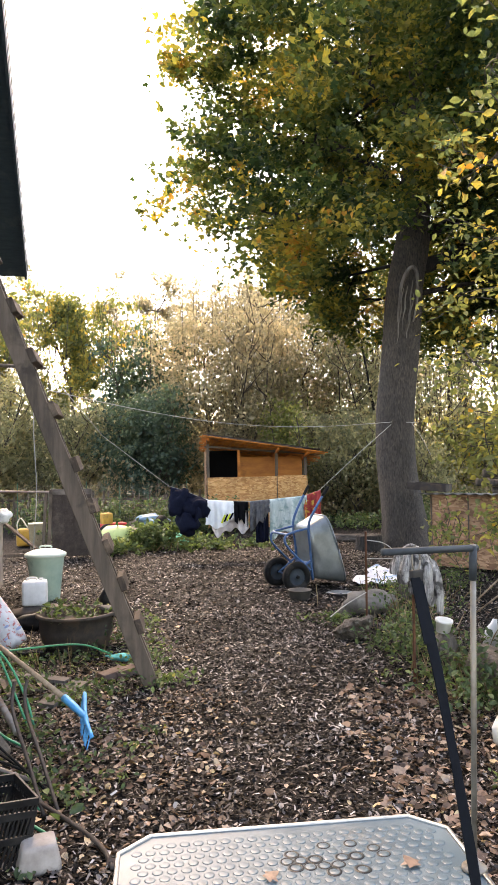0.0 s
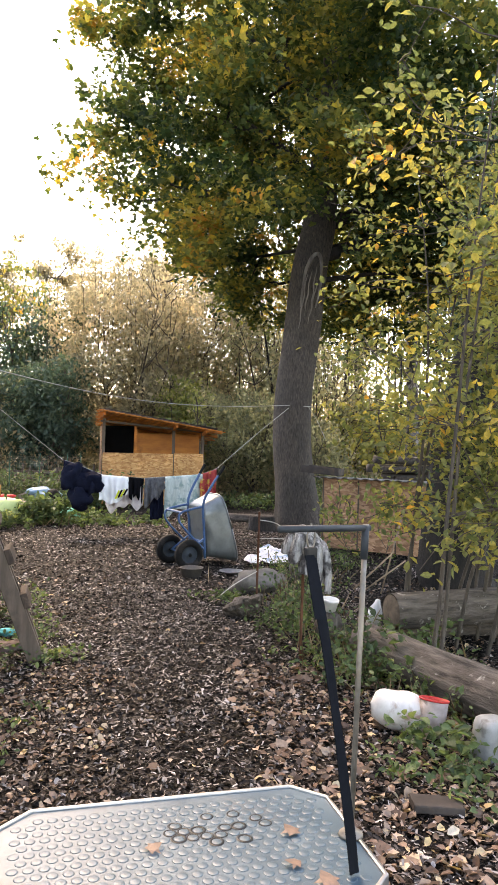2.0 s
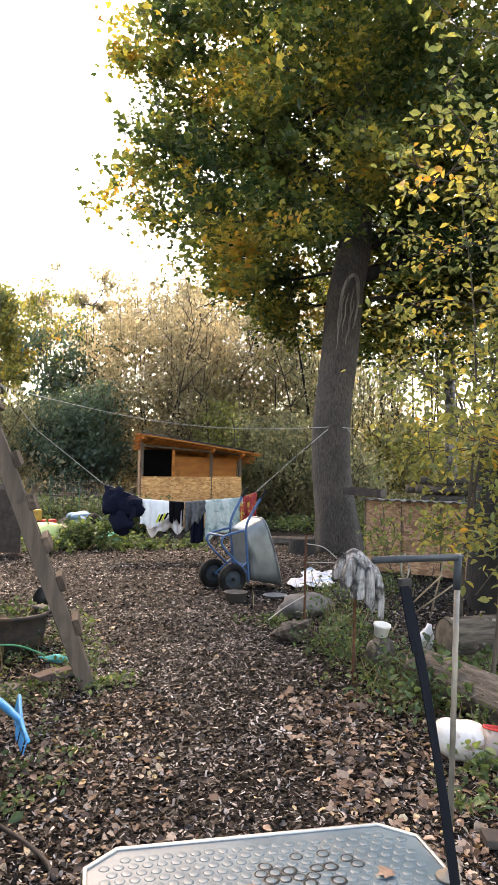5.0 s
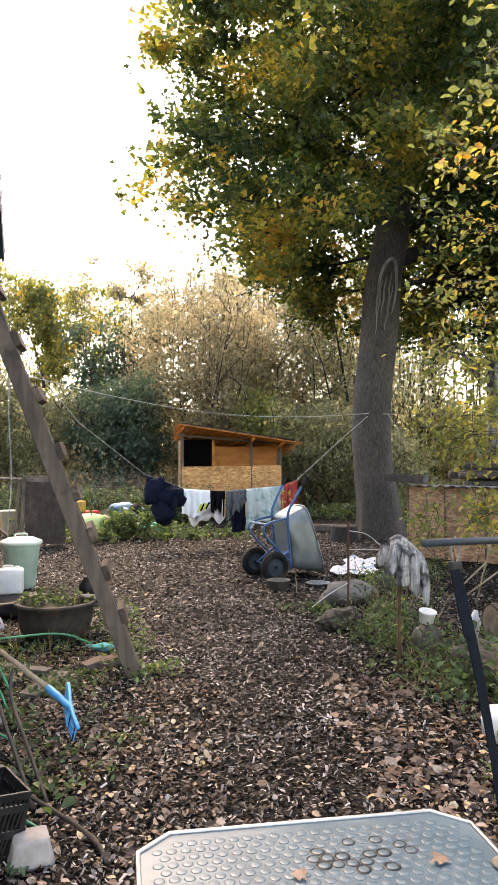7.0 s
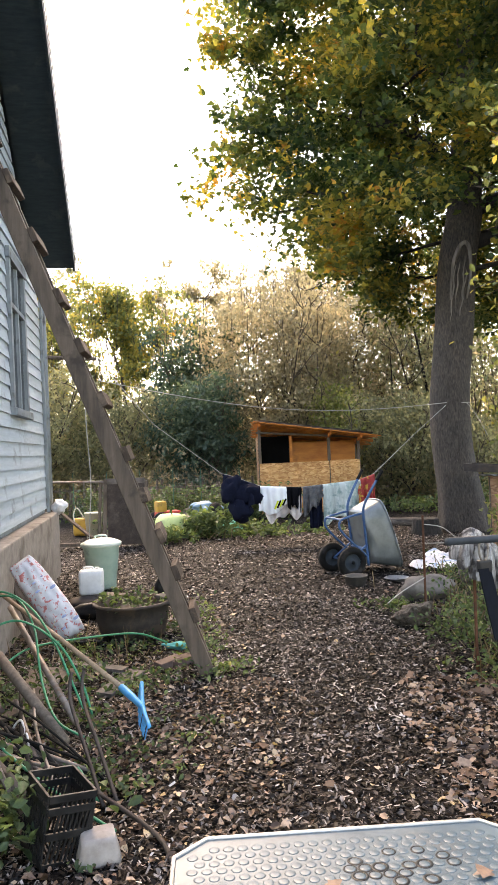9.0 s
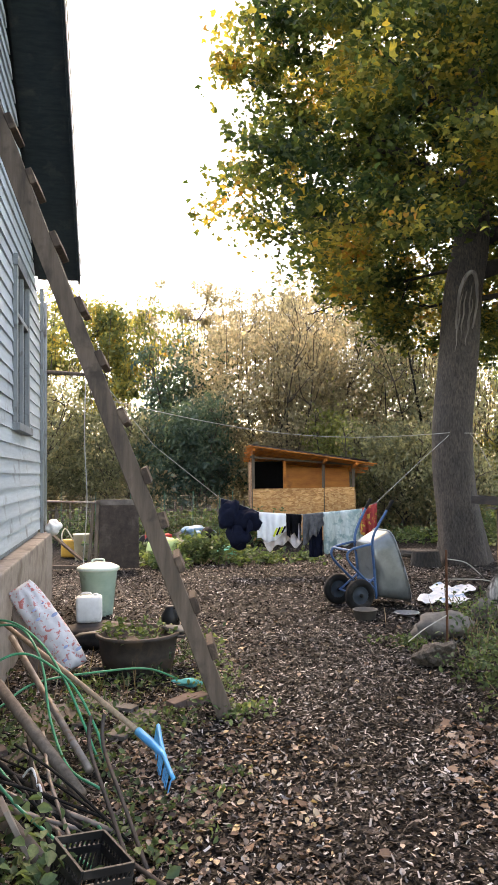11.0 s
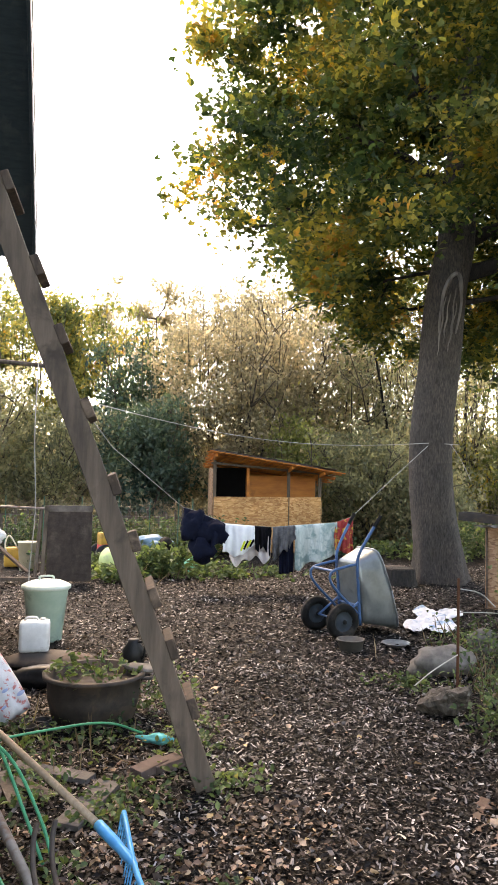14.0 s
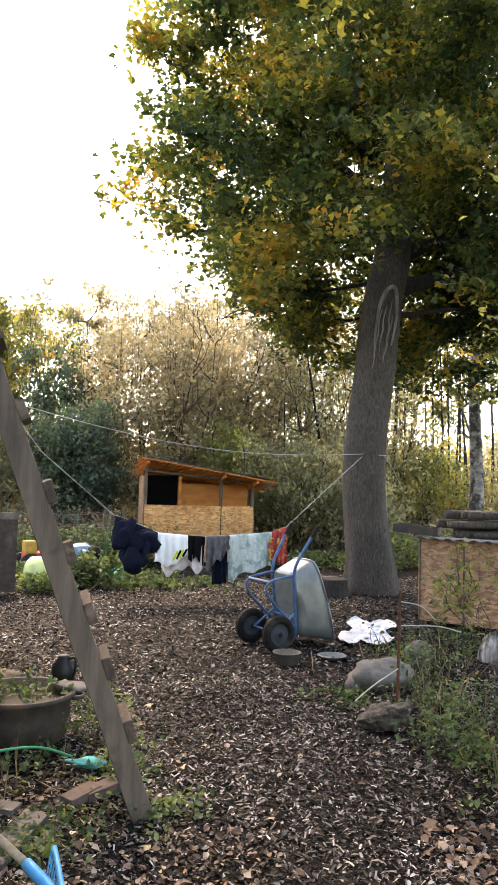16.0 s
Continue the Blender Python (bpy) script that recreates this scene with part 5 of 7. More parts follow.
PALE_STONE = surface("pale weathered stone", (0.2, 0.17, 0.155), (0.38, 0.345, 0.32), 9, rough=0.9, bump=0.4, stain=(0.13, 0.1, 0.085), stain_scale=9)
STONE = surface("rough stone", (0.085, 0.075, 0.066), (0.22, 0.2, 0.18), 10, rough=0.9, bump=0.6, stain=(0.13, 0.11, 0.09), stain_scale=3)
BRICK = surface("worn brick", (0.08, 0.055, 0.048), (0.17, 0.125, 0.11), 14, rough=0.9, bump=0.5, stain=(0.12, 0.1, 0.09), stain_scale=6)
FLORAL = surface("flower-printed sack", (0.42, 0.43, 0.46), (0.64, 0.64, 0.66), 9, rough=0.5, bump=0.4, stain=(0.5, 0.16, 0.15), stain_scale=22, stain_at=(0.54, 0.6))
FLORAL_BLUE = surface("blue sack print", (0.2, 0.28, 0.5), (0.35, 0.42, 0.6), 9, rough=0.5, bump=0.2)
ENAMEL = surface("dull steel dish", (0.3, 0.3, 0.29), (0.5, 0.49, 0.47), 12, rough=0.4, metal=0.7, bump=0.1, stain=(0.2, 0.17, 0.14), stain_scale=5)
GREY_BOWL = surface("grey rubber bowl", (0.06, 0.055, 0.05), (0.12, 0.11, 0.1), 10, rough=0.7, bump=0.2)
WIRE = surface("thin zinc wire", (0.15, 0.15, 0.145), (0.3, 0.3, 0.29), 20, rough=0.5, metal=0.6, bump=0.1)
GREEN_WIRE = surface("green coated wire", (0.03, 0.09, 0.06), (0.06, 0.15, 0.1), 20, rough=0.6, bump=0.1)
BROWN_NET = surface("dark brown netting board", (0.03, 0.024, 0.021), (0.085, 0.068, 0.06), 10, rough=0.85, bump=0.4, stain=(0.12, 0.1, 0.088), stain_scale=3)
GREY_PLASTIC_OLD = surface("clouded grey plastic", (0.16, 0.165, 0.165), (0.32, 0.325, 0.32), 9, rough=0.6, bump=0.2, stain=(0.09, 0.075, 0.06), stain_scale=8)
MUDDY = surface("mud-stained pale plastic", (0.24, 0.19, 0.165), (0.5, 0.42, 0.38), 8, rough=0.65, bump=0.25, stain=(0.1, 0.075, 0.06), stain_scale=10)
FUR = surface("matted grey fleece", (0.06, 0.056, 0.056), (0.66, 0.64, 0.62), 13, (3.2, 3.2, 0.3), 0.95, bump=1.0, dist=0.03, stain=(0.07, 0.066, 0.066), stain_scale=7, stain_at=(0.5, 0.6))


def weeds(name, label, spots, leaf, seed, size=0.06, shape=OVAL, flat=0.55):
    """Low plants: spots of (x, y, radius x, radius y, height, leaves)."""
    r = np.random.default_rng(seed)
    allp = []
    for x, y, rx, ry, h, n in spots:
        stems = np.stack([r.normal(x, rx * 0.5, max(n // 9, 3)), r.normal(y, ry * 0.5, max(n // 9, 3))], -1)
        pick = r.integers(0, len(stems), n)
        z = r.random(n) ** 0.8 * h * (0.5 + 0.5 * r.random(len(stems)))[pick]
        allp.append(np.stack([stems[pick, 0] + r.normal(0, 0.045, n), stems[pick, 1] + r.normal(0, 0.045, n), z + 0.02], -1))
    pos = np.concatenate(allp)
    ob = cloud(name, shape, pos, turns(r, len(pos), flat), r.uniform(size * 0.5, size * 1.3, len(pos)), leaf)
    return tagged(ob, label, "weeds", kind="stuff")


def bucket_shape(h, r0, r1, wall=0.006, lip=0.01):
    return [(r0, 0), (r1, h - 0.02), (r1 + lip, h - 0.018), (r1 + lip, h), (r1 - wall, h), (r0 - wall, 0.01), (0.001, 0.01)]


def sack_pose(top, foot):
    """Stands a sack along the line from foot to top, its broad side to the open yard."""
    top, foot = Vector(top), Vector(foot)
    y = (top - foot).normalized()
    z = Vector((0.36, -0.88, 0.3))
    z = (z - y * z.dot(y)).normalized()
    m = Matrix((y.cross(z), y, z)).transposed().to_4x4()
    m.translation = (top + foot) / 2
    return m


def build_left():
    # dustbin with lid
    d = thing("plastic_dustbin", pose(-2.56, 9.45, 0, 0, 0, 20), "mint green plastic dustbin with a pale domed lid", "bin")
    part("body", lathe([(0.16, 0), (0.17, 0.01), (0.225, 0.52), (0.235, 0.53), (0.235, 0.55), (0.22, 0.55)], 32), MINT, d, "", True)
    part("lid", lathe([(0.255, 0.545), (0.255, 0.575), (0.24, 0.585), (0.16, 0.62), (0.06, 0.635), (0.001, 0.637)], 32), MINT_LID, d, "pale domed lid", True)
    part("handle", tube(smooth_path([(-0.07, 0, 0.63), (-0.06, 0, 0.665), (0.06, 0, 0.665), (0.07, 0, 0.63)], 4), 0.012, 8), MINT_LID, d, "", True)
    # dark slab with jerrycan on it
    s = link_mesh("stone_slab", lump((0.42, 0.24, 0.07), 3, 0.2, m=Matrix.Translation((0, 0, 0.05))), IRON, None, smooth=True)
    s.matrix_basis = pose(-2.26, 8.42, 0, 0, 0, 10)
    tagged(s, "dark sooty slab lying beside the plinth", "slab")
    s = link_mesh("dark_sacking", lump((0.3, 0.2, 0.11), 8, 0.4, m=Matrix.Translation((0, 0, 0.08))), BLACK_PLASTIC, None, smooth=True)
    s.matrix_basis = pose(-2.05, 7.75, 0, 0, 0, 10)
    tagged(s, "crumpled black sacking on the ground", "sacking")
    j = thing("jerrycan", pose(-2.4, 8.5, 0.11, 0, 0, 12), "white plastic jerrycan standing on the dark slab", "jerrycan")
    part("body", box((0.27, 0.2, 0.28), Matrix.Translation((0, 0, 0.14)), 0.035), WHITE_PLASTIC, j, "", True)
    part("cap", lathe([(0.025, 0.275), (0.025, 0.3), (0.001, 0.3)], 14, m=Matrix.Translation((0.07, 0, 0))), WHITE_PLASTIC, j, "", True)
    part("handle", tube(smooth_path([(-0.09, 0, 0.275), (-0.07, 0, 0.305), (0.01, 0, 0.305), (0.03, 0, 0.275)], 4), 0.011, 8), WHITE_PLASTIC, j, "", True)
    # cauldron planter
    c = thing("cauldron_planter", pose(-1.53, 6.95, 0), "sooty iron cauldron used as a planter", "planter")
    part("body", lathe([(0.22, 0.0), (0.29, 0.03), (0.325, 0.18), (0.33, 0.3), (0.36, 0.31), (0.36, 0.335), (0.325, 0.335), (0.31, 0.26), (0.001, 0.26)], 36), IRON, c, "", True)
    part("lug", tube(smooth_path([(0.34, -0.05, 0.3), (0.4, -0.03, 0.3), (0.4, 0.03, 0.3), (0.34, 0.05, 0.3)], 4), 0.014, 8), IRON, c, "", True)
    r = np.random.default_rng(5)
    n = 170
    a, rad = r.uniform(0, 2 * np.pi, n), np.sqrt(r.random(n)) * 0.33
    pos = np.stack([rad * np.cos(a), rad * np.sin(a), 0.29 + r.random(n) * 0.13], -1)
    tagged(cloud("planting", OVAL, pos, turns(r, n, 0.5), r.uniform(0.03, 0.075, n), WEED, c), "trailing green leaves", kind="stuff")
    j = thing("black_jug", pose(-1.3, 7.25, 0.3, 0, 0, -30), "black plastic jug standing in the planter", "jug")
    part("body", lathe([(0.05, 0), (0.08, 0.02), (0.085, 0.12), (0.045, 0.18), (0.04, 0.2), (0.001, 0.2)], 18), BLACK_PLASTIC, j, "", True)
    part("handle", tube(smooth_path([(0.04, 0, 0.18), (0.1, 0, 0.19), (0.1, 0, 0.1), (0.075, 0, 0.06)], 4), 0.01, 8), BLACK_PLASTIC, j, "", True)
    s = link_mesh("flat_stone", lump((0.14, 0.1, 0.025), 14, 0.25), STONE, None, smooth=True)
    s.matrix_basis = pose(-1.2, 7.05, 0.34, 0, 8, 20)
    tagged(s, "pale flat stone lying on the planter's rim", "stone")
    # printed sack leaning on the plinth
    sk = thing("printed_sack", sack_pose((-2.6, 6.85, 0.82), (-1.93, 6.7, 0.0)), "white plastic sack printed with red and blue flowers", "sack")
    part("body", sheet(20, 24, lambda u, v: Vector(((u - 0.5) * 0.27 * (1 - 0.25 * (2 * v - 1) ** 4), (v - 0.5) * 0.86, 0.09 * math.sin(math.pi * u) ** 0.6 * math.sin(math.pi * v) ** 0.5 + 0.02 * noise.noise(Vector((u * 5, v * 9, 2)))), ), 0.03), FLORAL, sk, "", True)
    rng = random.Random(2)
    for k in range(7):
        part("blue_print", lathe([(rng.uniform(0.012, 0.03), 0.0), (0.002, 0.004)], 9, m=Matrix.Translation((rng.uniform(-0.1, 0.1), rng.uniform(-0.36, 0.36), 0.095)), squash=0.5), FLORAL_BLUE, sk)
    # brown board the sack leans on
    b = link_mesh("leaning_board", beam((-2.35, 6.95, 0.0), (-2.66, 7.1, 0.62), 0.3, 0.03), OLD_WOOD)
    tagged(b, "dark board leaning on the concrete plinth", "board")
    # leaf rake
    rk = thing("leaf_rake", Matrix(), "blue plastic leaf rake with a wooden handle", "rake")
    hd = Vector((-1.06, 4.95, 0.15))
    part("handle", tube([hd, Vector((-1.66, 5.42, 0.38)), Vector((-2.3, 5.9, 0.62))], [0.018, 0.017, 0.017], 10), HANDLE_WOOD, rk, "worn wooden handle", True)
    part("socket", tube(smooth_path([hd + Vector((-0.04, 0.03, 0.016)), Vector((-0.98, 4.85, 0.13)), Vector((-0.9, 4.74, 0.115))], 4), [0.025] * 4 + [0.021] * 3 + [0.016] * 2, 10), BLUE_PLASTIC, rk, "", True)
    p0, p1, p2 = Vector((-1.02, 5.19, 0.13)), Vector((-0.905, 4.75, 0.12)), Vector((-0.81, 4.5, 0.09))
    bar = smooth_path([p0, p1, p2], 8)
    part("head_bar", tube(bar, 0.013, 8), BLUE_PLASTIC, rk, "", True)
    for k in range(14):
        q = bar[int(k * (len(bar) - 1) / 13)]
        part("tine", tube([q, q + Vector((-0.012, 0.0, -0.012)), q + Vector((-0.028, -0.012, 0.012 - q.z))], [0.006, 0.005, 0.003], 5), BLUE_PLASTIC, rk)
    # shafts leaning from the heap
    for nm, lb, a, b2, r1, mat in (("steel_pole", "rusty grey steel tube lying on the heap", (-1.3, 4.66, 0.06), (-2.25, 5.95, 0.5), 0.022, STEEL_POLE),
                                   ("wooden_shaft", "thick weathered wooden shaft leaning on the heap", (-1.24, 4.3, 0.08), (-2.0, 4.95, 0.52), 0.032, OLD_WOOD),
                                   ("wooden_shaft", "thick weathered wooden shaft leaning on the heap", (-1.12, 3.5, 0.12), (-1.5, 3.75, 0.3), 0.032, OLD_WOOD)):
        tagged(link_mesh(nm, tube([a, b2], r1, 10), mat, None, "", True), lb, "pole")
    # bent steel hoop legs
    for dx, dy in ((0, 0), (0.06, 0.03)):
        pth = smooth_path([(-0.84 + dx, 3.68 + dy, 0.02), (-1.0 + dx, 3.95 + dy, 0.16), (-1.16 + dx, 4.2 + dy, 0.32), (-1.2 + dx, 4.3 + dy, 0.4), (-1.2 + dx, 4.34 + dy, 0.46)], 5)
        tagged(link_mesh("steel_hoop", tube(pth, 0.01, 8), IRON, None, "", True), "bent dark steel hoop among the tools", "hoop", "hoops in the heap")
    # hoses and pipes
    for nm, lb, pts, r1, mat in (
            ("garden_hose", "green garden hose looped over the heap", [(-1.12, 6.5, 0.06), (-1.3, 6.25, 0.2), (-1.55, 5.95, 0.26), (-1.9, 5.5, 0.3), (-2.05, 5.2, 0.22), (-2.1, 5.1, 0.3), (-2.05, 5.15, 0.5), (-1.85, 5.2, 0.56), (-1.55, 5.1, 0.42), (-1.35, 4.95, 0.2), (-1.26, 4.85, 0.04)], 0.008, HOSE),
            ("garden_hose", "green garden hose curling over the tools", [(-2.5, 5.8, 0.6), (-2.15, 5.6, 0.69), (-1.85, 5.4, 0.6), (-1.6, 5.15, 0.42), (-1.42, 4.95, 0.22), (-1.32, 4.9, 0.03)], 0.008, HOSE),
            ("garden_hose", "green garden hose arching over the sack", [(-2.6, 5.9, 0.45), (-2.3, 5.7, 0.62), (-2.05, 5.6, 0.64), (-1.8, 5.3, 0.5), (-1.6, 4.9, 0.25), (-1.4, 4.6, 0.1), (-1.2, 4.5, 0.03)], 0.008, HOSE),
            ("garden_hose", "green garden hose trailing over the ground", [(-2.0, 4.7, 0.45), (-1.75, 4.3, 0.26), (-1.5, 4.05, 0.16), (-1.25, 3.85, 0.1), (-0.95, 3.62, 0.05), (-0.72, 3.46, 0.02)], 0.008, HOSE),
            ("garden_hose", "thin green hose hanging down the heap", [(-2.1, 5.1, 0.3), (-2.0, 4.8, 0.24), (-1.8, 4.5, 0.2), (-1.5, 4.2, 0.12), (-1.2, 4.0, 0.05)], 0.007, HOSE),
            ("garden_hose", "green hose end among the leaves", [(-1.12, 4.1, 0.05), (-1.0, 3.9, 0.06), (-0.9, 3.75, 0.03), (-0.85, 3.72, 0.02)], 0.008, HOSE),
            ("water_pipe", "brown plastic water pipe lying on the leaves", [(-0.98, 3.82, 0.05), (-0.85, 3.72, 0.05), (-0.64, 3.54, 0.03), (-0.5, 3.38, 0.025), (-0.42, 3.22, 0.02)], 0.011, IRON),
            ("white_cable", "white cable loop in the heap", [(-1.62, 4.35, 0.05), (-1.5, 4.32, 0.2), (-1.42, 4.2, 0.05)], 0.006, WHITE_PLASTIC),
            ("white_cable", "white cable loop in the heap", [(-1.5, 4.2, 0.05), (-1.42, 4.2, 0.17), (-1.36, 4.08, 0.04)], 0.006, WHITE_PLASTIC)):
        tagged(link_mesh(nm, tube(smooth_path(pts, 7), r1, 7), mat, None, "", True), lb, "hose" if "hose" in nm else "cable")
    rng = random.Random(41)
    for k in range(16):
        x0, y0 = -1.75 + rng.uniform(-0.3, 0.25), 4.45 + rng.uniform(-0.35, 0.3)
        x1, y1 = -1.0 + rng.uniform(-0.22, 0.16), 3.85 + rng.uniform(-0.25, 0.3)
        z0 = rng.uniform(0.08, 0.3)
        pts = [(x0, y0, z0), ((x0 + x1) / 2 + rng.gauss(0, 0.05), (y0 + y1) / 2 + rng.gauss(0, 0.05), z0 * 0.6 + 0.03), (x1, y1, 0.025)]
        tagged(link_mesh("black_rod", tube(smooth_path(pts, 5), rng.uniform(0.006, 0.014), 7), RUBBER if k % 3 else STEEL_POLE, None, "", True), "thin dark rod tangled in the heap of tools", "rod", "rods in the heap")
    for k in range(7):
        a2, x0 = rng.uniform(-50, 60), rng.uniform(-2.1, -1.5)
        b = link_mesh("splintered_board", box((0.09, rng.uniform(0.3, 0.6), 0.02), Matrix(), 0.003), OLD_WOOD)
        b.matrix_basis = pose(x0, rng.uniform(4.6, 5.9), 0.03 + 0.02 * k / 7, 3, 4, a2)
        tagged(b, "dark splintered board in the heap of tools", "board", "boards in the heap")
    # black crate
    cr = thing("plastic_crate", pose(-0.95, 3.32, 0.0, 4, 8, 40), "black slatted plastic crate standing in the weeds", "crate")
    for z in (0.0, 0.12, 0.22, 0.27):
        for s2 in (-1, 1):
            part("slat", box((0.2, 0.012, 0.03), Matrix.Translation((0, s2 * 0.13, z + 0.02)), 0.002), BLACK_PLASTIC, cr)
            part("slat", box((0.012, 0.26, 0.03), Matrix.Translation((s2 * 0.1, 0, z + 0.02)), 0.002), BLACK_PLASTIC, cr)
    for k in range(10):
        x = -0.09 + 0.02 * k
        for s2 in (-1, 1):
            part("rib", beam((x, s2 * 0.13, 0.01), (min(x + 0.05, 0.095), s2 * 0.13, 0.28), 0.009, 0.009, None, 0.002), BLACK_PLASTIC, cr)
        part("rib", box((0.01, 0.26, 0.01), Matrix.Translation((x, 0, 0.01)), 0.002), BLACK_PLASTIC, cr)
    for k in range(11):
        y = -0.12 + 0.024 * k
        for s2 in (-1, 1):
            part("rib", box((0.009, 0.009, 0.28), Matrix.Translation((s2 * 0.1, y, 0.15)), 0.002), BLACK_PLASTIC, cr)
    s = link_mesh("stone_block", box((0.18, 0.15, 0.12), Matrix.Translation((0, 0, 0.06)), 0.022), PALE_STONE, None, smooth=True)
    for v in s.data.vertices:
        if v.co.z > 0.065:
            v.co.x *= 0.8
            v.co.y *= 0.8
    s.matrix_basis = pose(-0.74, 3.27, 0.0, 4, 0, 22)
    tagged(s, "pale grey moulded stone block on the leaves", "block")
    g = link_mesh("metal_sheet", box((0.02, 0.16, 0.34), Matrix.Translation((0, 0, 0.17)), 0.004), STEEL_POLE)
    g.matrix_basis = pose(-1.22, 3.62, 0.05, 0, -24, 30)
    tagged(g, "bent grey sheet metal panel in the heap", "panel")
    # boards and bricks on the ground
    for x, y, a, w, ln in ((-1.25, 5.5, -14, 0.13, 0.5), (-1.75, 5.35, 12, 0.14, 0.95), (-1.55, 5.9, 75, 0.12, 0.5)):
        b = link_mesh("loose_board", box((w, ln, 0.03), Matrix(), 0.004), BOARD_WOOD)
        b.matrix_basis = pose(x, y, 0.035, 2, 3, a)
        tagged(b, "weathered board lying in the weeds", "board", "boards on the ground")
    for x, y, a in ((-1.0, 5.98, 50), (-0.9, 6.05, 40), (-1.98, 4.9, 40)):
        b = link_mesh("brick", box((0.22, 0.1, 0.065), Matrix.Translation((0, 0, 0.03)), 0.008), BRICK)
        b.matrix_basis = pose(x, y, 0.005, 3, -4, a)
        tagged(b, "worn brick lying in the litter", "brick", "bricks in the litter")
    for k, (x, y) in enumerate(((-1.92, 6.6), (-1.8, 6.62), (-1.86, 6.48), (-1.74, 6.5))):
        p = link_mesh("plant_pot", lathe(bucket_shape(0.1, 0.04, 0.055, 0.003, 0.005), 18), BLACK_PLASTIC, None, smooth=True)
        p.matrix_basis = pose(x, y, 0.0, 0, 0, 0)
        tagged(p, "small black plastic plant pot", "plant pot", "pots in a tray")
    rag = link_mesh("turquoise_rag", lump((0.1, 0.05, 0.03), 21, 0.7, m=Matrix.Translation((0, 0, 0.05))), TEAL_CLOTH, None, smooth=True)
    rag.matrix_basis = pose(-1.03, 6.42, 0.0, 0, 0, -12)
    tagged(rag, "crumpled turquoise rag on the ground", "rag")

    # gate with netted panel
    gt = thing("netted_gate", pose(-3.3, 13.5, 0, 0, 0, 4), "dark netted gate panel in a rough timber frame", "gate")
    part("panel", box((0.7, 0.02, 1.1), Matrix.Translation((0, 0, 0.6)), 0.003), BROWN_NET, gt, "dark brown netting board")
    part("top_board", box((0.72, 0.03, 0.1), Matrix.Translation((0, -0.01, 1.2)), 0.004), BOARD_WOOD, gt, "pale bare top board")
    bm = bmesh.new()
    for k in range(18):
        tube([(-0.35 + 0.7 * k / 17, -0.018, 0.06), (-0.35 + 0.7 * k / 17, -0.018, 1.15)], 0.0014, 4, bm)
    for k in range(28):
        tube([(-0.35, -0.02, 0.06 + 1.09 * k / 27), (0.35, -0.02, 0.06 + 1.09 * k / 27)], 0.0014, 4, bm)
    tagged(part("wire_mesh", bm, IRON, gt, "square wire mesh"), kind="stuff")
    part("post", beam((-0.42, 0.0, -0.05), (-0.36, 0.0, 1.24), 0.06, 0.06), OLD_WOOD, gt)
    part("post", beam((-0.54, 0.02, -0.05), (-0.45, 0.02, 1.22), 0.05, 0.05), OLD_WOOD, gt)
    part("top_rail", tube([(-1.6, 0.0, 1.24), (-0.4, 0.0, 1.2)], 0.02, 8), STEEL_POLE, gt, "grey tube top rail", True)
    part("bottom_rail", beam((-1.6, 0.0, 0.08), (-0.5, 0.0, 0.08), 0.06, 0.06), OLD_WOOD, gt)
    part("diagonal_brace", beam((-1.5, -0.08, 0.95), (-0.62, -0.08, 0.2), 0.16, 0.03), RUNG_WOOD, gt, "dark diagonal plank")
    # plastic tubs and toys beyond the gate
    t = thing("cream_tub", pose(-4.45, 15.2, 0), "cream plastic tub with a pale lid", "tub")
    part("body", lathe([(0.15, 0), (0.18, 0.5), (0.19, 0.5), (0.19, 0.52), (0.001, 0.53)], 24), CREAM_PLASTIC, t, "", True)
    part("handle", tube(smooth_path([(-0.19, 0, 0.4), (-0.34, 0, 0.62), (-0.42, 0, 0.5), (-0.4, 0, 0.3)], 5), 0.014, 7), CREAM_PLASTIC, t, "", True)
    y = link_mesh("yellow_canister", box((0.55, 0.3, 0.36), Matrix.Translation((0, 0, 0.18)), 0.05), YELLOW_PLASTIC, None, smooth=True)
    y.matrix_basis = pose(-4.72, 15.6, 0.02, 0, 0, 10)
    tagged(y, "yellow plastic canister beyond the gate", "canister")
    wtub = link_mesh("white_basin", lump((0.1, 0.09, 0.1), 4, 0.45), WHITE_PLASTIC, None, smooth=True)
    wtub.matrix_basis = pose(-3.62, 10.62, 1.0)
    wtub.location = (-3.5, 10.6, 0.97)
    tagged(wtub, "white plastic bag resting on the plinth's end", "bag")
    lm = thing("lime_barrel", pose(-2.72, 14.75, 0.24, 90, 0, 70), "lime green plastic barrel lying on its side", "barrel")
    part("body", lathe([(0.001, -0.3), (0.18, -0.3), (0.23, -0.24), (0.245, 0.0), (0.23, 0.24), (0.18, 0.3), (0.001, 0.3)], 28), LIME_PLASTIC, lm, "", True)
    tbk = thing("green_bucket", pose(-1.62, 15.3, 0.14, 90, 0, 62), "sea-green bucket lying on its side in the weeds", "bucket")
    part("body", lathe([(0.11, -0.2), (0.15, 0.16), (0.16, 0.16), (0.16, 0.18), (0.14, 0.18), (0.105, -0.18), (0.001, -0.18)], 24), TEAL_PLASTIC, tbk, "", True)
    toy = thing("toy_tractor", pose(-3.15, 16.4, 0, 0, 0, 30), "red and yellow plastic toy tractor", "toy")
    part("body", box((0.55, 0.28, 0.22), Matrix.Translation((0, 0, 0.3)), 0.05), RED_PLASTIC, toy, "", True)
    part("cab", box((0.22, 0.26, 0.26), Matrix.Translation((-0.16, 0, 0.5)), 0.04), YELLOW_PLASTIC, toy, "yellow cab", True)
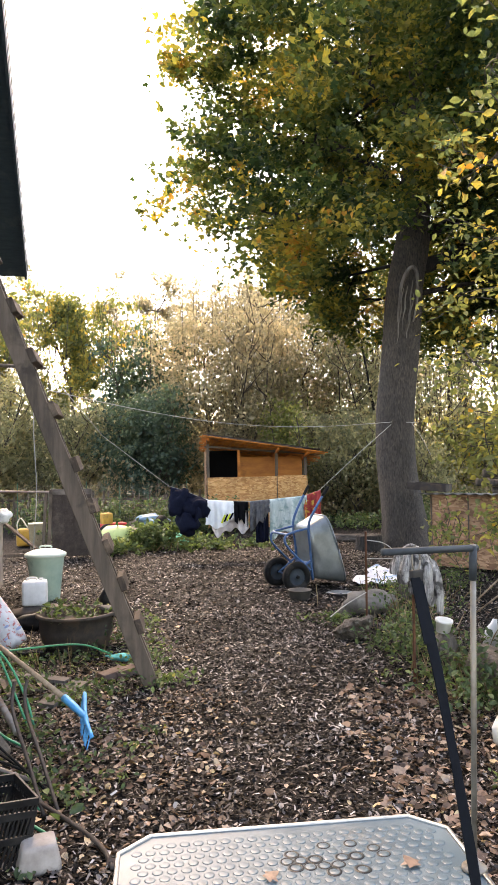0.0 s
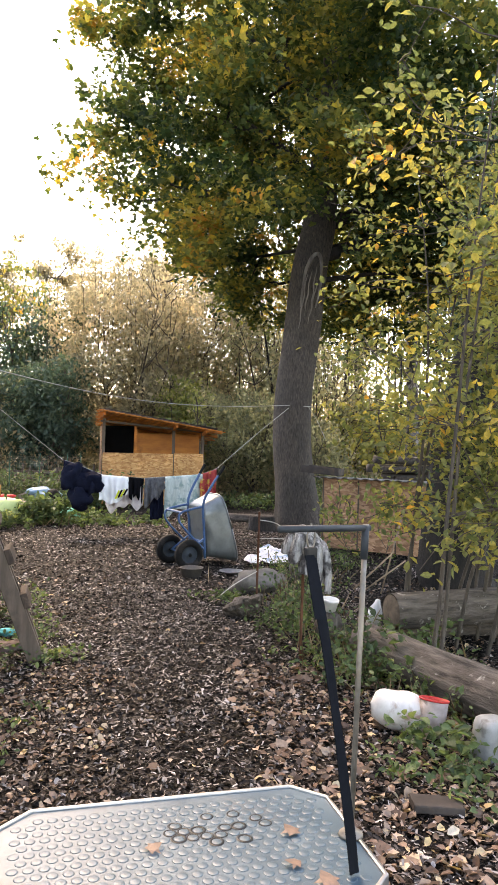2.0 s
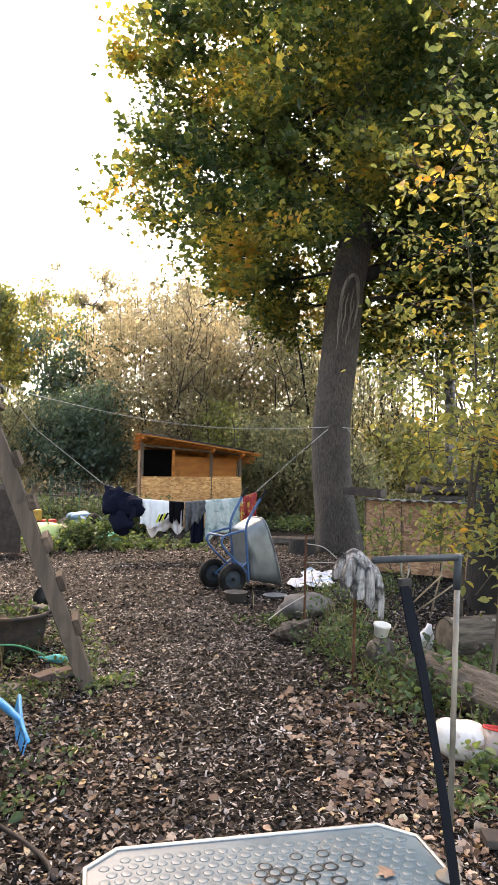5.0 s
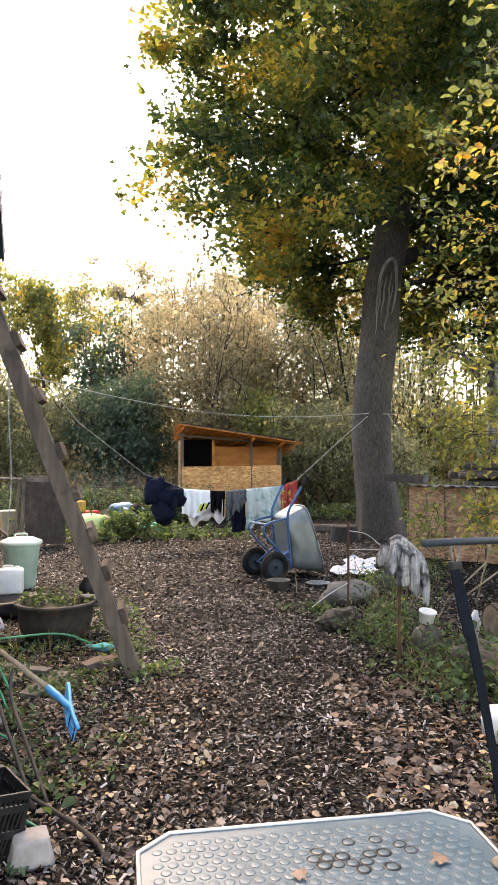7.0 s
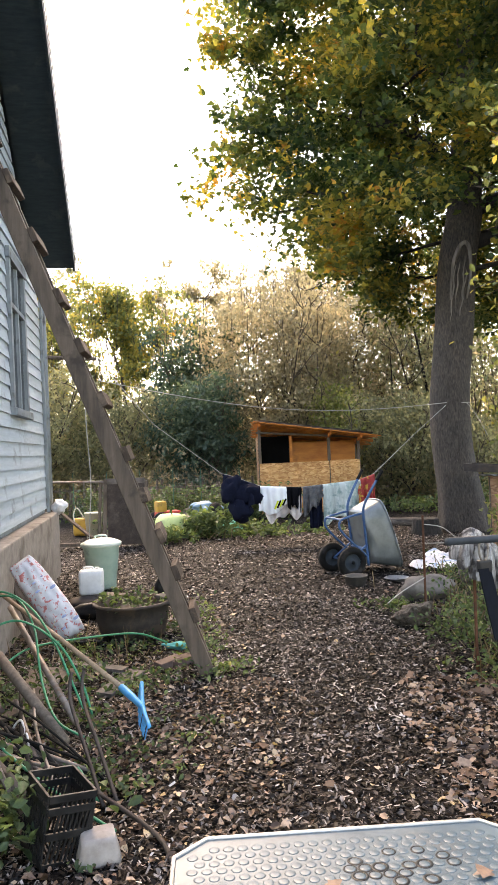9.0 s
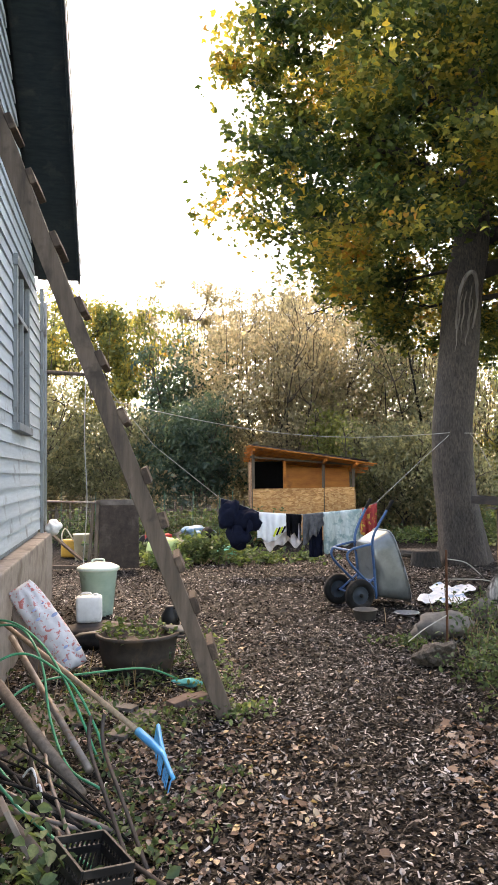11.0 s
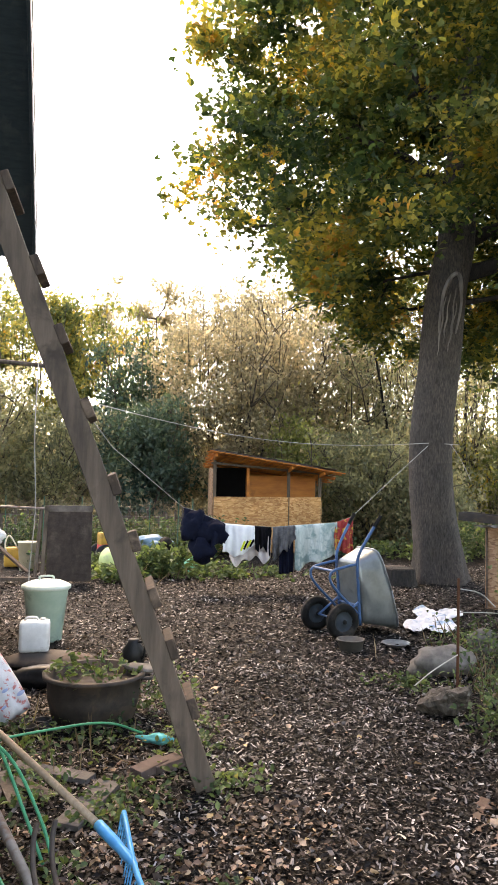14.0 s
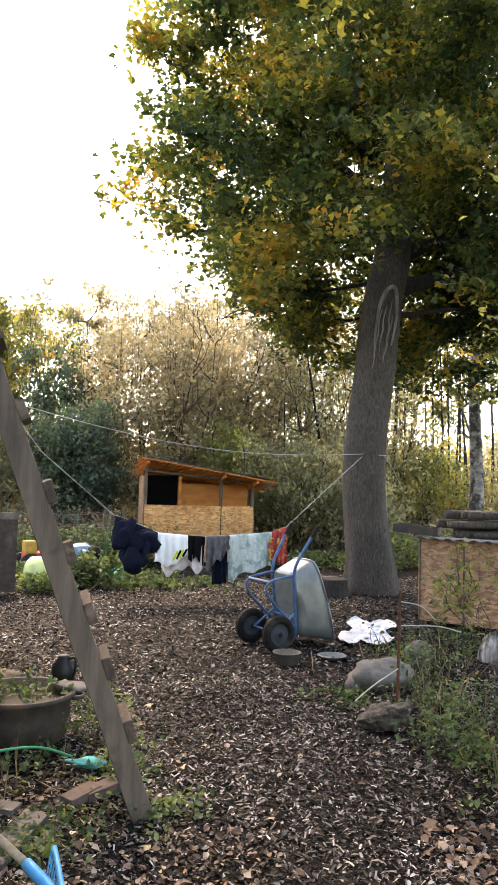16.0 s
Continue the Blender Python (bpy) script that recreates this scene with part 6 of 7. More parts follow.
    for x, rr in ((-0.2, 0.2), (0.22, 0.14)):
        for s2 in (-1, 1):
            part("wheel", lathe([(rr * 0.5, -0.04), (rr, -0.03), (rr, 0.03), (rr * 0.5, 0.04)], 18, m=pose(x, s2 * 0.19, rr, 90, 0, 0)), BLACK_PLASTIC, toy, "", True)
    tarp = link_mesh("blue_tarpaulin", lump((0.32, 0.22, 0.13), 6, 0.7), SKY_SHEET, None, smooth=True)
    tarp.matrix_basis = pose(-2.35, 16.6, 0.42)
    tagged(tarp, "crumpled pale blue tarpaulin over a heap", "tarpaulin")
    heap = link_mesh("scrap_heap", lump((0.6, 0.4, 0.32), 16, 0.5), BLACK_PLASTIC, None, smooth=True)
    heap.matrix_basis = pose(-2.45, 16.75, 0.1)
    tagged(heap, "dark heap of scrap under the tarpaulin", "heap")
    tire = link_mesh("rubber_tyre", lathe([(0.2 + 0.09 * math.cos(2 * math.pi * k / 10), 0.09 * math.sin(2 * math.pi * k / 10)) for k in range(11)], 26), RUBBER, None, smooth=True)
    tire.matrix_basis = pose(-2.05, 16.2, 0.28, 82, 0, 70)
    tagged(tire, "old black tyre leaning on the heap", "tyre")
    # green wire fence
    fc = thing("wire_fence", pose(0, 17.2, 0, 0, 0, -2), "green wire garden fence on thin stakes", "fence")
    for x in (-5.6, -4.8, -4.0, -3.2, -2.55, -1.95, -1.6):
        part("stake", tube([(x, 0, -0.1), (x + 0.03 * math.sin(x * 9), 0, 1.3)], 0.011, 6), GREEN_WIRE, fc)
    bm = bmesh.new()
    for k in range(100):
        x = -5.6 + 4.0 * k / 99
        tube([(x, 0.012, 0.05), (x, 0.012, 1.22 + 0.02 * math.sin(x * 5))], 0.0011, 3, bm, cap=False)
    for k in range(24):
        tube([(-5.6, 0.012, 0.05 + 0.05 * k), (-1.6, 0.012, 0.05 + 0.05 * k)], 0.0011, 3, bm, cap=False)
    tagged(part("wire_net", bm, WIRE, fc, "fine square wire net"), kind="stuff")
    # dark palisade at the back
    pal = thing("stake_palisade", pose(0, 20.4, 0), "dark palisade of rough old stakes", "fence")
    rng = random.Random(9)
    x = -13.0
    while x < -1.6:
        h = rng.uniform(0.6, 1.0)
        part("stake", tube([(x, rng.uniform(-0.05, 0.05), -0.05), (x + rng.gauss(0, 0.05), rng.uniform(-0.05, 0.05), h)], [0.04, 0.03], 5), OLD_WOOD, pal)
        x += rng.uniform(0.07, 0.13)
    part("rail", beam((-13, 0.06, 0.75), (-1.6, 0.06, 0.72), 0.06, 0.05), OLD_WOOD, pal)


# ---------- right side ----------
def log_thing(name, label, a, b, r0, seed, rough=1.0):
    a, b = Vector(a), Vector(b)
    rng = random.Random(seed)
    d = b - a
    t = thing(name, Matrix.Translation(a) @ d.to_track_quat("Z", "Y").to_matrix().to_4x4(), label, "log")
    n = 24
    bm = bmesh.new()
    rings = []
    for k in range(n + 1):
        z = d.length * k / n
        ring = []
        for q in range(28):
            an = 2 * math.pi * q / 28
            nz = noise.noise(Vector((math.cos(an) * 2.2, math.sin(an) * 2.2, z * 1.2 + seed))) * 0.1 + noise.noise(Vector((math.cos(an) * 6, math.sin(an) * 6, z * 2.5 + seed))) * 0.06
            nz *= rough
            ring.append(bm.verts.new((math.cos(an) * r0 * (1 + nz), math.sin(an) * r0 * (1 + nz), z)))
        rings.append(ring)
    for r1, r2 in zip(rings, rings[1:]):
        for q in range(28):
            bm.faces.new((r1[q], r1[(q + 1) % 28], r2[(q + 1) % 28], r2[q]))
    bm.faces.new(rings[-1])
    part("bark", bm, LOG, t, "", True)
    part("sawn_end", lathe([(r0 * 0.93, 0.004), (r0 * 0.5, -0.006), (0.001, -0.004)], 22), LOG_END, t, "grey sawn end")
    return t


def build_right():
    log_thing("fallen_log", "thick fallen log with flaking grey bark", (1.8, 5.72, 0.14), (2.42, 3.7, 0.2), 0.155, 1)
    log_thing("fallen_log", "thick sawn log lying behind another", (2.12, 6.12, 0.29), (3.95, 6.5, 0.3), 0.15, 2)
    log_thing("fallen_log", "dark log under the sawn one", (2.3, 6.35, 0.1), (4.1, 6.75, 0.1), 0.125, 3)
    lg = link_mesh("split_log", lump((0.19, 0.1, 0.1), 33, 0.75), LOG, None, smooth=False)
    lg.matrix_basis = pose(1.02, 7.16, 0.1, 0, -24, -40)
    tagged(lg, "short split log lying at the path's edge", "log")
    s = link_mesh("rough_rock", lump((0.32, 0.24, 0.15), 12, 0.35, m=Matrix.Translation((0, 0, 0.1))), STONE, None, smooth=True)
    s.matrix_basis = pose(1.32, 8.35, 0, 0, 0, 20)
    tagged(s, "rough grey rock at the path's edge", "rock")
    s = link_mesh("rough_rock", lump((0.14, 0.13, 0.15), 18, 0.5, m=Matrix.Translation((0, 0, 0.09))), STONE, None, smooth=True)
    s.matrix_basis = pose(1.95, 9.2, 0.0)
    tagged(s, "grey boulder among the weeds", "rock")
    # iron stakes
    st = link_mesh("iron_stake", tube([(1.16, 7.35, -0.1), (1.17, 7.35, 0.98)], [0.012, 0.011], 7), RUST, None)
    tagged(st, "thin rusty iron stake driven into the ground", "stake", "iron stakes")
    st = link_mesh("iron_stake", tube([(1.3, 5.75, -0.1), (1.31, 5.75, 0.96)], [0.012, 0.011], 7), RUST, None)
    tagged(st, "rusty iron stake carrying a fleece", "stake", "iron stakes")
    for k, pts in enumerate((((1.17, 7.35, 0.9), (1.35, 7.4, 0.86), (1.5, 7.5, 0.74)), ((1.17, 7.35, 0.72), (1.5, 7.45, 0.7), (1.75, 7.6, 0.63)), ((1.16, 7.34, 0.4), (0.95, 7.25, 0.3), (0.8, 7.2, 0.2)))):
        tagged(link_mesh("bent_wire", tube(smooth_path(pts, 4), 0.005, 5), ROPE), "bent pale wire tied to the stake", "wire", "wires on the stake")
    # fleece over the stake
    fl = thing("grey_fleece", pose(1.335, 5.72, -0.045, 0, 0, 10), "matted grey fleece blanket draped over a stake", "blanket")
    def drape(u, v, s=1):
        a = (u - 0.5) * 2
        w = 0.12 + 0.05 * min(v * 1.5, 1)
        fold = (0.04 * math.sin(u * 26 + v * 1.2) + 0.02 * math.sin(u * 45 + 1)) * min(v * 3, 1)
        top = 1.03 - 0.03 * a * a - 0.03 * a + 0.03 * math.sin(u * 5)
        ln = (0.31 if a < 0.2 else 0.35) - 0.1 * (a < -0.6) + 0.03 * math.sin(u * 23)
        return Vector((a * w + 0.012 * v * math.sin(u * 19), -s * (0.03 + 0.05 * min(v * 5, 1)) + fold, top - ln * v * (1 if s > 0 else 0.8)))
    part("front_fall", sheet(40, 20, drape, 0.02), FUR, fl, "", True)
    part("back_fall", sheet(40, 16, lambda u, v: drape(u, v, -1), 0.02), FUR, fl, "", True)
    part("ridge", sheet(40, 6, lambda u, v: Vector((drape(u, 0).x, -0.03 + 0.06 * v, drape(u, 0).z + 0.02 * math.sin(math.pi * v))), 0.02), FUR, fl, "", True)
    # plastic litter
    c = thing("white_canister", pose(1.66, 4.4, 0.1, 0, 12, -12), "dirty white plastic canister lying on its side", "canister")
    part("body", sheet(26, 18, lambda u, v: Vector(((v - 0.5) * 0.38, 0.12 * math.sin(math.pi * v) ** 0.28 * math.cos(2 * math.pi * u), 0.115 * math.sin(math.pi * v) ** 0.28 * math.sin(2 * math.pi * u) * (1 + 0.14 * noise.noise(Vector((v * 4, u * 3, 0)))))), 0.003), DIRTY_WHITE, c, "", True)
    p = thing("red_pail", pose(1.79, 4.28, 0.0, -8, 8, 0), "dirty white pail with a red rim", "pail")
    part("body", lathe([(0.07, 0), (0.084, 0.2), (0.08, 0.2), (0.066, 0.05), (0.001, 0.05)], 24), MUDDY, p, "stained pale body", True)
    part("rim", lathe([(0.079, 0.197), (0.087, 0.197), (0.087, 0.206), (0.079, 0.206), (0.079, 0.197)], 24), RED_PLASTIC, p, "red rim", True)
    c = link_mesh("grey_canister", box((0.18, 0.16, 0.24), Matrix.Translation((0, 0, 0.11)), 0.05), GREY_PLASTIC_OLD, None, smooth=True)
    c.matrix_basis = pose(1.99, 3.95, 0.0, 5, 4, 20)
    tagged(c, "grey translucent canister in the weeds", "canister")
    b = link_mesh("paving_brick", box((0.23, 0.12, 0.04), Matrix.Translation((0, 0, 0.02)), 0.008), IRON)
    b.matrix_basis = pose(1.5, 3.42, 0.012, 0, 3, -6)
    tagged(b, "dark paving brick lying in the leaves", "brick")
    t = link_mesh("white_tub", lathe(bucket_shape(0.1, 0.055, 0.065, 0.004, 0.006), 20), WHITE_PLASTIC, None, smooth=True)
    t.matrix_basis = pose(1.62, 6.2, 0.28, 8, 6, 0)
    t2 = link_mesh("log_block", lump((0.13, 0.13, 0.15), 31, 0.2, m=Matrix.Translation((0, 0, 0.13))), LOG, None, smooth=True)
    t2.matrix_basis = pose(1.62, 6.2, 0.0)
    tagged(t2, "mossy log block in the weeds", "log")
    tagged(t, "small white plastic tub on a log block", "tub")
    g = link_mesh("white_bottle", lathe([(0.06, 0), (0.065, 0.14), (0.03, 0.2), (0.02, 0.24), (0.001, 0.24)], 16), WHITE_PLASTIC, None, smooth=True)
    g.matrix_basis = pose(2.15, 6.75, 0.2, 0, 12, 0)
    g.location.z = 0.02
    tagged(g, "white plastic bottle beside the logs", "bottle")
    # torn plastic sheet and dishes
    sh = link_mesh("torn_plastic_sheet", sheet(26, 30, lambda u, v: Vector(((u - 0.5) * (0.52 + 0.12 * math.sin(v * 9)), (v - 0.5) * (1.5 + 0.25 * math.sin(u * 11)), 0.045 + 0.04 * noise.noise(Vector((u * 5, v * 5, 0))) + 0.02 * noise.noise(Vector((u * 14, v * 14, 2))))), 0.006), SHEET_WHITE, None)
    sh.matrix_basis = pose(1.83, 10.75, 0.01, 0, 0, -18)
    tagged(sh, "torn white and blue plastic sheet on the earth", "plastic sheet")
    d = link_mesh("steel_dish", lathe([(0.08, 0), (0.1, 0.01), (0.13, 0.04), (0.15, 0.042), (0.15, 0.046), (0.128, 0.046), (0.098, 0.014), (0.001, 0.012)], 28), ENAMEL, None, smooth=True)
    d.matrix_basis = pose(1.1, 9.42, 0.0)
    tagged(d, "shallow steel feeding dish on the ground", "dish")
    d = link_mesh("feeding_bowl", lathe([(0.1, 0), (0.115, 0.01), (0.135, 0.11), (0.145, 0.112), (0.145, 0.12), (0.128, 0.12), (0.1, 0.015), (0.001, 0.015)], 28), GREY_BOWL, None, smooth=True)
    d.matrix_basis = pose(0.6, 9.2, 0.0)
    tagged(d, "grey rubber feeding bowl beside the wheelbarrow", "bowl")
    # hutch of chipboard with a corrugated roof
    h = thing("chipboard_hutch", pose(2.68, 11.45, 0, 0, 0, -38), "low hutch of weathered chipboard with a corrugated roof", "hutch")
    part("front", box((1.8, 0.02, 1.06), Matrix.Translation((0.9, 0, 0.6)), 0.003), OLD_OSB, h, "weathered chipboard front")
    part("side", box((0.02, 1.1, 1.0), Matrix.Translation((0, 0.56, 0.58)), 0.003), OLD_OSB, h, "weathered chipboard side")
    part("back", box((1.8, 0.02, 0.95), Matrix.Translation((0.9, 1.1, 0.55))), OLD_OSB, h)
    for x in (0.02, 0.6, 1.2, 1.78):
        part("batten", box((0.018, 0.012, 1.04), Matrix.Translation((x, -0.018, 0.6)), 0.003), OLD_WOOD, h)
    for x, y in ((0.05, 0.06), (1.75, 0.06), (0.05, 1.05), (1.75, 1.05)):
        part("leg", box((0.07, 0.07, 0.2), Matrix.Translation((x, y, 0.08))), OLD_WOOD, h)
    part("corrugated_roof", sheet(96, 3, lambda u, v: Vector((-0.12 + 2.05 * u, -0.14 + 1.4 * v, 1.15 + 0.012 * math.sin(u * 96 * 0.8) - 0.06 * v)), 0.005), STONE, h, "grey corrugated roof sheet")
    tr = thing("slate_tray", pose(2.62, 11.68, 1.19, 0, 4, -30), "dark tray resting on the hutch roof", "tray")
    part("base", box((0.6, 0.32, 0.02), Matrix.Translation((0.1, 0, 0.02)), 0.004), IRON, tr)
    for s2 in (-1, 1):
        part("lip", box((0.6, 0.025, 0.11), Matrix.Translation((0.1, s2 * 0.15, 0.06)), 0.005), IRON, tr)
        part("lip", box((0.025, 0.28, 0.11), Matrix.Translation((0.1 + s2 * 0.29, 0, 0.06)), 0.005), IRON, tr)
    # stack of rough timber behind
    rng = random.Random(17)
    for row in range(7):
        for k in range(4):
            z = 0.12 + row * 0.2
            y = 16.4 + k * 0.24
            p = link_mesh("stacked_log", tube([(5.2 + rng.uniform(-0.25, 0.25), y, z), (9.4 + rng.uniform(-0.3, 0.3), y + 0.3, z + rng.uniform(-0.05, 0.05))], rng.uniform(0.075, 0.105), 9, None, True, 0.06, rng), STACK_BARK, None, "", True)
            tagged(p, "long rough log in a stack", "log", "stacked logs")
    s = link_mesh("tree_stump", lathe([(0.3, -0.05), (0.26, 0.1), (0.24, 0.26), (0.22, 0.28), (0.001, 0.27)], 18), DARK_BARK, None, smooth=False)
    s.matrix_basis = pose(2.1, 14.1, 0)
    tagged(s, "dark low stump at the foot of the maple", "stump")
    log_thing("dark_beam", "dark rotten log lying by the maple", (1.3, 15.6, 0.08), (2.4, 15.2, 0.1), 0.09, 7)
    # birch and thin trunks
    for x, y, r0, ht in ((6.95, 20.0, 0.21, 9.0),):
        b = thing("birch_tree", pose(x, y, 0), "slim birch with black-flecked pale bark", "tree")
        part("trunk", tube(smooth_path([(0, 0, -0.1), (0.05, 0, 2), (0.0, 0.1, 5), (0.15, 0, ht)], 5), [r0 * (1 - 0.035 * k) for k in range(16)], 14), BIRCH, b, "", True)
    rng = random.Random(21)
    for k in range(70):
        x, y = (rng.uniform(3.5, 15) if k < 40 else rng.uniform(-11, 4)), rng.uniform(22.5, 33)
        tr = link_mesh("sapling_trunk", tube(smooth_path([(0, 0, -0.1), (rng.gauss(0, 0.15), 0, 2.4), (rng.gauss(0, 0.3), 0, rng.uniform(6, 9) if k < 40 else rng.uniform(3.4, 5.0))], 4), [(0.08 if k < 40 else 0.05) * (1 - 0.1 * k2) for k2 in range(9)], 6), DARK_BARK if k < 40 else TWIG, None, smooth=True)
        tr.matrix_basis = pose(x, y, 0)
        tagged(tr, "thin bare trunk at the wood's edge", "tree", "thin trunks")
    # dark ivy-clad tree by the logs
    dk = thing("old_tree", pose(3.72, 8.7, 0), "old dark tree with ragged bark behind the logs", "tree")
    part("trunk", tube(smooth_path([(0, 0, -0.1), (-0.02, 0, 0.8), (0.12, 0, 2.2), (0.5, 0.05, 4.2), (1.1, 0, 6.5)], 6), [0.46 - 0.012 * k for k in range(25)], 20, None, True, 0.06, random.Random(1)), DARK_BARK, dk, "", True)
    r = np.random.default_rng(31)
    n = 1500
    a, z = r.uniform(0, 2 * np.pi, n), r.uniform(0.6, 6.0, n)
    cloud("ivy", OVAL, np.stack([0.05 + 0.035 * z ** 1.8 * 0.8 + 0.45 * np.cos(a), 0.45 * np.sin(a), z], -1) + r.normal(0, 0.1, (n, 3)), turns(r, n, 0.3), r.uniform(0.05, 0.1, n), DARK_LEAF, dk, "dark ivy leaves")
    # hazel with yellowing leaves over the logs
    hz = thing("hazel_bush", pose(2.95, 5.9, 0), "tall hazel bush with sparse yellowing leaves", "shrub")
    rng = random.Random(33)
    ends = []
    for k in range(17):
        out = []
        a = rng.uniform(0, 2 * math.pi)
        x, y = rng.uniform(-0.9, 0.7), rng.uniform(-0.9, 0.9)
        d = Vector((0.05 + abs(rng.gauss(0, 0.1)), rng.gauss(0.0, 0.12), 1)).normalized()
        pts, p = [Vector((x, y, -0.05))], Vector((x, y, -0.05))
        for i in range(7):
            d = (d + Vector((rng.gauss(0.012, 0.05), rng.gauss(0, 0.06), 0))).normalized()
            p = p + d * 0.62
            pts.append(p.copy())
            if i > 0:
                for _ in range(3):
                    aa = rng.uniform(0, 2 * math.pi)
                    tips = []
                    grow(rng, p, Vector((math.cos(aa), math.sin(aa), 0.2)), rng.uniform(0.35, 0.75), 0.006, 1, out, tips, 0.5, -0.05, 3)
                    ends += tips
        out.append((pts, [0.018 - 0.002 * i for i in range(8)], 3))
        part("stem", limbs_mesh([o for o in out if o[2] == 3 or min(q.x for q in o[0]) > -1.55]), TWIG, hz, "thin bare stem", True)
    r = np.random.default_rng(34)
    e = np.array([tuple(q) for q in ends])
    e = e[e[:, 2] > 0.9]
    w = np.where(e[:, 0] < -1.75 + 0.12 * np.abs(e[:, 2] - 2), 0.0, 1.0)
    e = e[(w > 0) & (r.random(len(e)) < np.clip(1.25 - 0.32 * np.maximum(e[:, 2] - 2.2, 0), 0.15, 1))]
    n = 19000
    pos = e[r.integers(0, len(e), n)] + r.normal(0, 0.1, (n, 3))
    cloud("leaves", OVAL, pos, turns(r, n, 0.5), r.uniform(0.04, 0.085, n), YELLOW_LEAF, hz, "yellow and green oval leaves")
    # bare poles leaning against the old tree
    for a, b2 in (((2.3, 8.0, 0.1), (2.75, 8.05, 0.5)), ((2.35, 7.9, 0.08), (2.85, 7.95, 0.42)), ((2.6, 8.0, 0.05), (2.9, 8.2, 0.95))):
        tagged(link_mesh("bare_pole", tube([a, b2], 0.009, 7), HANDLE_WOOD, None, "", True), "thin bare pole leaning by the old tree", "pole", "leaning poles")
    # seedling vine on the hutch
    v = thing("young_vine", pose(2.95, 9.7, 0), "young vine with a few yellow leaves", "shrub")
    ends = []
    for k in range(4):
        out = []
        grow(rng, Vector((rng.uniform(-0.3, 0.3), rng.uniform(-0.3, 0.3), 0)), Vector((rng.gauss(0, 0.3), rng.gauss(0, 0.2), 1)), 0.55, 0.007, 2, out, ends, 0.5, 0.1, 3)
        part("stem", limbs_mesh(out), TWIG, v)
    e = np.array([tuple(q) for q in ends])
    pos = e[r.integers(0, len(e), 230)] + r.normal(0, 0.08, (230, 3))
    cloud("leaves", OVAL, pos, turns(r, 230, 0.5), r.uniform(0.06, 0.11, 230), YELLOW_LEAF, v, "yellow leaves")


DIRTY_WHITE = surface("mud-stained white plastic", (0.5, 0.46, 0.42), (0.7, 0.67, 0.63), 9, rough=0.55, bump=0.2, stain=(0.3, 0.2, 0.15), stain_scale=7, stain_at=(0.5, 0.62))
SHEET_WHITE = surface("torn white plastic", (0.55, 0.56, 0.58), (0.75, 0.75, 0.76), 6, rough=0.5, bump=0.3, stain=(0.22, 0.36, 0.5), stain_scale=3.5, stain_at=(0.52, 0.6))


STRAW = leaf_material("dry straw", [(0.0, (0.12, 0.085, 0.05)), (0.6, (0.22, 0.175, 0.12)), (1.0, (0.36, 0.31, 0.23))], 0.2)
BLADE = (np.array([(-0.012, 0, 0), (0.012, 0, 0), (0.016, 0.08, 0.55), (0.0, 0.22, 1.0), (-0.012, 0.08, 0.55)]), [[0, 1, 2, 3, 4]])


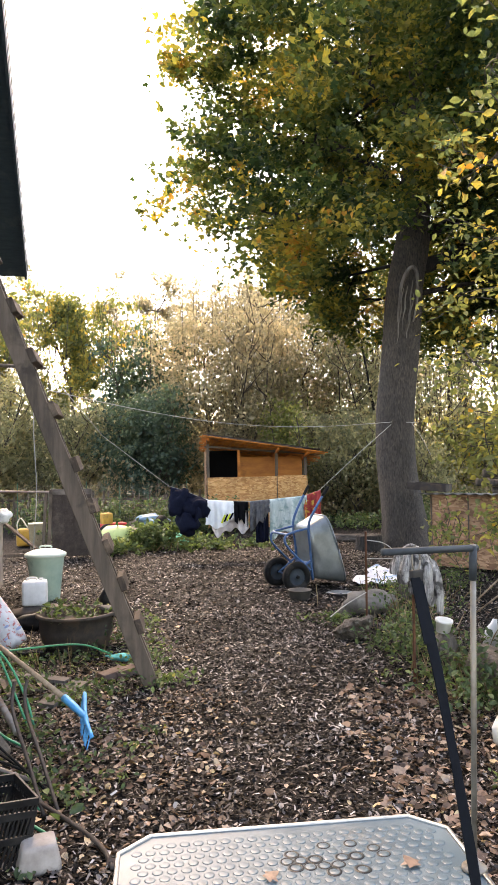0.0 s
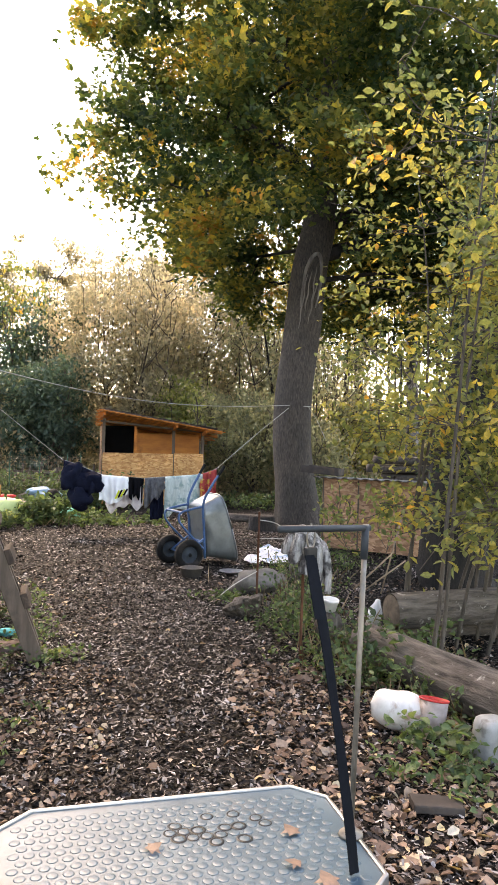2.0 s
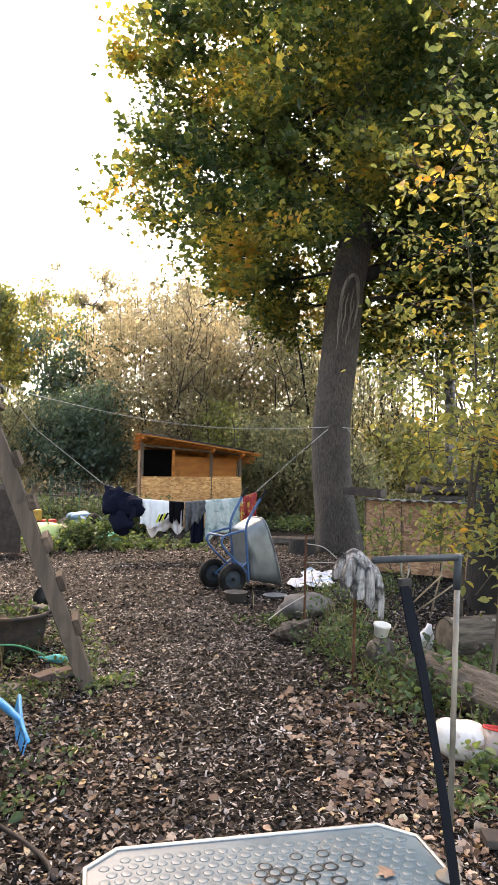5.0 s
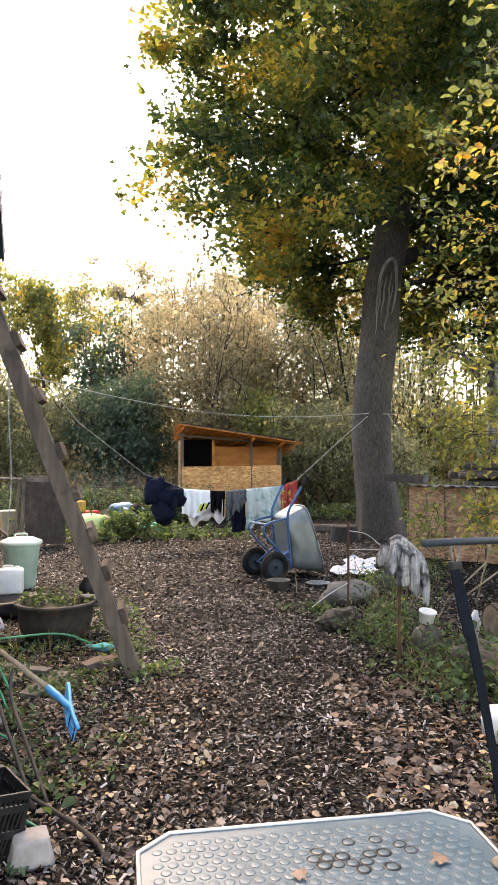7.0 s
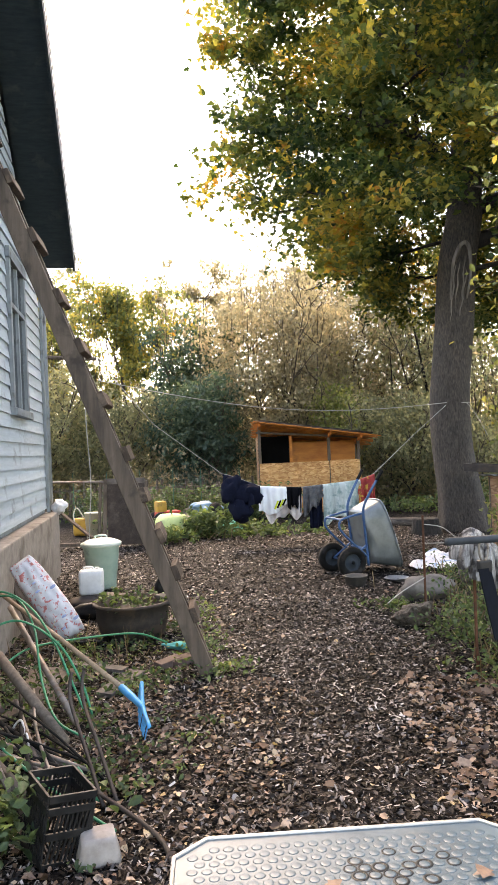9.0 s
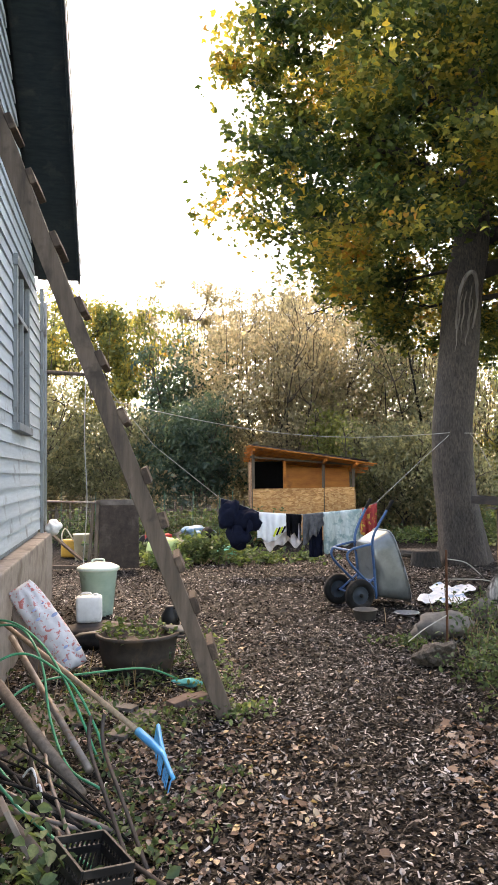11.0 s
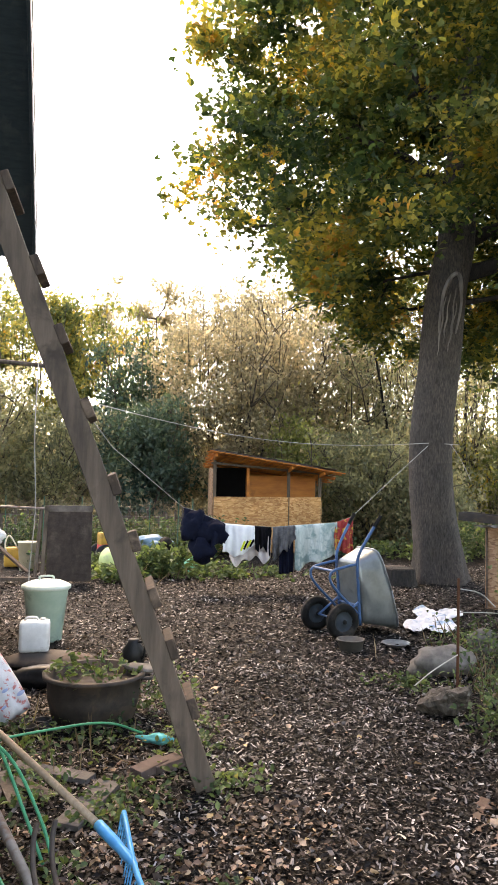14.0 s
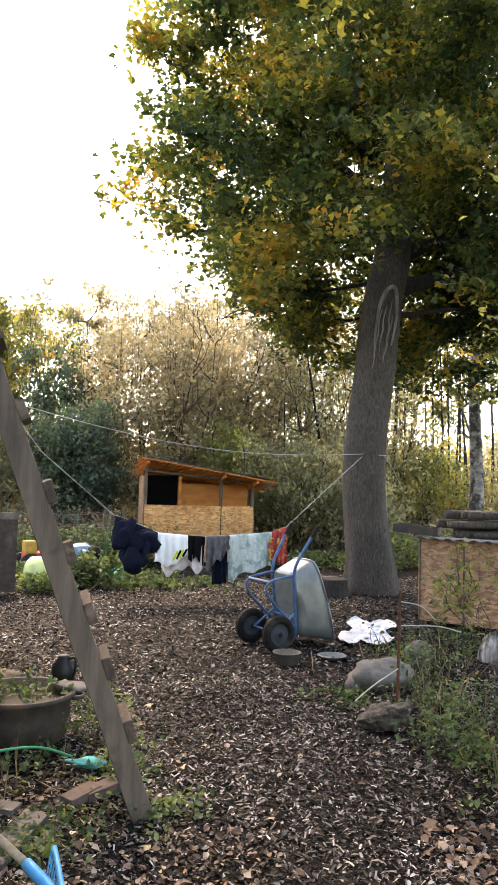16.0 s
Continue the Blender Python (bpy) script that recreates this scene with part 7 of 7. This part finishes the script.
def build_growth():
    weeds("ground_ivy", "low green ground ivy at the ladder's foot and the planter", [(-0.52, 5.8, 0.16, 0.16, 0.1, 130), (-0.8, 6.3, 0.25, 0.4, 0.12, 240), (-1.6, 6.5, 0.8, 0.3, 0.12, 380), (-1.05, 7.1, 0.25, 0.35, 0.3, 260),
          (-1.9, 5.2, 0.7, 0.8, 0.18, 900), (-1.2, 4.6, 0.7, 0.7, 0.07, 260), (-0.95, 3.9, 0.35, 0.5, 0.08, 330), (-1.1, 5.6, 0.4, 0.4, 0.07, 240)], WEED, 51, 0.042)
    weeds("large_leaf_weeds", "broad green weeds beside the heap of tools", [(-1.15, 3.2, 0.28, 0.3, 0.34, 240), (-1.35, 3.6, 0.3, 0.3, 0.3, 180)], WEED, 52, 0.06)
    weeds("edge_weeds", "green nettles and ground elder along the path", [(1.6, 5.6, 0.4, 1.0, 0.32, 1000), (1.35, 6.6, 0.3, 0.55, 0.24, 480), (1.65, 7.6, 0.45, 0.6, 0.26, 460), (0.95, 7.9, 0.35, 0.3, 0.08, 260), (1.8, 8.9, 0.5, 0.6, 0.35, 495),
          (2.1, 4.6, 0.5, 0.7, 0.22, 495), (1.8, 3.8, 0.5, 0.5, 0.12, 390), (2.5, 9.8, 0.6, 0.6, 0.3, 390)], WEED, 53, 0.046)
    weeds("broad_weeds", "broad-leaved green weeds between the logs", [(1.75, 5.3, 0.25, 0.5, 0.4, 195), (2.2, 5.8, 0.3, 0.4, 0.35, 135), (1.75, 4.0, 0.2, 0.25, 0.25, 90)], WEED, 63, 0.075)
    r = np.random.default_rng(64)
    spots = [(1.6, 6.0, 0.3, 0.9, 110), (1.6, 7.8, 0.35, 0.6, 110), (1.95, 9.2, 0.5, 0.6, 90), (2.1, 5.0, 0.5, 0.8, 70), (-1.7, 6.2, 0.5, 0.4, 40), (-2.2, 14.6, 1.0, 0.6, 100)]
    pos = np.concatenate([np.stack([r.normal(x, a * 0.6, n), r.normal(y, b * 0.6, n), np.zeros(n)], -1) for x, y, a, b, n in spots])
    tagged(cloud("dry_stalks", BLADE, pos, turns(r, len(pos), 0.72), r.uniform(0.08, 0.32, len(pos)), STRAW, None), "dry straw-coloured stalks among the weeds", "weeds", kind="stuff")
    weeds("bed_weeds", "rank green weeds before the wire fence", [(-2.0, 14.5, 0.55, 0.35, 0.62, 1300), (-2.75, 13.8, 0.4, 0.3, 0.35, 420), (-1.0, 14.7, 0.8, 0.6, 0.16, 420), (0.0, 15.0, 0.7, 0.8, 0.12, 260), (-1.4, 15.6, 1.0, 0.7, 0.25, 500), (-3.2, 15.4, 1.2, 0.7, 0.4, 1000),
          (-2.6, 17.9, 1.8, 0.6, 0.9, 3200), (-4.6, 18.2, 1.6, 0.7, 0.9, 2600), (-1.6, 18.0, 0.5, 0.6, 0.9, 900)], WEED, 54, 0.095)
    weeds("back_weeds", "green undergrowth behind the maple", [(2.1, 18.8, 0.9, 0.7, 0.4, 800), (3.6, 18.0, 1.0, 0.8, 0.45, 900), (5.2, 18.6, 1.6, 1.2, 0.9, 2600), (7.6, 19.5, 2.0, 1.6, 0.9, 2600)], WEED, 55, 0.09)
    # undergrowth at the wood's edge and the far woods
    r = np.random.default_rng(56)
    n = 42000
    x = r.uniform(-16, 18, n)
    y = r.uniform(20.8, 27, n)
    top = 0.9 + 0.9 * np.array([noise.noise(Vector((a * 0.5, b * 0.4, 1))) + 0.5 for a, b in zip(x, y)])
    pos = np.stack([x, y, r.random(n) * np.maximum(top, 0.3)], -1)
    tagged(cloud("undergrowth", RHOMB, pos, turns(r, n, 0.3), r.uniform(0.08, 0.2, n), BROWN_LEAF, None), "brown bramble undergrowth at the wood's edge", "undergrowth", kind="stuff")
    for seed, mat, y0, y1, hz2, cnt in ((57, OLIVE_LEAF, 34, 44, 5.0, 22000), (58, BROWN_LEAF, 33, 43, 5.4, 22000), (59, YELLOW_LEAF, 36, 46, 5.2, 10000)):
        r = np.random.default_rng(seed)
        x, y = r.uniform(-30, 30, cnt), r.uniform(y0, y1, cnt)
        top = np.array([hz2 * (0.78 + 0.5 * noise.noise(Vector((a * 0.28, seed, 0))) + 0.3 * noise.noise(Vector((a * 1.1, seed, 4)))) for a in x])
        pos = np.stack([x, y, r.random(cnt) ** 0.8 * top], -1)
        tagged(cloud("far_woods", RHOMB, pos, turns(r, cnt, 0.3), r.uniform(0.22, 0.42, cnt), mat, None), "distant autumn woods, a tangle of leaves", "woods", kind="stuff")


build_washing()
build_left()
build_right()
build_growth()
